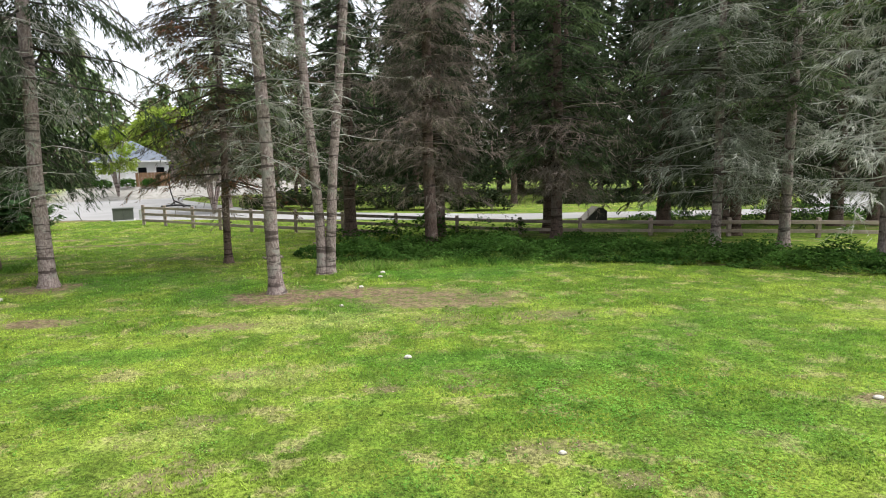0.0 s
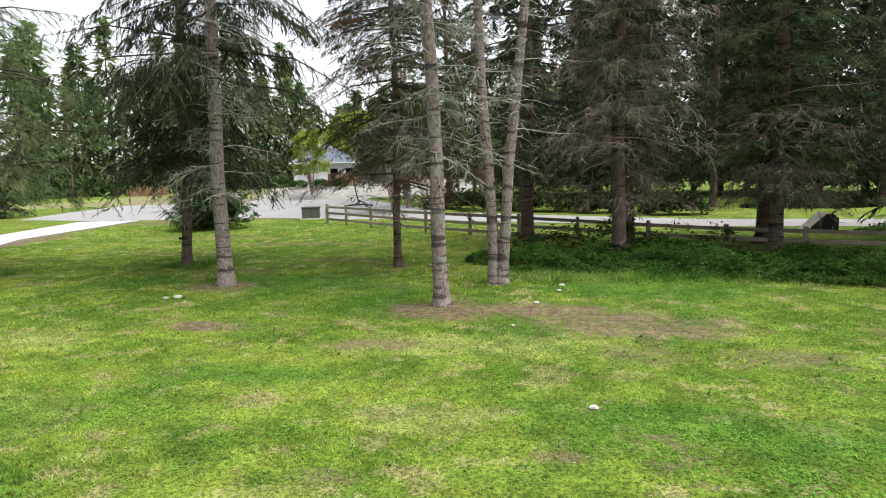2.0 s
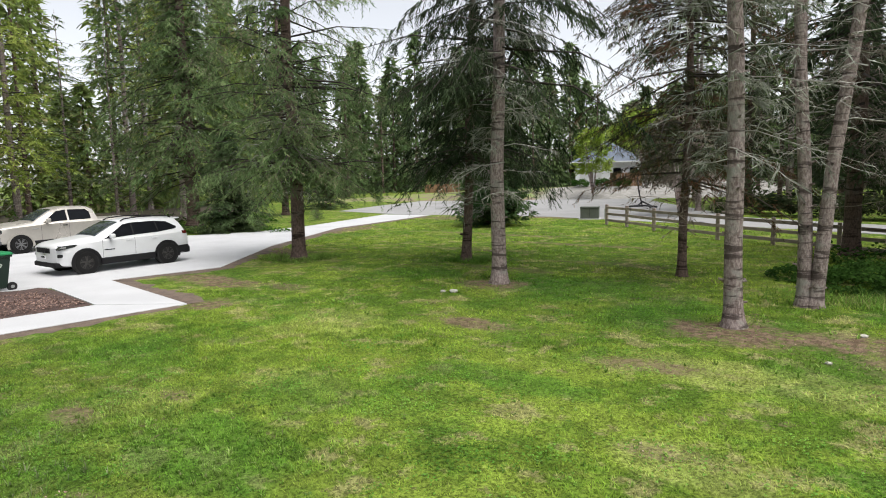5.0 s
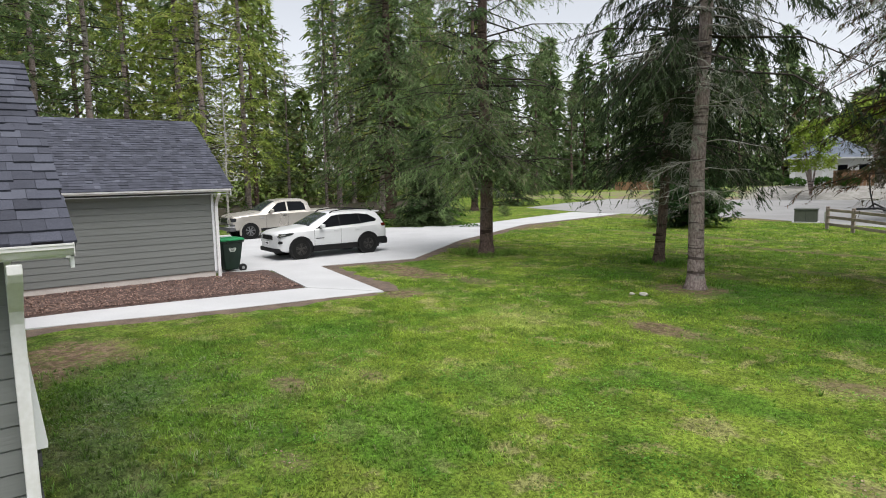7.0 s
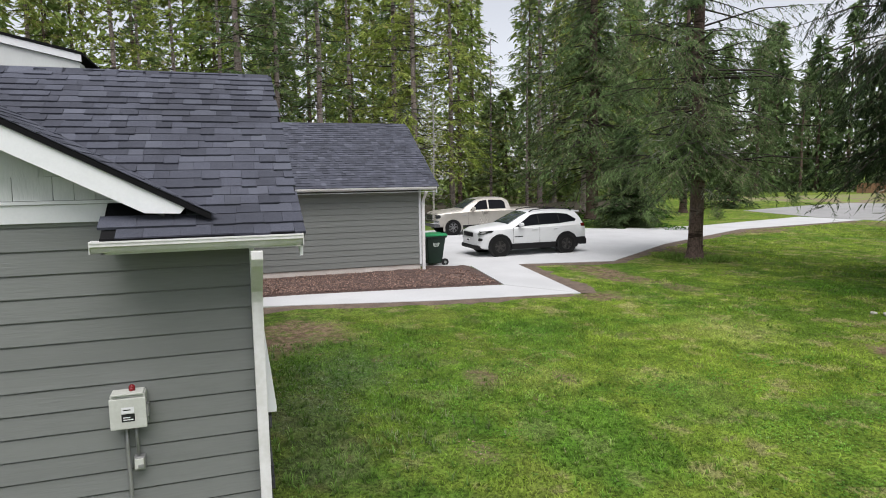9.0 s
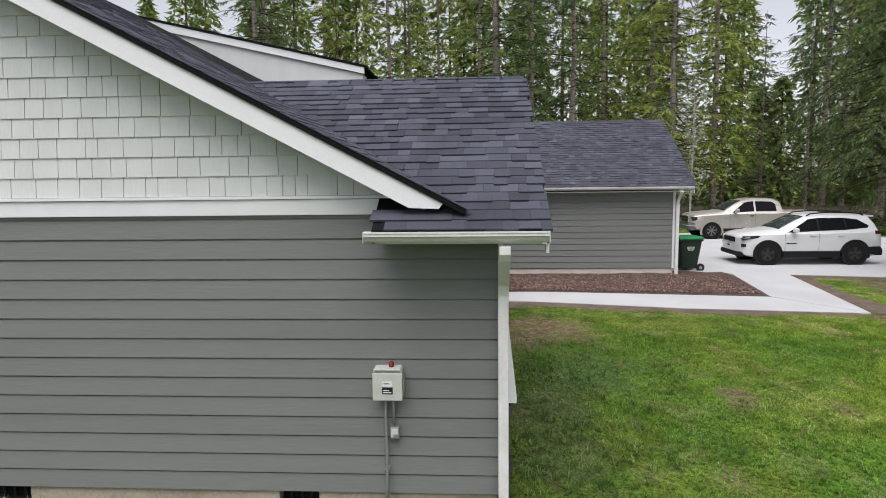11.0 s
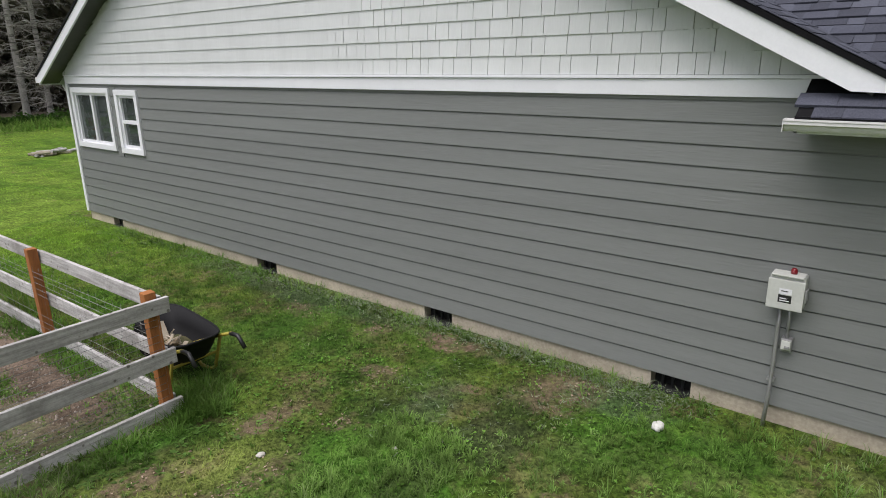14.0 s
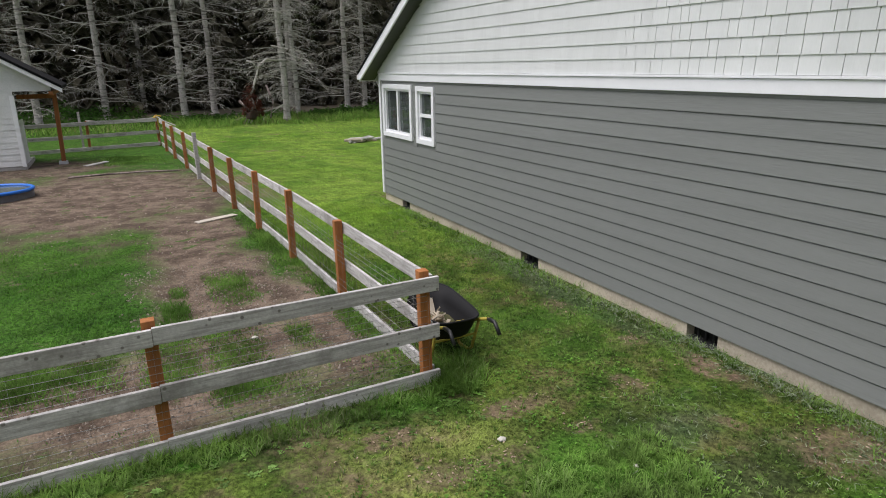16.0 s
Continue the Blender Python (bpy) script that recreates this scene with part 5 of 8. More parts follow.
# shed at the pen's far side
WHITEWALL = plain("white_shed_boards", (0.72, 0.73, 0.73), (0.62, 0.63, 0.63), 2, 30, 0.7, bump=0.1, vary=0.06)
shed = thing("shed", "small white shed with a lean-to roof on an orange post", "shed", pose(0, 0, 0))
SX, SY = 2.66, -23.95
swall = part("front_wall", boxed(SX + 0.01, SX + 3.6, SY - 0.12, SY - 0.02, 0.12, 2.42), WHITEWALL, shed)
for n in range(12):
    part("board", prism(bmesh.new(), [(0.0, 0), (0.018, 0), (0.006, 0.185), (0.0, 0.185)], "x", SX + 0.1, SX + 3.6), WHITEWALL, swall).location = (0, SY - 0.02, 0.13 + 0.187 * n)
part("side_wall", boxed(SX + 0.35, SX + 0.45, SY - 2.6, SY - 0.125, 0.12, 2.3), WHITEWALL, shed)
part("corner_board", boxed(SX - 0.02, SX + 0.1, SY - 0.12, SY + 0.012, 0.1, 2.3, 0.004), TRIM, shed)
part("lean_panel", boxed(SX + 0.02, SX + 0.05, SY - 1.6, SY - 0.6, 0.1, 1.5), TRIM, shed)
part("base", boxed(SX - 0.02, SX + 3.6, SY - 2.6, SY - 0.03, -0.1, 0.118), WOODGREY, shed)
part("gable", prism(bmesh.new(), [(1.62, 2.42), (SX + 3.6, 2.42), (SX + 3.6, 3.20), (4.2, 4.15), (1.62, 2.56)], "y", SY - 0.06, SY - 0.0), WHITEWALL, shed)
for part_name, dz, th, mat_, over in (("roof", 0.0, 0.09, ROOFDARK, 0.35), ("rake", -0.135, 0.13, TRIM, 0.33)):
    y0, y1 = (SY - 3.0, SY + over) if part_name == "roof" else (SY + over - 0.03, SY + over - 0.003)
    part(part_name, prism(bmesh.new(), [(1.29, 2.49 + dz), (4.2, 4.29 + dz), (4.2, 4.29 + dz + th), (1.29, 2.49 + dz + th)], "y", y0, y1), mat_, shed)
part("roof_far", prism(bmesh.new(), [(7.25, 2.49), (4.2, 4.29), (4.2, 4.38), (7.25, 2.58)], "y", SY - 3.0, SY + 0.35), ROOFDARK, shed)
part("beam", boxed(1.55, SX, SY - 0.95, SY - 0.83, 2.16, 2.3), WOODPOST, shed)
part("beam", boxed(1.56, 1.68, SY - 2.6, SY + 0.2, 2.301, 2.4), WOODPOST, shed)
bm = boxed(-0.065, 0.065, -0.065, 0.065, 0.05, 2.3, 0.006, pose(1.67, -24.87, 0, 0, -1.5, 0))
part("post", bm, WOODPOST, shed, "orange-stained post")
part("footing", boxed(1.55, 1.82, -25.0, -24.74, -0.05, 0.1, 0.02), CONCRETE, shed)

# paddling pool
POOLBLUE = plain("bright_blue_plastic", (0.015, 0.16, 0.62), (0.012, 0.13, 0.5), 3, 40, 0.4, bump=0.03)
pool = thing("paddling_pool", "blue-rimmed plastic tub on the pen's dirt", "tub", pose(2.95, -18.7, 0))
ob = part("wall", prism(bmesh.new(), [(0.9 * math.cos(a) * (1 + 0.04 * math.cos(6 * a)), 0.75 * math.sin(a)) for a in [2 * math.pi * i / 32 for i in range(32)]], "z", 0.0, 0.2), plain("grey_tub_side", (0.16, 0.16, 0.17)), pool)
tube("rim", [(0.93 * math.cos(a), 0.78 * math.sin(a), 0.21) for a in [2 * math.pi * i / 32 for i in range(33)]], 0.042, POOLBLUE, pool, "bright blue rim")
part("water", prism(bmesh.new(), [(0.86 * math.cos(a), 0.7 * math.sin(a)) for a in [2 * math.pi * i / 32 for i in range(32)]], "z", 0.19, 0.203), plain("dark_tub_water", (0.05, 0.07, 0.055), (0.03, 0.045, 0.03), 3, 30, 0.12, bump=0), pool, "dark water")
tagged(part("plank", boxed(-0.45, 0.45, -0.09, 0.09, 0.0, 0.025, 0.004, pose(-1.62, -13.55, 0.005, 0, 0, 25)), plain("bleached_plank_wood", (0.5, 0.45, 0.38))), "bleached loose board lying on the dirt", "board")
tagged(part("plank", boxed(-0.4, 0.4, -0.1, 0.1, 0.0, 0.03, 0.004, pose(0.7, -24.0, 0.01, 0, 3, 35)), WOODGREY), "weathered plank lying near the shed", "board")
tagged(tube("stick", [(-1.6, -20.9, 0.03), (-0.6, -21.1, 0.05), (0.6, -21.3, 0.03), (1.4, -21.2, 0.03)], 0.025, BARK_GREY), "thin fallen branch lying on the dirt", "branch")

# logs and boards on the far lawn
logs = thing("log_pile", "low pile of pale weathered boards on the grass", "wood pile", pose(-9.1, -25.2, 0, 0, 0, 10))
PALELOG = plain("pale_split_log", (0.42, 0.37, 0.29), (0.28, 0.24, 0.18), 4, 40, 0.9)
for k in range(16):
    half = random.uniform(0.18, 0.5)
    m = pose(random.uniform(-0.75, 0.75), random.uniform(-0.25, 0.3), 0.05 + 0.08 * (k // 8), random.uniform(-20, 20), random.uniform(-8, 8), random.uniform(-45, 45))
    part("log", cylinder(bmesh.new(), 0.055, 0.05, m @ Vector((-half, 0, 0)), m @ Vector((half, 0, 0)), 7), WOODGREY if k % 3 else PALELOG, logs)

# uprooted stump
root = thing("uprooted_stump", "uprooted dark tree stump with pale broken limbs and reddish leaves", "stump", pose(-7.0, -36.8, 0))
RUST = leaf_material("rust_red_leaves", (0.110, 0.040, 0.030), (0.165, 0.075, 0.055))
tube("limb", [(0.2, 0, 0.0), (-0.1, 0, 0.9), (0.05, 0, 1.6), (-0.35, 0, 2.6), (-0.5, 0, 3.1), (-1.0, 0, 3.5), (-1.5, 0, 3.4)], 0.06, BARK_PALE, root, "pale broken limb")
tube("limb", [(-0.45, 0, 2.95), (-0.2, 0.1, 3.3), (0.15, 0.1, 3.4)], 0.05, BARK_PALE, root)
tube("limb", [(0.35, 0.1, 0.1), (-0.1, 0.1, 1.2), (0.2, 0.1, 0.6)], 0.05, BARK_PALE, root)
tube("limb", [(-0.9, 0.1, 0.3), (-1.1, 0.2, 1.2), (-0.8, 0.1, 2.1)], 0.05, BARK_GREY, root)
tube("limb", [(0.6, 0.0, 0.0), (0.2, 0.0, 0.7), (0.7, 0.0, 1.3)], 0.07, BARK_GREY, root)
bm = bmesh.new()
bmesh.ops.create_icosphere(bm, subdivisions=3, radius=0.33)
for v in bm.verts:
    v.co = Vector((v.co.x * 0.9, v.co.y * 0.8, v.co.z * 0.9 + 0.55)) + v.normal * 0.28 * noise.noise(v.co * 2.3)
part("root_ball", bm, plain("dark_soil_root", (0.03, 0.022, 0.018), (0.08, 0.045, 0.03), 4, 20, 0.95, bump=0.8), root)

# wheelbarrow
BARROW = plain("black_poly_tray", (0.007, 0.007, 0.008), (0.011, 0.011, 0.012), 4, 40, 0.7, bump=0.08, spec=0.25)
OLIVE = plain("yellow_painted_tube", (0.40, 0.33, 0.04), (0.27, 0.22, 0.03), 4, 40, 0.6)
barrow = thing("wheelbarrow", "black wheelbarrow with yellow frame, holding wood scraps", "wheelbarrow", pose(-2.88, -5.79, 0, 0, 0, -91))
# tray: rounded rings from the floor up to the rim, higher at the nose
TRAY = []
for x0, x1, half0, half1, z0, z1 in ((-0.30, 0.10, 0.13, 0.11, 0.215, 0.205), (-0.36, 0.16, 0.17, 0.15, 0.225, 0.22), (-0.45, 0.33, 0.235, 0.21, 0.37, 0.41), (-0.50, 0.43, 0.275, 0.235, 0.49, 0.58), (-0.52, 0.45, 0.292, 0.25, 0.488, 0.578)):
    ring = []
    for q in range(28):
        a = 2 * math.pi * q / 28
        c, d = math.cos(a), math.sin(a)
        u = math.copysign(abs(c) ** 0.5, c) * 0.5 + 0.5
        w = math.copysign(abs(d) ** 0.5, d)
        ring.append((x0 + (x1 - x0) * u, w * (half0 + (half1 - half0) * u), z0 + (z1 - z0) * u * u * (3 - 2 * u)))
    TRAY.append(ring)
bm = bmesh.new()
loops = [[bm.verts.new(p) for p in ring] for ring in TRAY]
for lo, hi in zip(loops, loops[1:]):
    for q in range(28):
        bm.faces.new((lo[q], lo[(q + 1) % 28], hi[(q + 1) % 28], hi[q]))
bm.faces.new(loops[0])
bmesh.ops.recalc_face_normals(bm, faces=bm.faces)
bmesh.ops.solidify(bm, geom=bm.faces[:], thickness=0.010)
part("tray", bm, BARROW, barrow, "black plastic tray", smooth=True)
tube("tray_rim", TRAY[-1] + TRAY[-1][:1], 0.012, BARROW, barrow, sides=6)
for s in (1, -1):
    tube("handle", [(0.60, s * 0.07, 0.20), (0.1, s * 0.16, 0.205), (-0.45, s * 0.25, 0.44), (-0.66, s * 0.25, 0.52)], 0.017, OLIVE, barrow, "yellow tube handle")
    tube("grip", [(-0.64, s * 0.25, 0.512), (-0.76, s * 0.252, 0.52), (-0.86, s * 0.253, 0.42)], 0.021, BLACK, barrow, "black rubber grip")
    tube("leg", [(-0.44, s * 0.25, 0.42), (-0.30, s * 0.24, 0.06), (-0.24, s * 0.23, 0.018), (-0.10, s * 0.20, 0.03), (0.06, s * 0.17, 0.20)], 0.017, OLIVE, barrow, "yellow leg")
tube("brace", [(-0.375, -0.245, 0.25), (-0.375, 0.245, 0.25)], 0.015, OLIVE, barrow)
bm = bmesh.new()
cylinder(bm, 0.19, 0.19, (0.64, -0.04, 0.19), (0.64, 0.04, 0.19), 22)
w = part("wheel", bm, RUBBER, barrow)
part("hub", cylinder(bmesh.new(), 0.06, 0.06, (0.64, -0.07, 0.19), (0.64, 0.07, 0.19), 12), OLIVE, w)
SCRAP = plain("pale_wood_scrap", (0.48, 0.42, 0.33), (0.36, 0.3, 0.22))
debris = thing("wood_scraps", "pale wood scraps and grass lying in the barrow", "scraps", pose(-2.88, -5.79, 0.24, 0, 0, -91))
for k in range(13):
    m = pose(random.uniform(-0.12, 0.22), random.uniform(-0.04, 0.16), 0.05 + random.uniform(0, 0.10), random.uniform(-30, 30), random.uniform(-55, 55), random.uniform(0, 180))
    long_ = random.uniform(0.10, 0.17)
    part("scrap", boxed(-long_, long_, -0.008 - 0.012 * (k % 3), 0.008 + 0.012 * (k % 3), -0.006, 0.006, 0.0, m), SCRAP, debris)
part("block", boxed(-0.05, 0.05, -0.06, 0.06, -0.03, 0.03, 0.005, pose(-0.06, 0.05, 0.12, 20, 35, 30)), plain("fresh_cut_wood", (0.58, 0.47, 0.33), (0.48, 0.38, 0.26)), debris, "pale fresh-cut block")
bm = bmesh.new()
bmesh.ops.create_icosphere(bm, subdivisions=3, radius=0.16)
for v in bm.verts:
    v.co = Vector((v.co.x * 1.4, v.co.y, v.co.z * 0.35)) + v.normal * 0.04 * noise.noise(v.co * 14)
heap = part("soil_heap", bm, plain("olive_brown_sods", (0.10, 0.085, 0.035), (0.05, 0.055, 0.02), 12, 60, 0.95, bump=0.6), debris, "heap of sods", True)
heap.location = (0.10, -0.05, 0.02)

# white ball and pale stones on the grass
PALE = plain("pale_stone", (0.52, 0.50, 0.45), (0.38, 0.36, 0.31), 8, 50, 0.9, bump=0.3)


def stone_at(x, y, r, label, category="stone", material=None, seed=0, flat=0.6):
    bm = bmesh.new()
    bmesh.ops.create_icosphere(bm, subdivisions=3, radius=r)
    for v in bm.verts:
        v.co += v.normal * r * 0.28 * noise.noise(v.co * (2.0 / r) + Vector((seed * 3.1, 0, 0)))
        v.co = Vector((v.co.x * 1.25, v.co.y, v.co.z * flat + r * flat * 0.6))
    tagged(part("stone", bm, material or PALE, smooth=True), label, category).location = (x, y, 0.0)


stone_at(-4.77, -1.53, 0.05, "white lump lying in the tall grass", "lump", plain("dirty_white_lump", (0.62, 0.62, 0.58), (0.5, 0.5, 0.46), 20, 80, 0.9, bump=0.3), 3, 0.85)
for n, (x, y, r) in enumerate([(-0.56, 12.92, 0.055), (-0.89, 10.88, 0.04), (-0.05, 14.95, 0.06), (-0.1, 14.3, 0.05), (0.47, 6.95, 0.05), (2.02, 3.4, 0.035), (6.35, 4.4, 0.05), (-9.18, 12.8, 0.09), (-9.45, 12.72, 0.06), (-2.5, -3.9, 0.03), (-3.2, -3.1, 0.025), (0.6, -6.1, 0.04), (-1.1, -7.0, 0.035)]):
    stone_at(x, y, r, "pale stone lying in the grass", seed=n)

# ---- street side ----
ROADS = [(-13.4, 33.1, 1.0), (-11.87, 32.0, 1.0), (-9.91, 30.3, 1.0), (-8.18, 28.9, 1.0), (-6.4, 27.6, 1.0), (-4.2, 26.7, 0.95), (-2.0, 25.9, 0.87), (0.4, 25.0, 0.8), (3.0, 24.1, 0.7), (5.57, 23.3, 0.62), (7.9, 22.5, 0.6), (10.5, 21.6, 0.6), (13.2, 20.6, 0.62), (16.0, 19.4, 0.64), (18.8, 18.0, 0.66), (21.5, 16.4, 0.68)]
rail_fence = thing("rail_fence", "weathered brown three-rail fence along the road", "fence", pose(0, 0, 0))
for x, y, h in ROADS:
    part("post", boxed(x - 0.07, x + 0.07, y - 0.07, y + 0.07, -0.2, h + 0.1, 0.01), FENCEWOOD, rail_fence)
for (xa, ya, ha), (xb, yb, hb) in zip(ROADS, ROADS[1:]):
    for drop in (0.06, 0.40, 0.74):
        if min(ha, hb) - drop < 0.02:
            continue
        a, bb = Vector((xa, ya - 0.085, ha - drop)), Vector((xb, yb - 0.085, hb - drop))
        d = bb - a
        m = Matrix.Translation(a) @ d.to_track_quat("X", "Z").to_matrix().to_4x4()
        part("rail", boxed(0.005, d.length - 0.005, -0.025, 0.025, -0.065, 0.065, 0.008, m), FENCEWOOD, rail_fence)
GREENBOX = plain("green_utility_paint", (0.070, 0.080, 0.068), (0.095, 0.104, 0.09), 3, 30, 0.6)
ubox = thing("utility_box", "green metal transformer box on the verge", "utility box", pose(-15.9, 36.6, 0, 0, 0, 20))
part("case", boxed(-0.55, 0.55, -0.45, 0.45, 0.05, 0.68, 0.03), GREENBOX, ubox)
part("lid", boxed(-0.58, 0.58, -0.48, 0.48, 0.681, 0.76, 0.02), GREENBOX, ubox)
part("base", boxed(-0.65, 0.65, -0.55, 0.55, -0.05, 0.048, 0.01), CONCRETE, ubox)
part("door_seam", boxed(-0.006, 0.006, -0.455, -0.44, 0.1, 0.66), BLACK, ubox)
part("pedestal", boxed(0.85, 1.05, -0.1, 0.1, 0.0, 0.62, 0.02), plain("pale_grey_pedestal", (0.4, 0.42, 0.38)), ubox)
ramp = thing("wedge_ramp", "dark wedge-shaped ramp with a pale sloping face", "ramp", pose(10.1, 27.5, 0, 0, 0, 4))
part("side", prism(bmesh.new(), [(-0.75, 0.0), (0.5, 0.0), (0.5, 0.55), (0.3, 0.72), (0.05, 0.72)], "y", -0.4, 0.4), BLACK, ramp, "black side")
part("face", prism(bmesh.new(), [(-0.80, 0.0), (-0.755, 0.0), (0.045, 0.725), (0.04, 0.77)], "y", -0.42, 0.42), plain("pale_ramp_board", (0.42, 0.38, 0.33)), ramp, "pale sloping board")

# swing frame on the far verge
SWING = plain("black_swing_metal", (0.02, 0.02, 0.022), None, 4, 30, 0.5)
sw2 = thing("swing_stand", "black curved garden swing stand beside the road", "swing stand", pose(-16.6, 48.0, 0, 0, 0, -20))
tube("arm", [(0.0, 0, 0.1), (-0.35, 0, 1.2), (-0.5, 0, 2.2), (-0.4, 0, 2.9), (-0.1, 0, 3.2)], 0.05, SWING, sw2)
tube("base", [(-0.9, 0.5, 0.12), (0.0, 0.0, 0.5), (0.6, 0.4, 0.12), (1.0, -0.4, 0.12)], 0.07, SWING, sw2)
tube("base", [(-1.0, -0.4, 0.12), (0.4, -0.2, 0.22), (1.2, 0.2, 0.12)], 0.07, SWING, sw2)

def bank_material():
    """Pale gravel before the house, rough grass and earth on the verge beside it."""
    k = Nodes("gravel_and_verge")
    sep = k.tree.nodes.new("ShaderNodeSeparateXYZ")
    k.link(k.pos, sep.inputs[0])
    rough = k.noise(0.45, 5.0, 0.65)
    verge = k.mix(k.ramp(rough, 0.42, 0.58), (0.215, 0.175, 0.125), (0.175, 0.255, 0.045))
    gravel = k.mix(k.ramp(k.noise(1.5, 5.0, 0.7), 0.35, 0.65), (0.24, 0.23, 0.21), (0.34, 0.33, 0.31))
    side = k.math("ADD", sep.outputs[0], k.math("MULTIPLY_ADD", rough, 8.0, -4.0))
    k.bump(k.noise(20.0, 3.0), 0.3, 0.05)
    return k.done(k.mix(k.ramp(side, -33.5, -31.0), verge, gravel), 0.95, spec=0.15)


# the low bank across the road, and the neighbour's house on it
bm = bmesh.new()
bank_rows = []
for y, z in ((61.5, -0.02), (63.5, 0.35), (65.5, 0.85), (67.0, 1.12), (130.0, 1.2)):
    bank_rows.append([bm.verts.new((x, y + 0.42 * (x + 27) if y < 100 else y, z * {-56: 0.08, -48: 0.2, -40: 0.55}.get(x, 1.0) if -58 < x < -14 else -0.05)) for x in (-62, -56, -48, -40, -32, -24, -18, -12)])
for p, q in zip(bank_rows, bank_rows[1:]):
    for i in range(len(p) - 1):
        bm.faces.new((p[i], p[i + 1], q[i + 1], q[i]))
bmesh.ops.recalc_face_normals(bm, faces=bm.faces)
tagged(part("drive_bank", bm, bank_material(), smooth=True), "sloping gravel drive in front of the white house", "driveway", kind="structure")
n_house = thing("house", "white bungalow with a blue-grey hipped roof across the road", "house", pose(-31.4, 68.1, 1.15, 0, 0, 22))
SLATE = plain("blue_grey_shingle", (0.13, 0.155, 0.195), (0.10, 0.12, 0.15), 2, 30, 0.85)
part("wall", boxed(0.0, 7.3, 0.0, 7.5, 0.0, 2.8), TRIM, n_house)
bm = bmesh.new()
vs = [bm.verts.new(p) for p in ((-0.55, -0.55, 2.75), (7.85, -0.55, 2.75), (7.85, 8.05, 2.75), (-0.55, 8.05, 2.75), (3.6, 3.5, 5.05), (3.9, 4.0, 5.05))]
for q in ((3, 2, 1, 0), (0, 1, 5, 4), (1, 2, 5), (2, 3, 4, 5), (3, 0, 4)):
    bm.faces.new([vs[i] for i in q])
part("roof", bm, SLATE, n_house, "blue-grey hipped roof")
part("fascia", boxed(-0.56, 7.86, -0.58, -0.555, 2.62, 2.76), TRIM, n_house, "white fascia")
part("garage_door", boxed(0.5, 2.9, -0.06, -0.004, 0.0, 2.1), plain("white_garage_door", (0.7, 0.7, 0.7), stretch=(1, 1, 3)), n_house)
for x in (4.6, 6.4):
    w = part("window", boxed(x - 0.5, x + 0.5, -0.05, -0.004, 0.9, 2.1), TRIM, n_house)
    part("pane", boxed(x - 0.42, x + 0.42, -0.07, -0.052, 0.98, 2.02), CARGLASS, w)
CEDAR = plain("cedar_fence_boards", (0.25, 0.145, 0.082), (0.18, 0.105, 0.06), 2, 20, 0.85, vary=0.25)
cedar = thing("board_fence", "brown cedar board fence beside the white house", "fence", pose(-27.3, 68.2, 1.12, 0, 0, 21))
for k in range(11):
    part("board", boxed(k * 0.31, k * 0.31 + 0.295, -0.02, 0.02, 0.0, 1.5), CEDAR, cedar)
cedar2 = thing("board_fence", "reddish timber fence at the far end of the cul-de-sac", "fence", pose(-62.3, 79.3, 0, 0, 0, 30))
for k in range(14):
    part("board", boxed(k * 0.4, k * 0.4 + 0.385, -0.02, 0.02, 0.0, 1.25 + 0.05 * (k % 3)), CEDAR, cedar2)
nh2 = thing("house", "pale house with a garage beyond the trees across the road", "house", pose(48.0, 60.0, 0, 0, 0, -35))
part("wall", boxed(-7, 7, 0, 8, 0, 2.9), plain("pale_grey_house_wall", (0.5, 0.5, 0.5)), nh2)
part("roof", prism(bmesh.new(), [(-0.6, 2.85), (8.6, 2.85), (4.0, 5.2)], "x", -7.5, 7.5), SLATE, nh2)
for x in (-4.5, -0.5):
    part("garage_door", boxed(x - 1.4, x + 1.4, -0.06, -0.004, 0, 2.1), TRIM, nh2)
    part("door_seam", boxed(x - 1.3, x + 1.3, -0.07, -0.062, 1.0, 1.05), SLATE, nh2)

# ---- trees ----


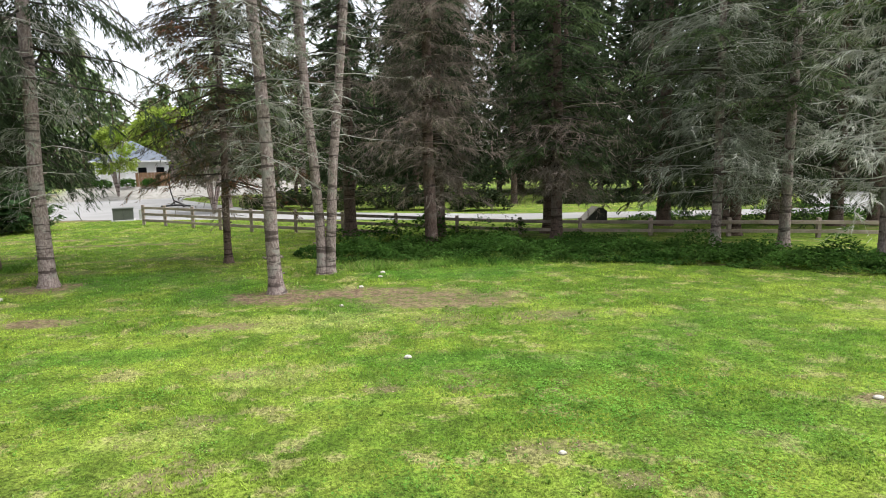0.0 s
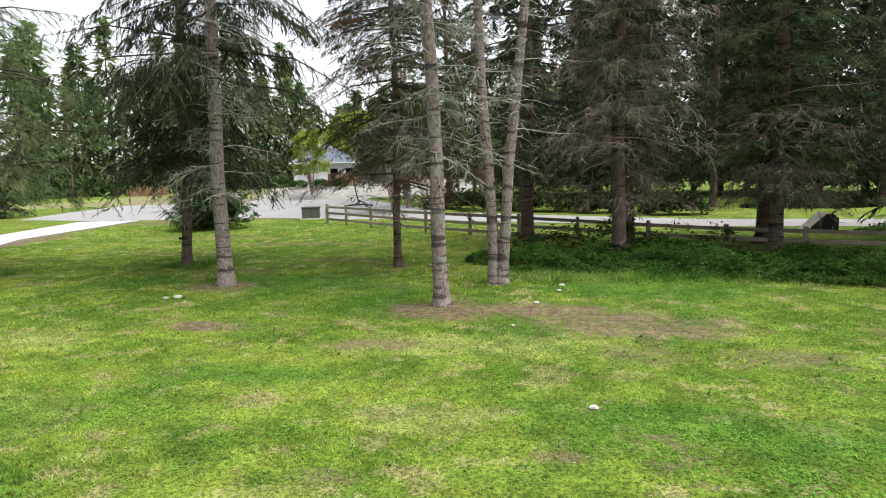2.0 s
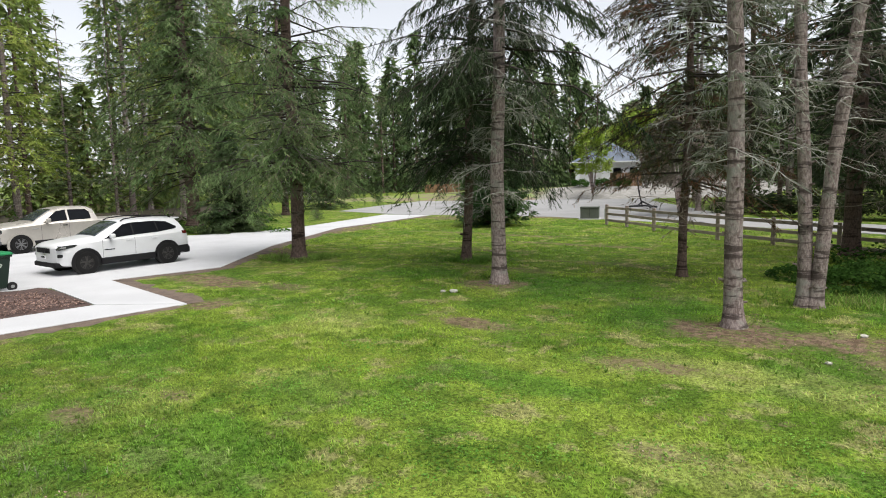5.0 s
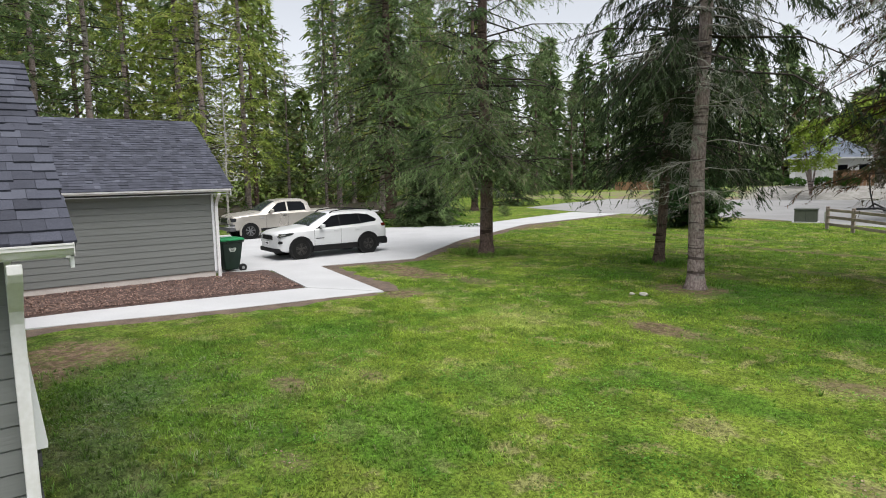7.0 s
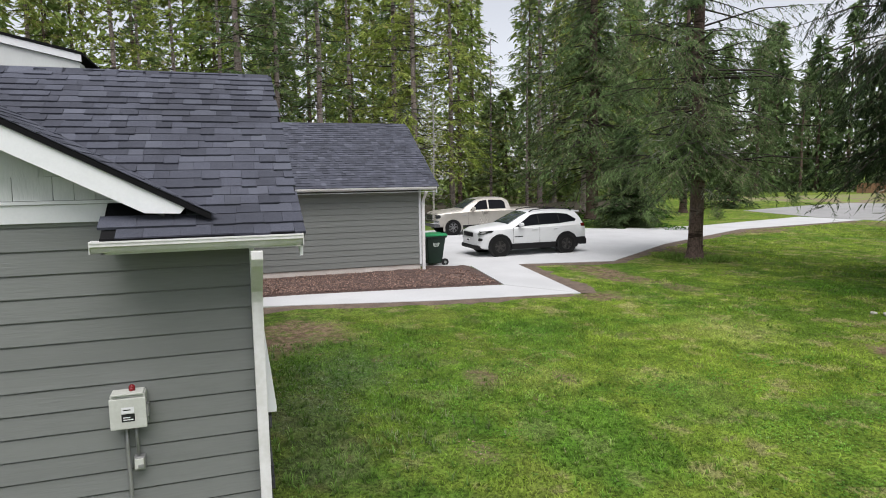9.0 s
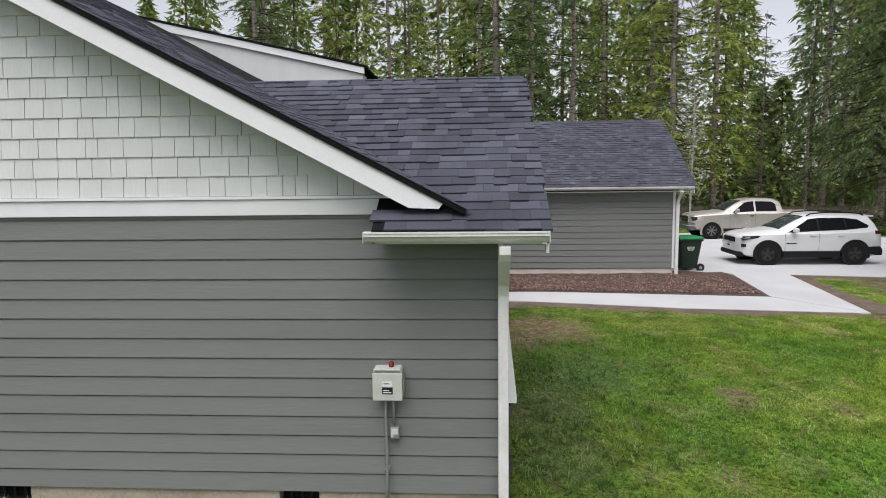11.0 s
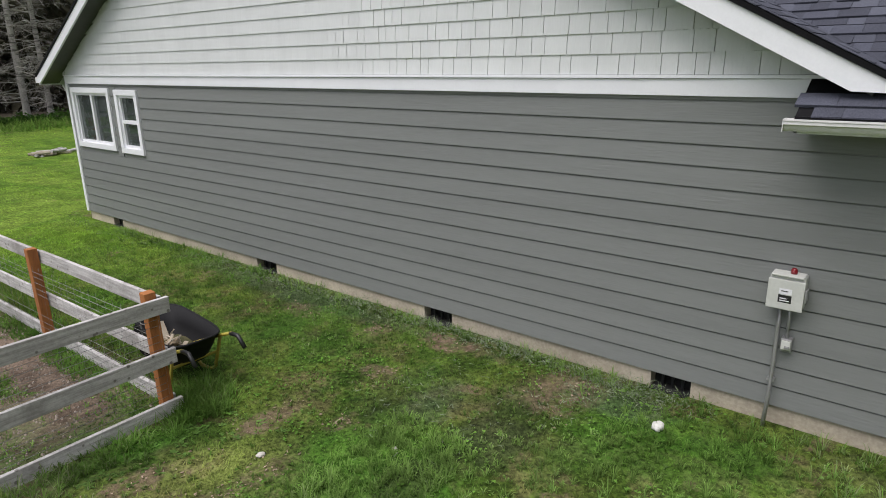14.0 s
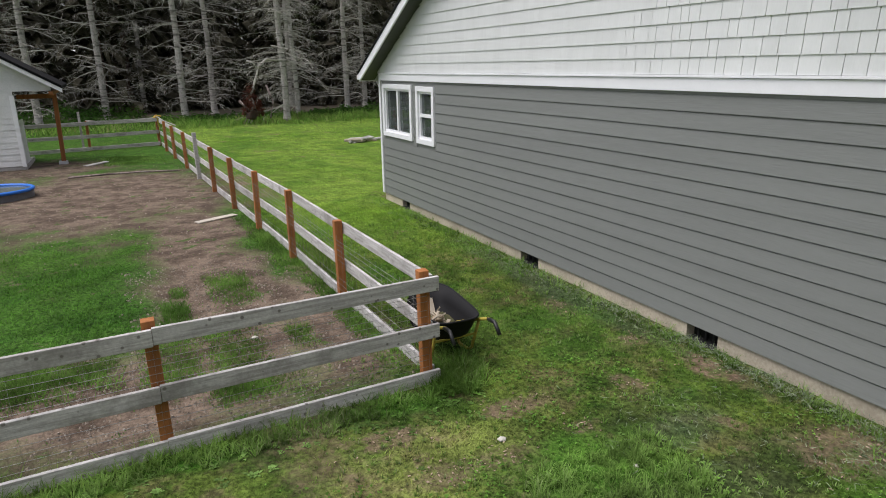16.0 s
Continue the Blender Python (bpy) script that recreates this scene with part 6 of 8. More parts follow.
class Soup:
    """Gathers triangles in numpy arrays."""

    def __init__(self):
        self.v, self.f, self.n = [], [], 0

    def add(self, verts, faces):
        self.v.append(verts)
        self.f.append(faces + self.n)
        self.n += len(verts)

    def tubes(self, pts, radii, sides=3):
        """Tapered limbs: pts (k, m, 3), radii (k, m)."""
        k, m, _ = pts.shape
        way = np.gradient(pts, axis=1)
        way /= np.linalg.norm(way, axis=2, keepdims=True) + 1e-9
        ref = np.where(np.abs(way[..., 2:3]) > 0.9, np.array([1.0, 0, 0]), np.array([0, 0, 1.0]))
        u = np.cross(way, ref)
        u /= np.linalg.norm(u, axis=2, keepdims=True) + 1e-9
        w = np.cross(way, u)
        ang = np.arange(sides) * 2 * np.pi / sides
        ring = pts[:, :, None] + radii[:, :, None, None] * (np.cos(ang)[:, None] * u[:, :, None] + np.sin(ang)[:, None] * w[:, :, None])
        idx = np.arange(k * m * sides).reshape(k, m, sides)
        a, b = idx[:, :-1], idx[:, 1:]
        a2, b2 = np.roll(a, -1, 2), np.roll(b, -1, 2)
        quads = np.stack([a, a2, b2, b], -1).reshape(-1, 4)
        self.add(ring.reshape(-1, 3), np.concatenate([quads[:, [0, 1, 2]], quads[:, [0, 2, 3]]]))

    def blades(self, base, way, side, length, width, bend=0.0):
        """Narrow needle sprays: a four-cornered leaf each."""
        mid = base + way * (length * 0.45)[:, None]
        tip = base + way * length[:, None] - np.array([0, 0, 1.0]) * (length * bend)[:, None]
        off = side * (width * 0.5)[:, None]
        n = len(base)
        v = np.stack([base, mid + off, tip, mid - off], 1).reshape(-1, 3)
        i = np.arange(n)[:, None] * 4
        self.add(v, np.concatenate([i + [0, 1, 2], i + [0, 2, 3]]))

    def sprays(self, base, way, side, length, width):
        """Small pointed sprays: one triangle each."""
        off = side * (width * 0.5)[:, None]
        v = np.stack([base - off, base + off, base + way * length[:, None]], 1).reshape(-1, 3)
        self.add(v, np.arange(len(v)).reshape(-1, 3))

    def make(self, name, material, parent, label="", smooth=False):
        if not self.v:
            return None
        v, f = np.concatenate(self.v).astype(np.float32), np.concatenate(self.f).astype(np.int32)
        me = bpy.data.meshes.new(name)
        me.vertices.add(len(v))
        me.vertices.foreach_set("co", v.ravel())
        me.loops.add(f.size)
        me.loops.foreach_set("vertex_index", f.ravel())
        me.polygons.add(len(f))
        me.polygons.foreach_set("loop_start", np.arange(0, f.size, 3, dtype=np.int32))
        me.polygons.foreach_set("use_smooth", np.full(len(f), smooth))
        me.update(calc_edges=True)
        me.materials.append(material)
        ob = new(name, me)
        if parent:
            ob.parent = parent
        if label:
            ob["label"] = label
        return ob


def unit(v):
    return v / (np.linalg.norm(v, axis=-1, keepdims=True) + 1e-9)


def conifer(label, at, height=22.0, radius=0.2, lean=(0, 0), bark=BARK_GREY, dead=(1.0, 6.0, 26, 2.2), green=(5.0, 70, 3.2), needles=NEEDLE_MID, twig=TWIG_GREY,
            droop=0.5, thick=1.0, seed=1, name="fir_tree", upturn=0.0, spray=0.24, dense=1.0, fine=1.0, wide=1.0, deadneedle=None, deadfill=0.0, group="", top_z=11.0, bias=1.0, hang=0.0):
    """A conifer. dead: lowest and highest height, number and length of its bare limbs; green: lowest height, number and length of its leafy boughs."""
    rng = np.random.default_rng(seed)
    tree = thing(name, label, "tree", pose(*at), group)
    # trunk with a flared foot
    hs = np.array([-0.15, 0.0, 0.12, 0.35, 0.8, 1.6, 3, 5, 8, 12, 16, height])
    hs = hs[hs <= height]
    def axis(z):
        z = np.asarray(z, float)
        wob = 0.05 * np.sin(z * 0.7 + seed) * np.clip(z / 3, 0, 1)
        return np.stack([lean[0] * z + wob, lean[1] * z + 0.6 * wob, z], -1)
    rad = radius * np.clip(1 - hs / height, 0.02, 1) ** 0.8 * (1 + 0.55 * np.exp(-np.clip(hs, 0, 9) / 0.18))
    s = Soup()
    s.tubes(axis(hs)[None], rad[None], 14)
    # knots where whorls sat
    kz = np.round(rng.uniform(0.3, min(9.0, height * 0.8), 40) / 0.42) * 0.42 + rng.normal(0, 0.03, 40)
    ka = rng.uniform(0, 6.283, 40)
    kd = np.stack([np.cos(ka), np.sin(ka), 0.25 * np.ones(40)], -1)
    kr = radius * np.clip(1 - kz / height, 0.02, 1) ** 0.8
    ends = axis(kz) + kd * (kr + rng.uniform(0.03, 0.1, 40))[:, None]
    s.tubes(np.stack([axis(kz), ends], 1), np.stack([np.full(40, 0.034), np.full(40, 0.02)], 1), 5)
    s.make("trunk", bark, tree, smooth=True)
    limbs, boughs, fol, dfol = Soup(), Soup(), Soup(), Soup()
    # bare limbs
    lo, hi, count, length = dead
    if count:
        z = np.sort(rng.uniform(lo, hi, count))
        a = rng.uniform(0, 6.283, count)
        L = length * rng.uniform(0.25, 1.0, count)
        t = np.linspace(0, 1, 6)
        pitch = rng.uniform(-0.25, 0.3, count)
        out = np.stack([np.cos(a), np.sin(a)], -1)
        r = L[:, None] * t
        sag = -0.10 * L[:, None] * (t ** 2) * rng.uniform(0.2, 3.0, count)[:, None] + pitch[:, None] * r + 0.05 * np.sin(7 * t + a[:, None])
        side = np.stack([-out[:, 1], out[:, 0]], -1)
        curve = 0.16 * L[:, None] * np.sin(t * 3.2 + a[:, None] * 3) + 0.04 * L[:, None] * np.sin(t * 11 + a[:, None] * 7)
        base = axis(z)
        pts = np.concatenate([base[:, None, :2] + out[:, None] * r[..., None] + side[:, None] * curve[..., None], (base[:, None, 2] + sag)[..., None]], -1)
        limbs.tubes(pts, (0.006 + 0.005 * L)[:, None] * (1.08 - t) * thick, 3)
        # side twigs of the bare limbs
        for q in range(int(9 * dense)):
            u = rng.uniform(0.25, 0.98, count)
            i = np.minimum((u * 5).astype(int), 4)
            f = (u * 5 - i)[:, None]
            p = pts[np.arange(count), i] * (1 - f) + pts[np.arange(count), i + 1] * f
            sg = rng.choice([-1, 1], count)[:, None]
            d = unit(np.concatenate([out * rng.uniform(0.3, 1, (count, 1)) + side * sg * rng.uniform(0.4, 1, (count, 1)), rng.uniform(-0.7, 0.25, (count, 1))], -1))
            l = L * rng.uniform(0.10, 0.34, count)
            e = p + d * l[:, None]
            e2 = e + unit(d + np.array([0, 0, -0.5])) * (l * 0.6)[:, None]
            sd = unit(np.cross(d, rng.normal(0, 1, (count, 3))))
            limbs.sprays(p, d, sd, l, 0 * l + 0.013 * thick)
            limbs.sprays(e - d * (l * 0.3)[:, None], unit(d + np.array([0, 0, -0.6])), sd, l * 0.8, 0 * l + 0.009 * thick)
            limbs.sprays(p + d * (l * 0.4)[:, None], unit(d + rng.normal(0, 0.6, (count, 3))), sd, l * 0.6, 0 * l + 0.008 * thick)
            if deadfill:
                for w in range(int(7 * deadfill) + 1):
                    g = rng.uniform(0, 1, count)[:, None]
                    b0 = p * (1 - g) + e2 * g
                    dd = unit(d + rng.normal(0, 0.6, (count, 3)) + np.array([0, 0, -0.7]))
                    dfol.sprays(b0, dd, unit(np.cross(dd, rng.normal(0, 1, (count, 3)))), rng.uniform(0.12, 0.42, count), rng.uniform(0.012, 0.03, count))
    # leafy boughs
    lo, count, length = green
    if count:
        zz = rng.uniform(0, 1, count) ** bias
        z = lo + (min(height, top_z) - lo) * zz
        z = np.concatenate([z, rng.uniform(min(height - 1, top_z), height * 0.99, count // 3)]) if height > top_z else z
        n = len(z)
        a = rng.uniform(0, 6.283, n)
        full = np.clip(1.15 - 0.95 * (z - lo) / max(height - lo, 1), 0.06, 1)
        L = length * full * rng.uniform(0.35, 1.12, n)
        t = np.linspace(0, 1, 7)
        out = np.stack([np.cos(a), np.sin(a)], -1)
        side = np.stack([-out[:, 1], out[:, 0]], -1)
        r = L[:, None] * t
        up = rng.uniform(-0.15, 0.25, n)
        zc = up[:, None] * r - droop * L[:, None] * 0.5 * t ** 2 + upturn * L[:, None] * t ** 4 + 0.04 * np.sin(5 * t + a[:, None])
        base = axis(z)
        cur = 0.08 * L[:, None] * np.sin(2 * t + 5 * a[:, None])
        pts = np.concatenate([base[:, None, :2] + out[:, None] * r[..., None] + side[:, None] * cur[..., None], (base[:, None, 2] + zc)[..., None]], -1)
        boughs.tubes(pts[:, ::3], ((0.009 + 0.008 * L)[:, None] * (1.08 - t))[:, ::3], 3)
        low = (z < top_z)
        sway = rng.uniform(0.0, 1.4, n)
        for group_mask, twigs, sprays, grow in ((low, int(16 * dense), int(9 * fine), 1.0), (~low, int(6 * dense), 5, 2.4)):
            ids = np.where(group_mask)[0]
            if not len(ids):
                continue
            rep = np.repeat(ids, twigs)
            m = len(rep)
            u = rng.uniform(0.10, 1.0, m) ** 0.75
            i = np.minimum((u * 6).astype(int), 5)
            f = (u * 6 - i)[:, None]
            p = pts[rep, i] * (1 - f) + pts[rep, i + 1] * f
            sg = rng.choice([-1.0, 1.0], m)[:, None]
            tw = unit(np.concatenate([out[rep] * rng.uniform(0.2, 0.9, (m, 1)) + side[rep] * sg * rng.uniform(0.35, 1, (m, 1)), rng.uniform(-0.45, 0.2, (m, 1)) - 0.3 * droop - hang * (sway[rep] * rng.uniform(0.4, 1.3, m))[:, None]], -1))
            tl = np.clip(0.30 * L[rep] * (1.15 - 0.75 * u), 0.15, 1.1) * rng.uniform(0.6, 1.3, m)
            flat = unit(np.cross(tw, np.array([0, 0, 1.0]) + rng.normal(0, 0.25, (m, 3))))
            fol.sprays(p, tw, flat, tl * 1.02, np.full(m, 0.022) * grow)
            for w in range(sprays):
                g = (w + rng.uniform(0, 1, m)) / sprays
                sink = np.array([0, 0, -1.0]) * (tl * 0.25 * g ** 2)[:, None]
                b0 = p + tw * (tl * g)[:, None] + sink
                sgn = rng.choice([-1.0, 1.0], m)[:, None]
                dd = unit(tw * rng.uniform(0.3, 0.9, (m, 1)) + flat * sgn * rng.uniform(0.3, 1.0, (m, 1)) + rng.normal(0, 0.13, (m, 3)) + np.array([0, 0, -0.18 - 0.40 * droop]))
                nl = spray * grow * rng.uniform(0.45, 1.0, m)
                fol.sprays(b0, dd, unit(np.cross(dd, rng.normal(0, 0.6, (m, 3)) + np.array([0, 0, 1.0]))), nl, nl * rng.uniform(0.16, 0.30, m) * wide)
    if boughs.v:
        tagged(boughs.make("boughwork", BOUGH, tree), kind="stuff")
    tagged(limbs.make("branchwork", twig, tree), kind="stuff")
    if fol.v:
        tagged(fol.make("crown", needles, tree), kind="stuff")
    if deadfill:
        tagged(dfol.make("twig_mass", deadneedle or TWIG_BROWN, tree), kind="stuff")
    return tree


# single trees of the front garden
conifer("tall fir with grey scarred trunk and bare lichened lower limbs", (-8.9, 14.55, 0), 24, 0.20, (-0.0115, 0.032), BARK_GREY, (2.3, 8.0, 54, 2.0), (4.9, 60, 3.7), NEEDLE_DARK, droop=0.9, bias=1.2, seed=3, wide=0.85, fine=2.2, dense=1.6, hang=0.9, spray=0.18, deadfill=0.35, deadneedle=NEEDLE_LICHEN)
conifer("leaning grey fir trunk with dead lower limbs", (-2.58, 12.6, 0), 24, 0.165, (-0.027, -0.005), BARK_GREY, (3.0, 9.0, 64, 2.0), (8.0, 22, 2.6), NEEDLE_DARK, seed=5, deadfill=0.5, deadneedle=NEEDLE_LICHEN)
conifer("fir stem of a forked pair with bare limbs", (-1.74, 15.2, 0), 24, 0.145, (-0.042, 0.0), BARK_GREY, (3.0, 9.0, 36, 1.7), (8.5, 14, 2.4), NEEDLE_DARK, seed=7, group="forked pair")
conifer("fir stem of a forked pair leaning outward", (-1.56, 15.2, 0), 24, 0.145, (0.090, 0.015), BARK_GREY, (3.0, 9.0, 36, 2.2), (8.5, 14, 2.4), NEEDLE_DARK, seed=9, group="forked pair")
conifer("thin dark fir with sparse brownish boughs", (-5.03, 17.85, 0), 19, 0.12, (0.011, 0.003), BARK_RED, (1.8, 5.0, 34, 1.7), (2.6, 150, 3.1), NEEDLE_OLIVE, TWIG_BROWN, seed=11, droop=0.7, fine=2.0, dense=1.3, wide=0.7, spray=0.16, deadfill=0.6, deadneedle=NEEDLE_BROWN)
conifer("dark fir with drooping boughs over the lawn", (-12.15, 17.7, 0), 22, 0.16, (0.04, 0.02), BARK_RED, (1.9, 4.0, 26, 1.8), (3.4, 120, 3.9), NEEDLE_DARK, droop=0.6, bias=1.5, seed=13, fine=2.0, wide=0.9, dense=1.4, hang=0.8, spray=0.18)
conifer("spruce with dense grey-brown dead twigs", (1.64, 19.8, 0), 20, 0.23, (-0.005, 0), BARK_RED, (2.0, 9.0, 150, 3.0), (7.0, 40, 3.0), NEEDLE_DARK, TWIG_BROWN, seed=15, deadfill=2.2, deadneedle=NEEDLE_BROWN)
conifer("dark fir at the fence with grey lower twigs", (6.6, 21.2, 0), 20, 0.22, (0.0, 0), BARK_RED, (1.8, 5.0, 80, 2.8), (3.0, 120, 3.4), NEEDLE_FIR, TWIG_BROWN, seed=17, fine=1.8, wide=0.8, spray=0.2, deadfill=1.2, deadneedle=NEEDLE_BROWN)
conifer("grey fir trunk with lichened bare limbs", (11.2, 17.8, 0), 20, 0.17, (0.0, 0), BARK_GREY, (1.8, 8.0, 130, 2.8), (5.0, 70, 3.4), NEEDLE_FIR, TWIG_PALE, seed=19, fine=1.6, wide=0.8, spray=0.2, deadfill=1.8, deadneedle=NEEDLE_LICHEN)
conifer("grey fir trunk beside the rail fence", (13.5, 17.6, 0), 20, 0.18, (0.02, 0), BARK_GREY, (1.8, 8.0, 80, 2.6), (4.5, 70, 3.4), NEEDLE_FIR, TWIG_GREY, seed=21, fine=1.6, wide=0.8, spray=0.2, deadfill=0.6, deadneedle=NEEDLE_LICHEN)
conifer("fir with pale lichen-covered twigs", (14.3, 14.1, 0), 18, 0.17, (-0.01, 0), BARK_GREY, (1.7, 9.0, 130, 2.5), (6.5, 40, 2.6), NEEDLE_MID, TWIG_PALE, seed=23, deadfill=1.0, deadneedle=TWIG_PALE, thick=1.3)
conifer("broad green fir beside the concrete drive", (-18.0, 15.4, 0), 24, 0.25, (-0.06, 0.045), BARK_RED, (2.4, 6.0, 24, 2.5), (3.2, 150, 4.4), NEEDLE_MID, droop=0.45, bias=1.5, seed=25, fine=2.0, wide=0.9, dense=1.3, hang=0.5, spray=0.18, deadfill=0.4, deadneedle=NEEDLE_LICHEN)
conifer("large fir with reddish trunk beyond the drive", (-37.6, 23.5, 0), 26, 0.42, (0, 0), BARK_RED, (2.0, 5.0, 20, 2.5), (2.9, 220, 5.5), NEEDLE_MID, droop=0.9, seed=27, spray=0.36, top_z=16, wide=1.0, fine=1.3)

conifer("thin bare grey sapling behind the garage", (-36.4, 11.8, 0), 10, 0.07, (0.01, 0), BARK_PALE, (0.8, 9.0, 70, 1.0), (9.0, 0, 1.0), NEEDLE_MID, TWIG_GREY, seed=29, name="bare_sapling", thick=1.5)

# stands of trees round the plot
KINDS = [
    conifer("dense dark fir in the wood", (15.0, 24.5, 0), 24, 0.3, (0, 0), BARK_RED, (1.5, 4.0, 14, 2.4), (1.6, 120, 4.4), NEEDLE_DARK, TWIG_BROWN, droop=0.8, seed=31, spray=0.28, top_z=13, dense=0.7, fine=1.6, wide=0.9, hang=0.5, group="northern firs"),
    conifer("dark fir with grey dead skirts", (2.2, 23.6, 0), 22, 0.25, (0, 0), BARK_RED, (1.2, 7.0, 50, 2.8), (2.6, 110, 3.6), NEEDLE_DARK, TWIG_BROWN, droop=0.6, seed=33, spray=0.34, top_z=13, dense=0.66, fine=1.3, wide=0.95, deadfill=0.8, deadneedle=NEEDLE_BROWN, group="northern firs"),
    conifer("bright green hemlock at the wood's edge", (-46.0, 12.0, 0), 26, 0.24, (0, 0), BARK_GREY, (1.5, 8.0, 30, 2.6), (3.0, 130, 4.6), NEEDLE_LIGHT, TWIG_GREY, droop=0.35, seed=35, spray=0.34, top_z=19, dense=0.66, fine=1.5, wide=0.95, group="western wood"),
    conifer("mid-green fir at the wood's edge", (-50.0, 4.0, 0), 27, 0.26, (0, 0), BARK_GREY, (1.5, 9.0, 30, 2.6), (4.0, 120, 4.6), NEEDLE_MID, TWIG_GREY, droop=0.35, seed=37, spray=0.34, top_z=19, dense=0.66, fine=1.5, wide=0.95, group="western wood"),
    conifer("bare grey conifer with dead lower limbs", (-4.0, -42.6, 0), 24, 0.21, (0.0, 0), BARK_PALE, (1.0, 14.0, 110, 3.4), (14.0, 30, 3.0), NEEDLE_DARK, TWIG_GREY, seed=39, thick=1.6, fine=0.6, deadfill=0.2, deadneedle=TWIG_GREY, group="southern wood", name="bare_conifer"),
    conifer("bare grey conifer with tangled dead limbs", (-9.2, -38.2, 0), 23, 0.19, (0.015, 0), BARK_PALE, (0.8, 13.0, 110, 3.0), (14.0, 30, 3.0), NEEDLE_DARK, TWIG_GREY, seed=41, thick=1.6, fine=0.6, deadfill=0.2, deadneedle=TWIG_GREY, group="southern wood", name="bare_conifer"),
    conifer("slender fir far beyond the road", (-10.0, 66.0, 0), 20, 0.22, (0, 0), BARK_RED, (1.0, 4.0, 4, 2.0), (1.2, 60, 4.2), NEEDLE_MID, TWIG_BROWN, droop=0.5, seed=43, spray=0.6, top_z=20, dense=0.4, fine=0.8, wide=1.3, group="distant firs"),
]


def stand(kind, spots, seed, low=0.85, high=1.15):
    rng = random.Random(seed)
    for x, y in spots:
        s = rng.uniform(low, high)
        ob = copy_thing(KINDS[kind], pose(x, y, 0, 0, 0, rng.uniform(0, 360)))
        ob.scale = (s, s, s * rng.uniform(0.95, 1.1))


stand(0, [(19.3, 23.0), (17.2, 24.2), (12.6, 25.2), (27, 23), (22, 50), (6, 52), (14, 47), (30, 52), (-3, 50), (-40, 33.0)], 1)
stand(1, [(6.9, 23.6), (13.6, 20.9), (-1.55, 24.6), (20.9, 22.8), (2, 44), (-10, 52), (18, 56), (27, 44), (9, 42.5)], 2)
stand(2, [(-43.5, 15.5), (-53, 10), (-48, -3), (-50, -12), (-60, 0), (-46, 28), (-62, 34), (-43, -6), (-41, 12)], 3)
stand(3, [(-42, 6), (-56, -6), (-46, -16), (-57, 15), (-64, 19), (-56, 34), (-68, 46), (-75, 60), (-60, -20), (-40, 1), (-52, 27)], 4)
stand(6, [(-30, 110), (-44, 104), (-52, 96), (-20, 118), (-8, 104), (-36, 118), (-60, 90), (-14, 96), (-26, 104), (-70, 78), (-2, 90), (8, 80), (-6, 76), (-14, 78), (-66, 66), (-80, 70)], 6, 0.8, 1.15)
stand(3, [(-12, 46), (-7, 50), (-16, 60)], 9, 0.6, 0.9)
stand(3, [(-51.5, 22.0), (-47.5, 23.5)], 10, 0.5, 0.6)
stand(4, [(0.3, -45.3), (-15.1, -44.5), (3.6, -41.0), (-20.5, -42.5), (-6.4, -47.5), (-13, -52), (8.5, -44)], 7, 0.95, 1.05)
stand(5, [(-10.7, -41.4), (-17.2, -46.5), (-25, -46), (-2.2, -52), (6.0, -50)], 8, 0.85, 1.0)


def far_wood(label, spots, material, seed, per=520, length=0.9, low=0.0):
    """A distant belt of conifers: many drooping sprays set in tall tapering crowns, on dark stems."""
    rng = np.random.default_rng(seed)
    s, t = Soup(), Soup()
    q = np.array(spots, float)
    n = len(q) * per
    k = np.repeat(np.arange(len(q)), per)
    h = low + (1 - low) * rng.uniform(0, 1, n) ** 1.15
    r = q[k, 3] * (1.03 - h) ** 0.8 * np.sqrt(rng.uniform(0.05, 1, n))
    a = rng.uniform(0, 6.283, n)
    base = np.stack([q[k, 0] + r * np.cos(a), q[k, 1] + r * np.sin(a), h * q[k, 2]], -1)
    way = unit(np.stack([np.cos(a), np.sin(a), rng.uniform(-1.0, 0.1, n)], -1) + rng.normal(0, 0.35, (n, 3)))
    l = length * rng.uniform(0.5, 1.3, n)
    s.sprays(base, way, unit(np.cross(way, rng.normal(0, 0.7, (n, 3)) + np.array([0, 0, 1.0]))), l, l * rng.uniform(0.3, 0.6, n))
    foot = np.stack([q[:, 0], q[:, 1], 0 * q[:, 0]], -1)
    t.tubes(np.stack([foot, foot + np.stack([0 * q[:, 2], 0 * q[:, 2], q[:, 2] * 0.9], -1)], 1), np.stack([np.full(len(q), 0.28), np.full(len(q), 0.05)], 1), 6)
    wood = thing("far_wood", label, "wood", pose(0, 0, 0), kind="stuff")
    tagged(s.make("crown", material, wood), kind="stuff")
    tagged(t.make("stem", BARK_RED, wood), kind="stuff")


def belt(x0, y0, x1, y1, rows, gap, count, height, half, seed):
    rng = random.Random(seed)
    dx, dy = x1 - x0, y1 - y0
    d = math.hypot(dx, dy)
    nx_, ny_ = -dy / d, dx / d
    return [(x0 + dx * f + nx_ * gap * r + rng.uniform(-2, 2), y0 + dy * f + ny_ * gap * r + rng.uniform(-2, 2), height * rng.uniform(0.8, 1.15), half * rng.uniform(0.8, 1.2)) for r in range(rows) for f in [(i + rng.uniform(-0.3, 0.3)) / count for i in range(count + 1)]]


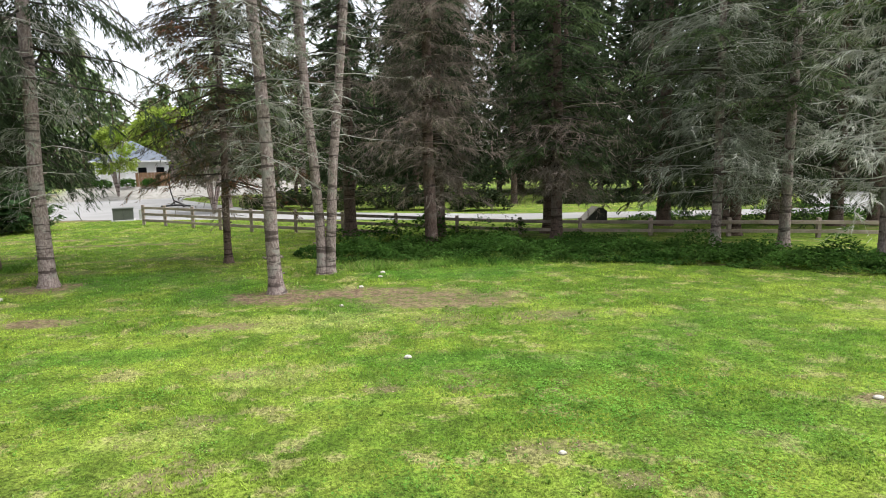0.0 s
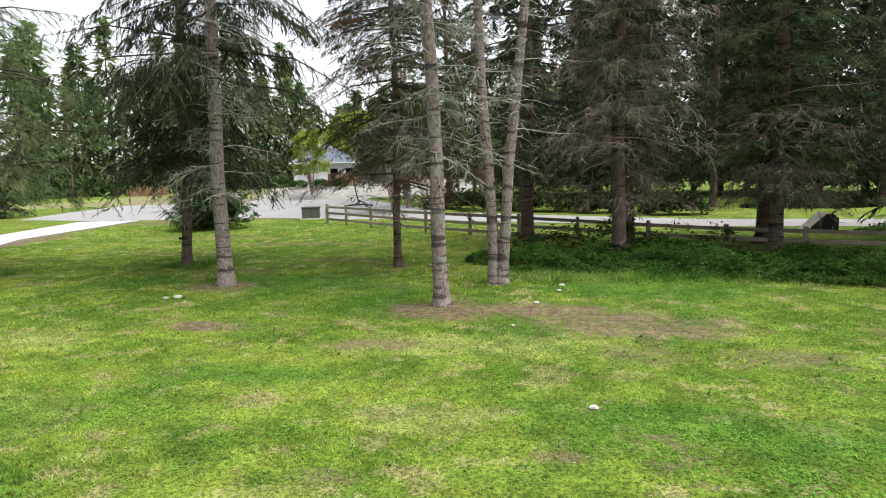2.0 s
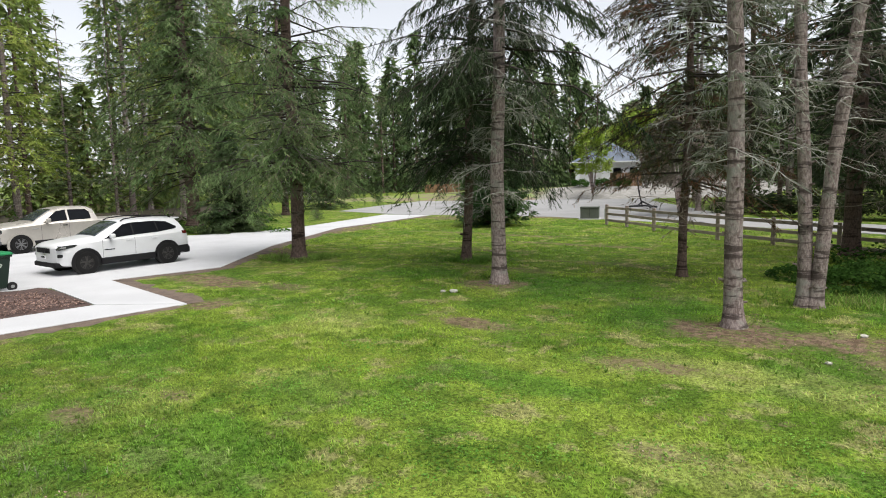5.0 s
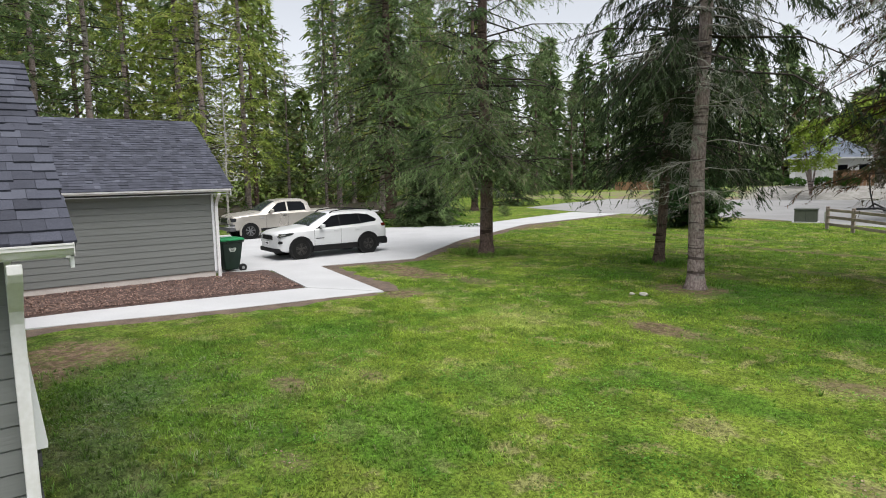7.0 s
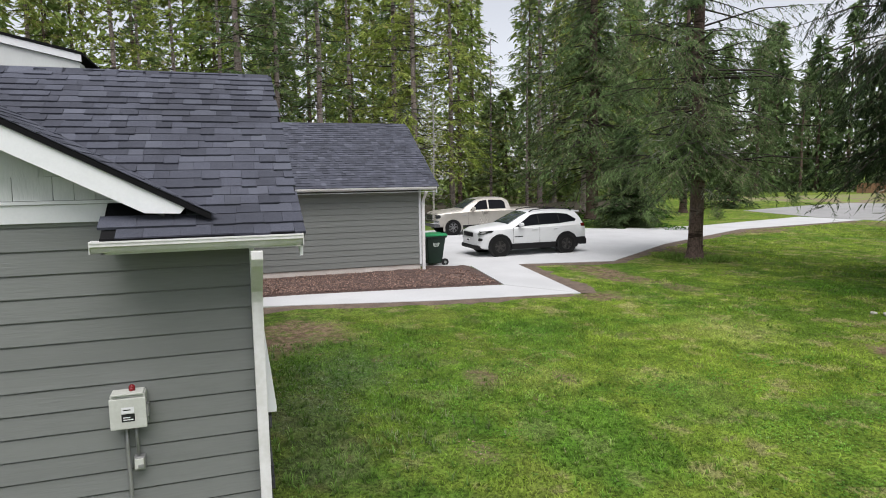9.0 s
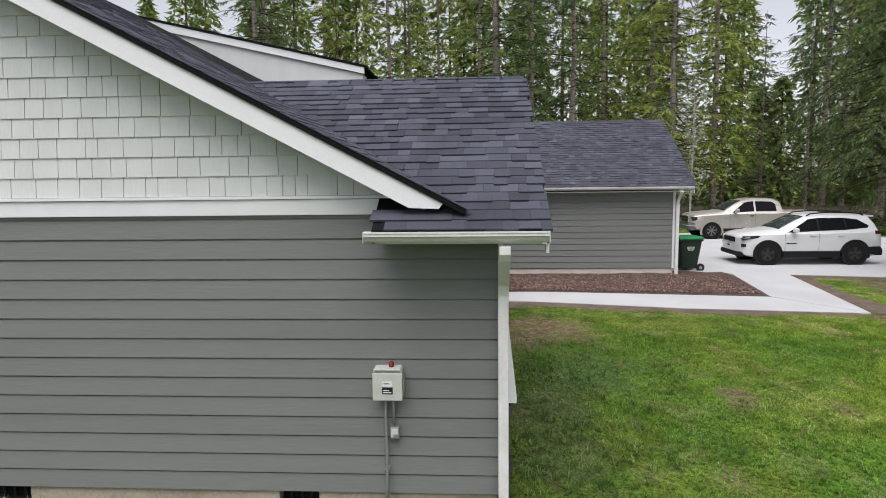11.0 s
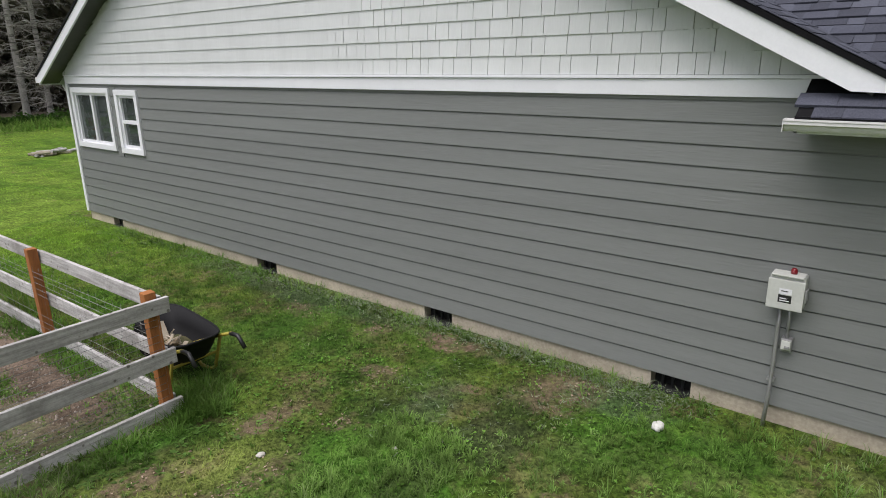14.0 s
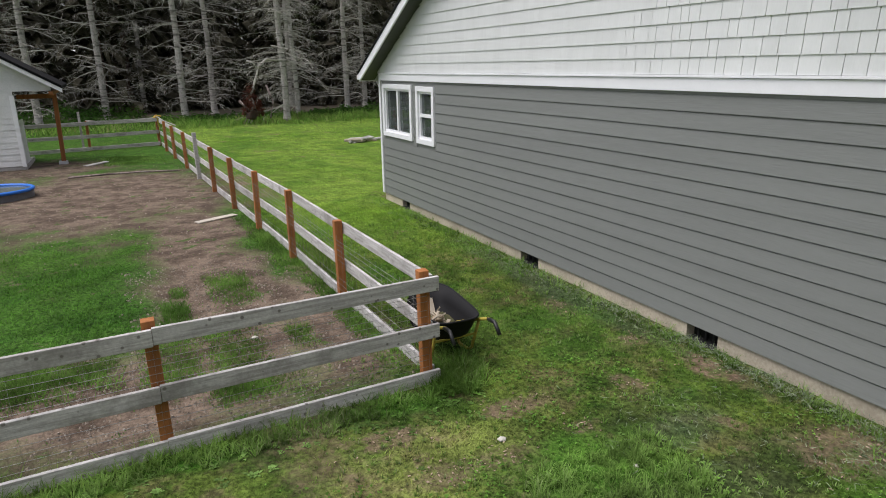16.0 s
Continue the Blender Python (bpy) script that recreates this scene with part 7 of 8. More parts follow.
western = [(x, y, h * (0.45 if 26 < y + 0.42 * (x + 62) < 31 else 1.0), r) for x, y, h, r in belt(-66, 56, -64, -34, 2, -6, 24, 27, 3.6, 1)]
far_wood("dense green wood behind the garage", western, NEEDLE_WOOD, 2, 1400, 0.85)
far_wood("dark wood behind the bare conifers", belt(28, -55, -46, -55, 3, 5, 22, 24, 3.8, 3), NEEDLE_BLACK, 4, 1050, 1.6)
far_wood("dark wood across the road", belt(-4, 60, 62, 44, 2, 6, 17, 23, 3.8, 5), NEEDLE_DARK, 6, 1400, 1.1, 0.06)
far_wood("distant conifers beyond the cul-de-sac", belt(-92, 62, -46, 106, 2, 7, 15, 23, 3.4, 7) + belt(-44, 112, 6, 92, 2, 7, 15, 16, 3.4, 8), NEEDLE_MID, 8, 1000, 1.3)

# ---- undergrowth and grass ----


def leaf_cloud(name, label, category, spots, leaf, count, material, seed, parts_kind="stuff", z_low=0.0, stem=None):
    """Leafy undergrowth: leaves scattered over mounds (x, y, half widths, height)."""
    rng = np.random.default_rng(seed)
    s = Soup()
    area = np.array([a * b for _, _, a, b, _ in spots])
    pick = rng.choice(len(spots), count, p=area / area.sum())
    q = np.array(spots)[pick]
    r, a = np.sqrt(rng.uniform(0, 1, count)), rng.uniform(0, 6.283, count)
    x, y = q[:, 0] + q[:, 2] * r * np.cos(a), q[:, 1] + q[:, 3] * r * np.sin(a)
    lump = np.clip(0.62 + 0.5 * np.sin(x * 2.3 + 1.7 * np.sin(y * 2.9)) * np.sin(y * 2.1 + x) + 0.25 * np.sin(x * 0.9 + 2.0) * np.sin(y * 5.1), 0.08, 1.3)
    z = z_low + q[:, 4] * (1 - 0.7 * r ** 2) * lump * rng.uniform(0.15, 1.0, count) ** 0.5
    base = np.stack([x, y, np.maximum(z, 0.02)], -1)
    way = unit(np.concatenate([rng.normal(0, 1, (count, 2)), rng.uniform(-0.5, 0.7, (count, 1))], -1))
    side = unit(np.cross(way, np.array([0, 0, 1.0]) + rng.normal(0, 0.4, (count, 3))))
    l = leaf * rng.uniform(0.5, 1.3, count)
    s.blades(base, way, side, l, l * rng.uniform(0.45, 0.75, count), 0.15)
    return tagged(s.make(name, material, None), label, category, kind="stuff")


LEAF_CLOVER = leaf_material("clover_leaves", (0.105, 0.250, 0.036), (0.180, 0.345, 0.062))
BRAMBLE = [(-0.3, 17.8, 1.6, 1.3, 0.75), (1.4, 18.0, 2.0, 1.2, 0.8), (3.6, 17.4, 2.0, 1.4, 0.75), (5.6, 17.2, 1.8, 1.5, 0.65), (7.5, 16.6, 2.0, 1.6, 0.7), (9.4, 15.8, 2.0, 1.6, 0.75), (11.3, 14.8, 2.0, 1.7, 0.75), (12.9, 13.6, 1.9, 1.7, 0.8), (14.4, 12.2, 1.8, 1.8, 0.8),
           (0.2, 19.5, 2.2, 1.2, 0.7), (3.6, 19.6, 2.4, 1.4, 0.6), (7.0, 19.0, 2.4, 1.4, 0.5), (-2.2, 19.0, 0.9, 1.0, 0.5)]
leaf_cloud("bramble_thicket", "low green bramble thicket under the firs", "undergrowth", BRAMBLE, 0.115, 52000, LEAF_SHRUB, 5)
leaf_cloud("verge_shrub", "dark green shrubs along the road verge", "undergrowth", [(-1.0, 22.4, 1.5, 0.6, 1.0), (1.4, 23.0, 1.9, 0.7, 1.6), (4.4, 22.6, 1.4, 0.5, 1.3), (14, 27, 3, 0.8, 0.6), (20, 25.5, 4, 1.0, 0.9), (28, 23, 4, 1.2, 1.0), (24, 32.5, 3, 0.6, 0.4)], 0.15, 12000, LEAF_SHRUB, 6)
leaf_cloud("roadside_thicket", "dark twiggy thicket at the foot of the firs across the road", "undergrowth", [(-8.5, 44.0, 2.2, 1.2, 2.2), (-5.0, 42.0, 2.6, 1.2, 2.6), (-1.0, 40.4, 2.6, 1.2, 2.4), (2.6, 38.6, 2.4, 1.1, 2.5), (5.8, 36.8, 2.0, 1.0, 1.9), (20.5, 36.0, 3.0, 1.2, 1.6), (14.5, 41.5, 4.0, 1.4, 1.0)], 0.28, 15000, leaf_material("dark_thicket_leaves", (0.030, 0.045, 0.020), (0.055, 0.070, 0.032)), 16)
leaf_cloud("wood_floor_plants", "leafy undergrowth at the edge of the western wood", "undergrowth", [(-40, 22, 2.5, 2.0, 1.1), (-37, 27, 3, 1.5, 0.9), (-42, 16, 4, 3, 1.3), (-44, 4, 5, 8, 1.4), (-48, -10, 5, 7, 1.5), (-33.6, 19.4, 2.0, 0.8, 0.7), (-28.6, 22.6, 1.8, 0.6, 0.4)], 0.16, 34000, LEAF_SHRUB, 7)
leaf_cloud("wood_edge_plants", "green undergrowth at the foot of the bare conifers", "undergrowth", [(-4, -41, 14, 1.6, 0.55), (6, -42, 8, 1.8, 0.6), (-20, -42, 9, 2.0, 0.8), (2, -45, 4, 2, 1.4)], 0.2, 20000, LEAF_SHRUB, 8)
leaf_cloud("heap_leaves", "rust-red dry leaves round the uprooted stump", "leaves", [(-7.0, -36.9, 0.6, 0.5, 2.3)], 0.13, 1500, RUST, 9, z_low=0.2)


def bush(label, at, height, half, count, leaf, material, seed, needle=False, name="bush", category="bush"):
    """A shrub: a few stems and a crown of many small leaves with gaps."""
    rng = np.random.default_rng(seed)
    b = thing(name, label, category, pose(*at))
    s = Soup()
    k = 9
    a = rng.uniform(0, 6.283, k)
    top = np.stack([half * 0.6 * np.cos(a), half * 0.6 * np.sin(a), height * rng.uniform(0.5, 0.9, k)], -1)
    mid = top * np.array([0.35, 0.35, 0.5])
    s.tubes(np.stack([0 * top, mid, top], 1), np.stack([np.full(k, 0.03), np.full(k, 0.02), np.full(k, 0.006)], 1) * height / 2, 4)
    tagged(s.make("stem", BARK_GREY, b), kind="stuff")
    c = 60
    ca = rng.uniform(0, 6.283, c)
    ch = rng.uniform(0.05, 1, c)
    ch = ch if needle else 0.3 + 0.7 * ch
    cr = half * (1.0 - 0.85 * ch if needle else np.sqrt(np.clip(1 - (ch - 0.6) ** 2 / 0.17, 0.05, 1))) * rng.uniform(0.3, 1.0, c) ** 0.5
    clumps = np.stack([cr * np.cos(ca), cr * np.sin(ca), ch * height], -1)
    p = clumps[rng.integers(0, c, count)] + rng.normal(0, 1, (count, 3)) * np.array([0.15, 0.15, 0.10]) * (half if not needle else 1.0)
    p[:, 2] = np.maximum(p[:, 2], 0.04)
    out = unit(np.concatenate([p[:, :2], rng.uniform(-0.4, 0.5, (count, 1)) * half], -1) + rng.normal(0, 0.5, (count, 3)))
    s = Soup()
    l = leaf * rng.uniform(0.6, 1.3, count)
    s.blades(p, out, unit(np.cross(out, rng.normal(0, 1, (count, 3)))), l, l * (0.16 if needle else 0.6), 0.1)
    tagged(s.make("crown", material, b), kind="stuff")
    return b


conifer("young dark spruce bush beside the lawn", (-18.9, 30.4, 0), 5.6, 0.08, (0, 0), BARK_RED, (0.3, 2.0, 4, 0.8), (0.10, 520, 2.3), NEEDLE_BUSH, TWIG_BROWN, droop=0.05, bias=0.85, seed=61, name="spruce_bush", top_z=5.0, spray=0.26, dense=1.0, fine=0.95, wide=1.8, upturn=0.25)
conifer("dense dark fir with boughs down to the ground beside the drive", (-30.6, 21.3, 0), 5.6, 0.09, (0, 0), BARK_RED, (0.3, 2.0, 4, 0.8), (0.10, 260, 2.5), NEEDLE_FIR, TWIG_BROWN, droop=0.35, bias=1.2, seed=62, name="spruce_bush", top_z=6.0, spray=0.26, dense=0.9, fine=0.9, wide=1.2)
conifer("round dark green shrub by the cul-de-sac", (-42.5, 40.2, 0), 3.4, 0.08, (0, 0), BARK_RED, (0.3, 2.0, 4, 0.8), (0.12, 120, 2.6), NEEDLE_FIR, TWIG_BROWN, droop=0.3, seed=63, name="spruce_bush", top_z=5.0, spray=0.3, dense=0.7, fine=0.9, wide=1.3)
bush("tiny young fir on the verge", (-33.0, 29.9, 0), 0.7, 0.4, 700, 0.16, NEEDLE_MID, 5, True, "spruce_bush")
bush("bright spring-leaved tree beside the white house", (-26.6, 61.9, 0.4), 6.6, 1.7, 4000, 0.26, LEAF_BRIGHT, 6, False, "young_tree", "tree")
bush("yellow-green leafy tree behind the white house", (-27.5, 80.4, 0.9), 9.0, 4.0, 8000, 0.6, LEAF_BRIGHT, 7, False, "leafy_tree", "tree")
bush("reddish young tree near the rail fence", (-11.5, 40.0, 0), 6.0, 2.2, 5000, 0.2, NEEDLE_BROWN, 8, False, "young_tree", "tree")
for n, (x, y) in enumerate([(-29.6, 65.6), (-27.4, 66.2), (-25.4, 67.2)]):
    bush("small clipped shrub before the white house", (x, y, 1.0), 0.9, 0.8, 700, 0.2, LEAF_SHRUB, 20 + n)

KEEP_OUT = STRIPS + [DRIVE, PATHWAY, ROAD, [(-18.0, -14.0), (-5.42, -14.0), (-5.42, 0.2), (-18.0, 0.2)], [(-26, -4), (-15.9, -4), (-15.9, 7.0), (-19.5, 7.5), (-26, 6)]]


def inside(poly, x, y):
    hit = np.zeros(len(x), bool)
    n = len(poly)
    for i in range(n):
        (xa, ya), (xb, yb) = poly[i], poly[(i + 1) % n]
        if ya == yb:
            continue
        cross = (ya > y) != (yb > y)
        hit ^= cross & (x < (xb - xa) * (y - ya) / (yb - ya) + xa)
    return hit


def bareness(x, y):
    best = np.zeros(len(x))
    for cx, cy, rx, ry, power in BARE + SPOTS:
        d = np.sqrt(((x - cx) / rx) ** 2 + ((y - cy) / ry) ** 2)
        d = d + 0.22 * np.sin(4.1 * x + 1.7 * np.sin(2.9 * y)) * np.sin(3.3 * y + 1.4 * x) + 0.12 * np.sin(11.3 * x + 2.0 * np.sin(7.1 * y))
        best = np.maximum(best, power * np.clip(1.5 - d, 0, 1))
    return best


def lawn(name, label, zones, seed, material, soft=False, spare=True):
    """Grass blades: zones of x range, y range, blades, blade height and width."""
    rng = np.random.default_rng(seed)
    s = Soup()
    for x0, x1, y0, y1, count, h, w in zones:
        x, y = rng.uniform(x0, x1, count), rng.uniform(y0, y1, count)
        ok = rng.uniform(0, 1, count) > (np.clip(bareness(x, y) * 1.5, 0, 0.985) if spare else 0.0)
        for poly in KEEP_OUT:
            ok &= ~inside(poly, x, y)
        if soft:
            fade = np.minimum(1 - np.abs(2 * (x - x0) / (x1 - x0) - 1), 1 - np.abs(2 * (y - y0) / (y1 - y0) - 1)) * 1.6
            clump = 0.5 + 0.5 * np.sin(x * 5 + 2 * np.sin(y * 4)) * np.sin(y * 4.3 + x * 2)
            ok &= rng.uniform(0, 1, count) < fade * (0.3 + clump)
        x, y = x[ok], y[ok]
        n = len(x)
        tall = 0.6 + 0.9 * np.clip(np.sin(x * 1.3 + 2 * np.sin(y * 0.9)) * np.sin(y * 1.7 + x * 0.6), 0, 1) + rng.uniform(-0.2, 0.4, n)
        a = rng.uniform(0, 6.283, n)
        lean = rng.uniform(0.2, 1.9, n)
        d = np.stack([np.cos(a) * lean, np.sin(a) * lean, np.ones(n)], -1)
        tip = np.stack([x, y, np.zeros(n)], -1) + d * (h * tall)[:, None]
        side = np.stack([-np.sin(a), np.cos(a), np.zeros(n)], -1) * (w * rng.uniform(0.6, 1.2, n))[:, None]
        b0 = np.stack([x, y, np.full(n, -0.005)], -1)
        s.add(np.stack([b0 - side, b0 + side, tip], 1).reshape(-1, 3), np.arange(3 * n).reshape(-1, 3))
    return tagged(s.make(name, material, None), label, "grass", kind="stuff")


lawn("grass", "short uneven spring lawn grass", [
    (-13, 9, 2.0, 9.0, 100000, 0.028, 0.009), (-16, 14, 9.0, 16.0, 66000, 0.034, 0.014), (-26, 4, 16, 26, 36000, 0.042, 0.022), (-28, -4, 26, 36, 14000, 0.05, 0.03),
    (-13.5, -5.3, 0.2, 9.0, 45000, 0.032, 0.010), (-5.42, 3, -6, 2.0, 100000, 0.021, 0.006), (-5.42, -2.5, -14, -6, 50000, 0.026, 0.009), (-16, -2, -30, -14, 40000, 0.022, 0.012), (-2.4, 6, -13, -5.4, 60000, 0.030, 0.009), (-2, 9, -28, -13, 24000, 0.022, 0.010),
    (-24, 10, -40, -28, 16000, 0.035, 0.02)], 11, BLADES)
TALL = leaf_material("tall_grass_blades", (0.105, 0.225, 0.034), (0.185, 0.310, 0.062), (0.26, 0.29, 0.11), 0.12, 0.5)
lawn("tall_grass", "tall grass along fences, walls and trunks", [
    (-3.0, 5.5, -5.12, -4.75, 11000, 0.15, 0.006), (-5.5, -5.1, -14, 0.4, 3000, 0.05, 0.006), (-2.75, -2.45, -12, -5.2, 3000, 0.14, 0.007), (-3.2, 12, 15.2, 17.2, 16000, 0.16, 0.012), (-3.0, -2.3, -5.5, -4.75, 4000, 0.16, 0.006), (-26, 10, -42, -35, 16000, 0.34, 0.03),
    (-19.3, -16.6, 14.2, 16.6, 4000, 0.16, 0.012), (-10, -7.9, 13.8, 15.3, 2500, 0.14, 0.011), (-13, -11.2, 17, 18.4, 2500, 0.18, 0.012)], 12, TALL, True)


def tufts(name, label, category, zones, seed, material, leaf=False):
    """Tufts of blades that arch outwards from one root, or flat rosettes of broad leaves: zones of centre, half widths, number, blades, length and width."""
    rng = np.random.default_rng(seed)
    s = Soup()
    for cx, cy, rx, ry, count, blades, length, width in zones:
        x, y = cx + rx * rng.uniform(-1, 1, count), cy + ry * rng.uniform(-1, 1, count)
        ok = bareness(x, y) < 0.8
        for poly in KEEP_OUT:
            ok &= ~inside(poly, x, y)
        size = rng.uniform(0.5, 1.25, count)[ok]
        x, y = np.repeat(x[ok], blades), np.repeat(y[ok], blades)
        n = len(x)
        l = length * np.repeat(size, blades) * rng.uniform(0.55, 1.15, n)
        a = rng.uniform(0, 6.283, n)
        out = np.stack([np.cos(a), np.sin(a), np.zeros(n)], -1)
        side = np.stack([-np.sin(a), np.cos(a), np.zeros(n)], -1)
        rise = rng.uniform(0.05, 0.35, n) if leaf else rng.uniform(0.5, 1.5, n)
        root = np.stack([x, y, np.zeros(n)], -1) + out * (l * rng.uniform(0.0, 0.35, n))[:, None]
        mid = root + (out * 0.45 + np.array([0, 0, 1.0]) * rise[:, None]) * (l * 0.55)[:, None]
        tip = mid + (out * rng.uniform(0.5, 1.0, (n, 1)) + np.array([0, 0, 1.0]) * (rise * 0.45 - 0.1)[:, None]) * (l * 0.45)[:, None]
        w = side * (width * rng.uniform(0.6, 1.1, n))[:, None]
        v = np.stack([root - w * (0.3 if leaf else 0.8), root + w * (0.3 if leaf else 0.8), mid + w, mid - w, tip], 1).reshape(-1, 3)
        i = np.arange(n)[:, None] * 5
        s.add(v, np.concatenate([i + [0, 1, 2], i + [0, 2, 3], i + [3, 2, 4]]))
    return tagged(s.make(name, material, None), label, category, kind="stuff")


tufts("grass_tufts", "arching tufts of longer grass beside the house and pen", "grass", [
    (-2.9, -2.95, 0.75, 0.45, 320, 16, 0.11, 0.0032), (-3.2, -4.0, 2.1, 2.0, 1000, 10, 0.042, 0.0035), (-2.6, -1.2, 2.7, 1.8, 600, 10, 0.045, 0.0035), (-1.0, -4.86, 1.9, 0.16, 190, 16, 0.10, 0.004), (-4.0, -8.2, 1.3, 3.0, 420, 10, 0.05, 0.0045), (-3.5, -2.1, 0.5, 0.3, 40, 14, 0.09, 0.0035), (-4.4, -1.35, 0.75, 0.6, 110, 15, 0.10, 0.0035), (-4.9, -0.4, 0.4, 0.7, 60, 15, 0.12, 0.0035), (-3.5, -4.6, 1.7, 1.6, 130, 12, 0.05, 0.003),
    (0.8, -4.75, 3.2, 0.18, 120, 14, 0.12, 0.004), (-2.75, -5.1, 0.25, 0.4, 45, 18, 0.17, 0.004), (-4.2, -8.5, 0.9, 3.0, 140, 12, 0.07, 0.005), (-1.5, 0.5, 4.0, 2.4, 180, 12, 0.07, 0.004),
    (-5.28, -3.6, 0.10, 2.4, 150, 14, 0.10, 0.004), (-5.28, -9.0, 0.10, 3.0, 120, 12, 0.12, 0.005), (-9.0, 1.6, 2.6, 1.4, 300, 13, 0.10, 0.005), (-6.3, 1.2, 0.8, 0.9, 90, 13, 0.10, 0.005)], 41, leaf_material("house_tuft_blades", (0.120, 0.235, 0.042), (0.200, 0.325, 0.080), (0.28, 0.31, 0.17), 0.15, 0.5))
tufts("lawn_tufts", "short fresh tufts of grass in the open lawn", "grass", [
    (-8.0, 4.6, 3.4, 1.6, 180, 13, 0.06, 0.005), (-6.2, 3.8, 1.5, 0.8, 110, 14, 0.08, 0.005), (-3.0, 6.0, 9.0, 3.5, 420, 11, 0.055, 0.006), (-5.0, 12.0, 9.0, 3.5, 260, 11, 0.08, 0.009), (5.0, 6.0, 4.0, 3.5, 180, 11, 0.055, 0.006)], 42, leaf_material("fresh_tuft_blades", (0.180, 0.330, 0.052), (0.290, 0.445, 0.100), (0.40, 0.42, 0.20), 0.10, 0.4))
WEED = leaf_material("broad_weed_leaves", (0.130, 0.255, 0.054), (0.205, 0.335, 0.095), None, 0.3, 0.5)
tufts("weed_rosettes", "low broad-leaved weeds scattered through the lawn", "weeds", [
    (0.6, -4.55, 3.0, 0.22, 46, 9, 0.075, 0.014), (-1.0, -4.75, 1.8, 0.2, 50, 9, 0.07, 0.013), (-2.2, -4.3, 0.7, 0.5, 16, 9, 0.07, 0.012), (-3.6, -4.2, 1.6, 2.0, 60, 8, 0.045, 0.009), (-4.0, -0.8, 1.2, 1.2, 30, 8, 0.055, 0.009), (-8.0, 3.2, 3.6, 2.6, 90, 8, 0.05, 0.010), (-1.0, 6.0, 8.0, 3.4, 140, 8, 0.05, 0.011), (-2.42, -6.3, 0.14, 1.0, 24, 9, 0.07, 0.014), (-1.6, -6.85, 0.3, 0.35, 14, 9, 0.07, 0.014)], 43, WEED, True)

lawn("grass_clumps", "dark green grass clumps on the pen's dirt", [
    (-1.5, -0.8, -9.8, -8.2, 6000, 0.05, 0.006), (-0.6, -0.33, -9.4, -8.8, 900, 0.05, 0.006), (-0.56, -0.16, -8.8, -7.7, 2400, 0.05, 0.006), (-0.55, 0.15, -7.8, -6.1, 6500, 0.045, 0.006), (-1.25, -0.5, -7.5, -6.1, 6000, 0.045, 0.006),
    (-1.4, -0.4, -6.3, -5.5, 5000, 0.045, 0.006), (-1.8, -1.42, -7.2, -6.4, 1600, 0.045, 0.006), (0.2, 1.7, -7.6, -6.3, 9000, 0.045, 0.006), (-1.5, 0.6, -25.8, -23.2, 5000, 0.06, 0.014), (-2.45, -1.9, -14.0, -9.0, 6000, 0.06, 0.008),
    (-2.5, -2.1, -9.0, -5.3, 5500, 0.07, 0.007)], 13, leaf_material("pen_grass_blades", (0.070, 0.160, 0.026), (0.125, 0.225, 0.046)), True, False)
# mown, dried grass lying by the wall
STRAWBLADE = plain("dried_grass_blades", (0.21, 0.25, 0.16), (0.11, 0.15, 0.08), 6, 40, 0.9, bump=0, island=0.8)
rng = np.random.default_rng(31)
hay = Soup()
for cx, cy, rx, ry, n in ((-5.22, -1.9, 0.14, 0.28, 620), (-5.26, -3.2, 0.10, 0.8, 900), (-5.30, -3.4, 0.05, 0.22, 260), (-5.30, -4.4, 0.06, 0.3, 300), (-5.30, -5.6, 0.06, 0.25, 260), (-5.24, -6.6, 0.12, 1.6, 1500), (-5.24, -10.0, 0.12, 1.6, 500), (-5.2, -12.6, 0.2, 0.9, 260), (-4.75, -2.3, 0.25, 0.16, 160), (-4.0, -3.3, 0.5, 0.4, 220), (-9.6, 1.5, 0.9, 0.7, 1500), (-8.4, 1.0, 0.8, 0.45, 800)):
    b = np.stack([cx + rng.normal(0, rx, n), cy + rng.normal(0, ry, n), rng.uniform(0.01, 0.09, n)], -1)
    if cx > -6:
        b[:, 0] = np.maximum(b[:, 0], -5.39)
    d = unit(np.concatenate([rng.normal(0, 1, (n, 2)), rng.normal(0, 0.25, (n, 1))], -1))
    hay.sprays(b, d, unit(np.cross(d, np.array([0, 0, 1.0]) + rng.normal(0, 0.3, (n, 3)))), rng.uniform(0.03, 0.10, n), rng.uniform(0.003, 0.008, n))
tagged(hay.make("dried_grass", STRAWBLADE, None), "pale mown grass lying along the foundation", "grass", kind="stuff")

# chips, bits of wood and small stones lying in the worn places
rng = np.random.default_rng(37)
litter = Soup()
for cx, cy, rx, ry, power in SPOTS + BARE_FRONT[:8]:
    n = int(min(1400, 60 + 420 * rx * ry))
    b = np.stack([cx + rng.normal(0, rx * 0.7, n), cy + rng.normal(0, ry * 0.7, n), rng.uniform(0.008, 0.025, n)], -1)
    d = unit(np.concatenate([rng.normal(0, 1, (n, 2)), rng.normal(0, 0.3, (n, 1))], -1))
    l = rng.uniform(0.010, 0.040, n)
    litter.blades(b, d, unit(np.cross(d, rng.normal(0, 0.4, (n, 3)) + np.array([0, 0, 1.0]))), l, l * rng.uniform(0.2, 0.6, n))
tagged(litter.make("litter", plain("pale_wood_litter", (0.34, 0.26, 0.19), (0.13, 0.085, 0.06), 14, 60, 0.95, bump=0, island=0.9), None), "small wood chips and litter on worn grass", "litter", kind="stuff")

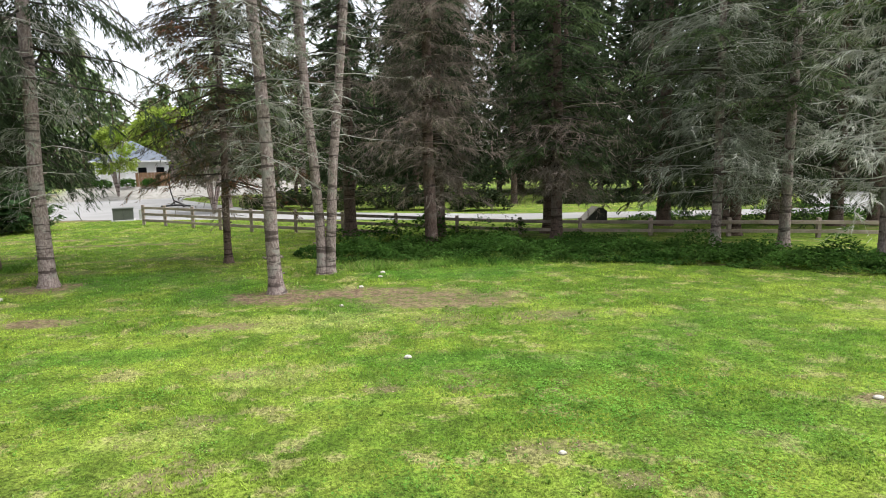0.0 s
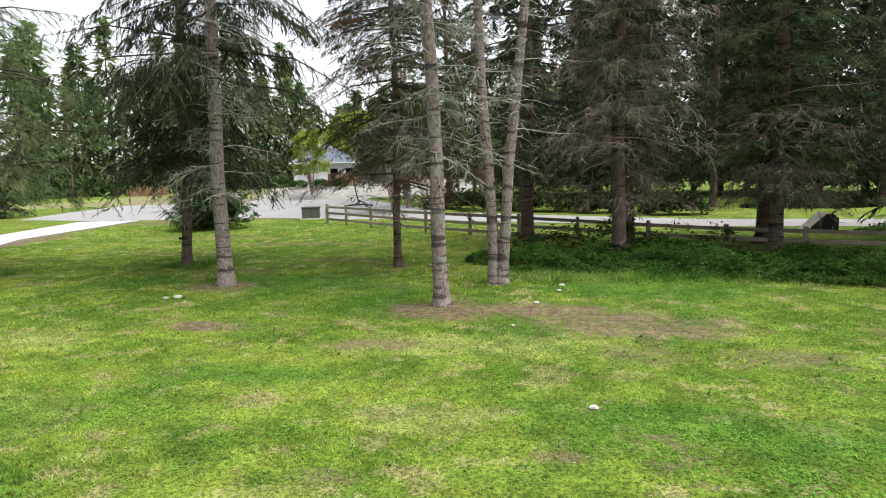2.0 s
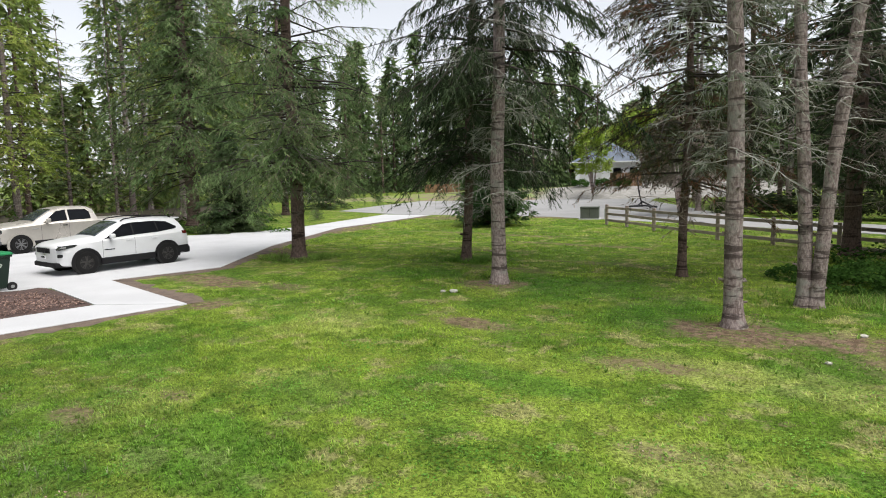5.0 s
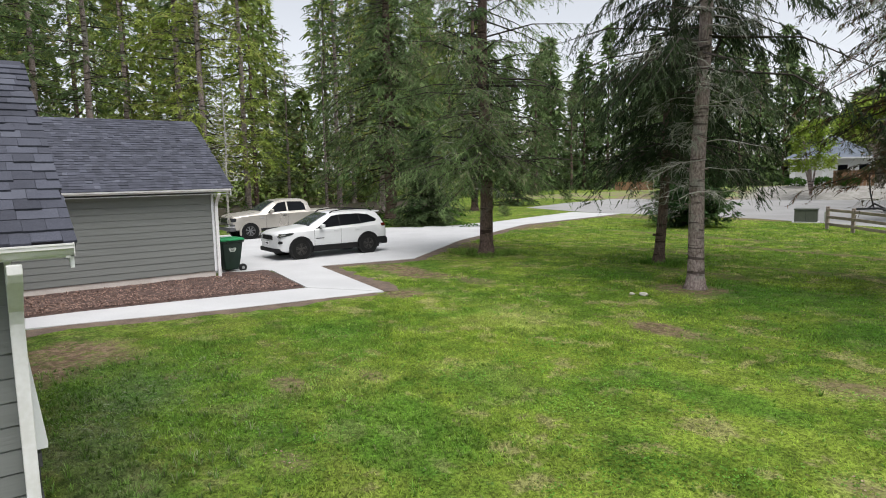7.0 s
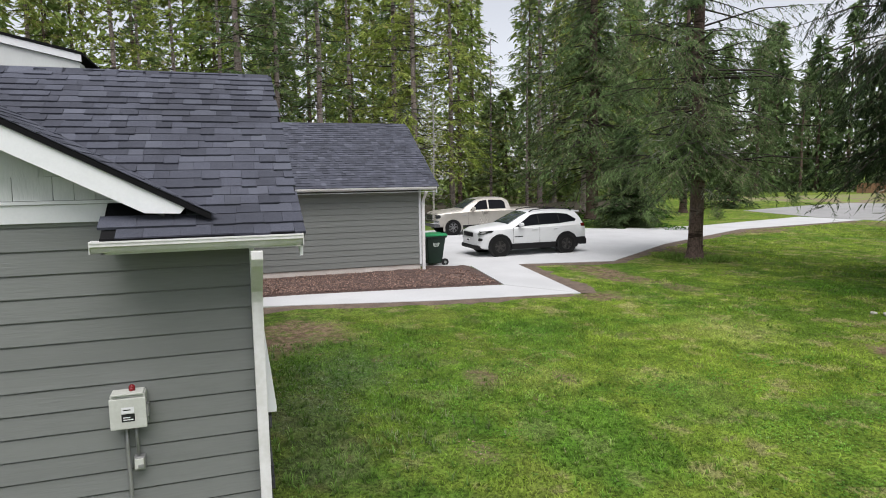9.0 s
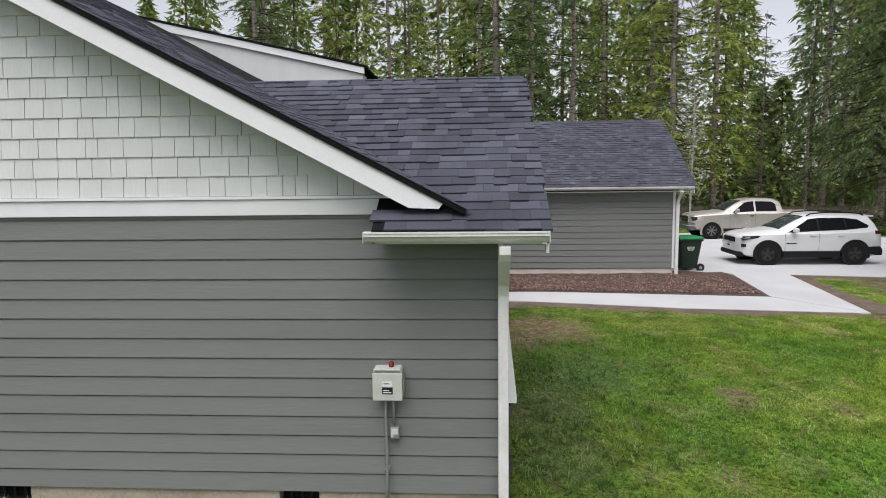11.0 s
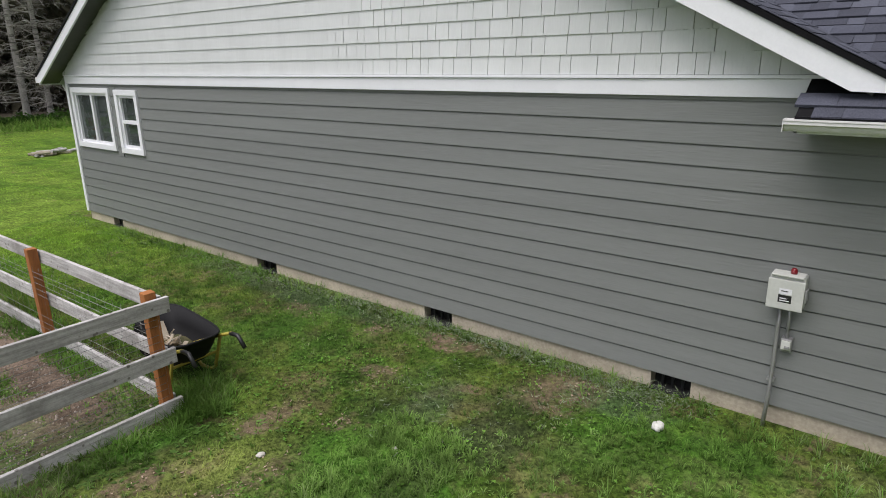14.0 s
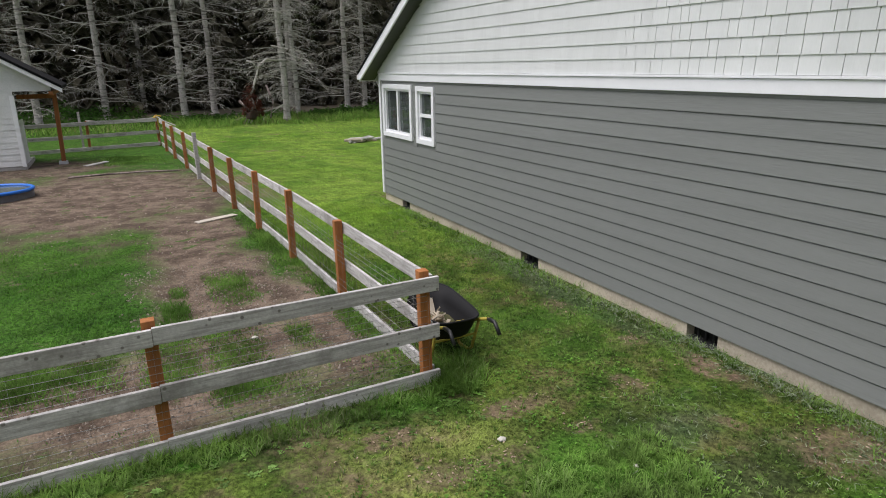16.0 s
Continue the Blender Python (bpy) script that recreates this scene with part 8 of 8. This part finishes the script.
# clover in the lawn
rng = np.random.default_rng(21)
n = 34000
cx, cy, cr = (rng.uniform(-11, 8, 150), rng.uniform(2.5, 13, 150), rng.uniform(0.15, 0.7, 150))
cx, cy = np.concatenate([cx, rng.uniform(-5.2, -0.5, 40), rng.uniform(1.5, 6, 30)]), np.concatenate([cy, rng.uniform(-5, 1, 40), rng.uniform(4, 7, 30)])
cr = np.concatenate([cr, rng.uniform(0.12, 0.4, 40), rng.uniform(0.3, 0.8, 30)])
k = rng.choice(len(cx), n, p=cr ** 2 / (cr ** 2).sum())
x, y = cx[k] + cr[k] * rng.normal(0, 0.55, n), cy[k] + cr[k] * rng.normal(0, 0.55, n)
ok = (bareness(x, y) < 0.5)
for poly in KEEP_OUT:
    ok &= ~inside(poly, x, y)
x, y = x[ok], y[ok]
n = len(x)
d = unit(np.concatenate([rng.normal(0, 1, (n, 2)), rng.uniform(-0.1, 0.4, (n, 1))], -1))
l = rng.uniform(0.018, 0.036, n)
clover = Soup()
clover.sprays(np.stack([x, y, rng.uniform(0.012, 0.05, n)], -1), d, unit(np.cross(d, np.array([0, 0, 1.0]) + rng.normal(0, 0.3, (n, 3)))), l, l * 0.9)
tagged(clover.make("clover", LEAF_CLOVER, None), "dark green clover patches in the lawn", "clover", kind="stuff")

# bark chips over the planting bed
rng = np.random.default_rng(5)
chips = Soup()
n = 17000
y = rng.uniform(-1.0, 7.0, n)
f = rng.uniform(0, 1, n)
near = np.minimum(-16.55 + 0.105 * np.maximum(y - 1.5, 0), -15.9)
x = near + (-18.8 - near) * f
z = 0.07 + 0.07 * f * np.where(y < 5.5, 1, np.maximum(0, 1 - (y - 5.5) / 1.2)) + rng.uniform(0.0, 0.02, n)
d = unit(np.concatenate([rng.normal(0, 1, (n, 2)), rng.normal(0, 0.25, (n, 1))], -1))
l = rng.uniform(0.025, 0.075, n)
chips.blades(np.stack([x, y, z], -1), d, unit(np.cross(d, rng.normal(0, 0.35, (n, 3)) + np.array([0, 0, 1.0]))), l, l * 0.5)
tagged(chips.make("bark_chips", CHIPS, None), "loose brown bark chips on the bed", "mulch", kind="stuff")

GRAVEL = plain("grey_brown_gravel", (0.27, 0.23, 0.19), (0.15, 0.125, 0.10), 8, 50, 0.95, island=0.8)
# pebbles and dung on the pen's dirt
rng = np.random.default_rng(6)
peb = Soup()
n = 6500
x, y = rng.uniform(-2.3, 4.5, n), rng.uniform(-25, -5.4, n)
x[:3500], y[:3500] = rng.uniform(-2.4, 1.0, 3500), rng.uniform(-10.5, -5.3, 3500)
ok = bareness(x, y) > 0.35
x, y = x[ok], y[ok]
n = len(x)
r = rng.uniform(0.07, 0.132, n) ** 2
p = np.stack([x, y, np.zeros(n)], -1)
peb.tubes(np.stack([p, p + np.array([0, 0, 1.0]) * (r * 0.9)[:, None]], 1), np.stack([r, r * 0.5], 1), 5)
peb.blades(p + np.array([0, 0, 1.0]) * (r * 0.9)[:, None] - np.array([1.0, 0, 0]) * (r * 0.5)[:, None], np.tile(np.array([1.0, 0, 0]), (n, 1)), np.tile(np.array([0, 1.0, 0]), (n, 1)), r, r)
tagged(peb.make("pebbles", GRAVEL, None), "small pale pebbles scattered over the dirt", "pebbles", kind="stuff")

# ---- gable shakes ----
SHAKE_ROW = 0.174
rng = random.Random(8)
shake_cache = {}


def shake_mesh(w):
    if w not in shake_cache:
        bm = prism(bmesh.new(), [(0.0, 0.0), (0.021, 0.0), (0.008, SHAKE_ROW + 0.01), (0.0, SHAKE_ROW + 0.01)], "y", 0.0032, w - 0.0032)
        me = bpy.data.meshes.new("shake")
        bm.to_mesh(me)
        bm.free()
        me.materials.append(SHAKE)
        shake_cache[w] = me
    return shake_cache[w]


rest = bmesh.new()
gable = part("shake_backing", prism(bmesh.new(), [(WALL_L + 0.05, BAND_Z + 0.17), (-0.75, BAND_Z + 0.17), (-0.75, roof_z(-0.75) - 0.21), (RIDGE_Y, roof_z(RIDGE_Y) - 0.21), (WALL_L + 0.05, roof_z(WALL_L + 0.05) - 0.21)], "x", WALL_X - 0.019, WALL_X - 0.004), SHAKE, house, "pale grey-green gable shakes")
made = 0
for r in range(22):
    z = BAND_Z + 0.168 + r * SHAKE_ROW
    y = -0.72 - rng.uniform(0, 0.1)
    while y > WALL_L:
        w = rng.choice((0.11, 0.14, 0.17, 0.2, 0.23, 0.26))
        ya, yb = y - w, y
        y -= w
        line = [roof_z(v) - 0.195 for v in (ya, yb)]
        gap = 0.0028 if ya > -6.0 else 0.0012
        if min(line) >= z + SHAKE_ROW + 0.01 and ya > WALL_L + 0.02:
            if ya > -5.6 and made < 300:
                ob = new("shake", shake_mesh(w))
                ob.parent, ob.location = gable, (WALL_X - 0.004, ya, z)
                made += 1
            else:
                v = [rest.verts.new(q) for q in ((WALL_X + 0.016, ya + gap, z), (WALL_X + 0.016, yb - gap, z), (WALL_X + 0.003, yb - gap, z + SHAKE_ROW + 0.01), (WALL_X + 0.003, ya + gap, z + SHAKE_ROW + 0.01), (WALL_X - 0.004, ya + gap, z), (WALL_X - 0.004, yb - gap, z))]
                rest.faces.new((v[0], v[1], v[2], v[3]))
                rest.faces.new((v[4], v[5], v[1], v[0]))
        elif max(line) > z + 0.02:
            tops = [min(z + SHAKE_ROW + 0.01, max(v, z + 0.001)) for v in line]
            v = [rest.verts.new(q) for q in ((WALL_X + 0.016, ya + 0.004, z), (WALL_X + 0.016, yb - 0.004, z), (WALL_X + 0.004, yb - 0.004, tops[1]), (WALL_X + 0.004, ya + 0.004, tops[0]), (WALL_X - 0.004, ya + 0.004, z), (WALL_X - 0.004, yb - 0.004, z))]
            rest.faces.new((v[0], v[1], v[2], v[3]))
            rest.faces.new((v[4], v[5], v[1], v[0]))
tagged(part("shake_field", rest, SHAKE, house), kind="stuff")

# ---- roof shingles ----


def shingle_field(parent, origin, along, up, width, length, keep, limit, seed, expo=0.143, name="shingle_field", thick=1.0):
    """Laminated shingles in rows; the first ones by themselves, the rest joined."""
    rng = random.Random(seed)
    along, up, origin = Vector(along).normalized(), Vector(up).normalized(), Vector(origin)
    out = along.cross(up).normalized()
    if out.z < 0:
        out = -out
    soup, singles = Soup(), 0
    rot = Matrix((along, up, out)).transposed().to_4x4()
    cache = {}
    rows = int(length / expo)
    for r in range(rows + 1):
        u = -rng.uniform(0, 0.3)
        while u < width:
            w = rng.choice((0.12, 0.14, 0.16, 0.18, 0.21, 0.25))
            a, bq = max(u, 0.0), min(u + w, width)
            u += w
            if bq - a < 0.03:
                continue
            drop = rng.choice((0.0, 0.0, 0.024, 0.030)) + rng.uniform(-0.004, 0.004)
            p = origin + along * a + up * (r * expo - drop)
            c = origin + along * ((a + bq) / 2) + up * ((r + 0.5) * expo)
            if not keep(c):
                continue
            th = (0.011 if drop < 0.008 else 0.022) * thick
            wd, ln = bq - a - 0.002, min(expo + 0.04, length - r * expo)
            if ln < 0.02:
                continue
            co = [(0, 0, th), (wd, 0, th), (wd, ln, 0.003), (0, ln, 0.003), (0, 0, 0.0), (wd, 0, 0.0)]
            if singles < limit:
                key = (round(wd, 3), round(ln, 3), th)
                if key not in cache:
                    me = bpy.data.meshes.new("shingle")
                    me.from_pydata(co, [], [(0, 1, 2, 3), (4, 5, 1, 0), (4, 0, 3), (5, 2, 1)])
                    me.materials.append(ROOF)
                    cache[key] = me
                ob = new("shingle", cache[key])
                ob.parent = parent
                ob.matrix_local = Matrix.Translation(p) @ rot
                singles += 1
            else:
                pts = np.array([tuple(p + along * q[0] + up * q[1] + out * q[2]) for q in co])
                soup.add(pts, np.array([(0, 1, 2), (0, 2, 3), (4, 5, 1), (4, 1, 0), (4, 0, 3), (5, 2, 1)]))
    if soup.v:
        tagged(soup.make(name, ROOF, parent.parent), kind="stuff")


cl = math.hypot(CROSS_EAVE - CROSS_RIDGE, cross_z(CROSS_RIDGE) - CROSS_Z)
shingle_field(cross, (CROSS_EAVE + 0.012, -4.2, CROSS_Z), (0, 1, 0), (-1, 0, CROSS_S), CROSS_Y + 4.21, cl + 0.01,
              lambda c: (c.x > RAKE_X - 0.04 and c.y > -0.84) or (c.z > roof_z(c.y) - 0.06 and (c.x < WALL_X + 0.1 or c.y > -0.80)), 300, 3)
ml = math.hypot(RIDGE_Y + 0.12, roof_z(-0.12) - RAKE_Z)
shingle_field(slopes["front"], (RAKE_X + 0.035, -0.11, roof_z(-0.12)), (-1, 0, 0), (0, -1, PITCH), 5.5, ml, lambda c: c.z > cross_z(c.x) - 0.1, 0, 4, thick=0.45)
gl = math.hypot(3.58, 2.14)
shingle_field(gslopes[0], (-18.40, GY0 - 0.3, 2.715), (0, 1, 0), (-3.58, 0, 2.14), 6.14 - GY0 + 0.3, gl, lambda c: c.y > -0.5, 300, 5)
# ridge caps
for parent, pts in ((cross, [((CROSS_RIDGE, -3.4 + k * 0.26, cross_z(CROSS_RIDGE)), 1) for k in range(15)]), (gslopes[0], [((-22.0, -0.5 + k * 0.3, 4.86), 1) for k in range(22)])):
    for (x, y, z), _ in pts:
        part("ridge_cap", prism(bmesh.new(), [(x - 0.13, z - 0.055), (x, z + 0.022), (x + 0.13, z - 0.055), (x + 0.13, z - 0.065), (x, z + 0.008), (x - 0.13, z - 0.065)], "y", y, y + 0.29), ROOF, parent)
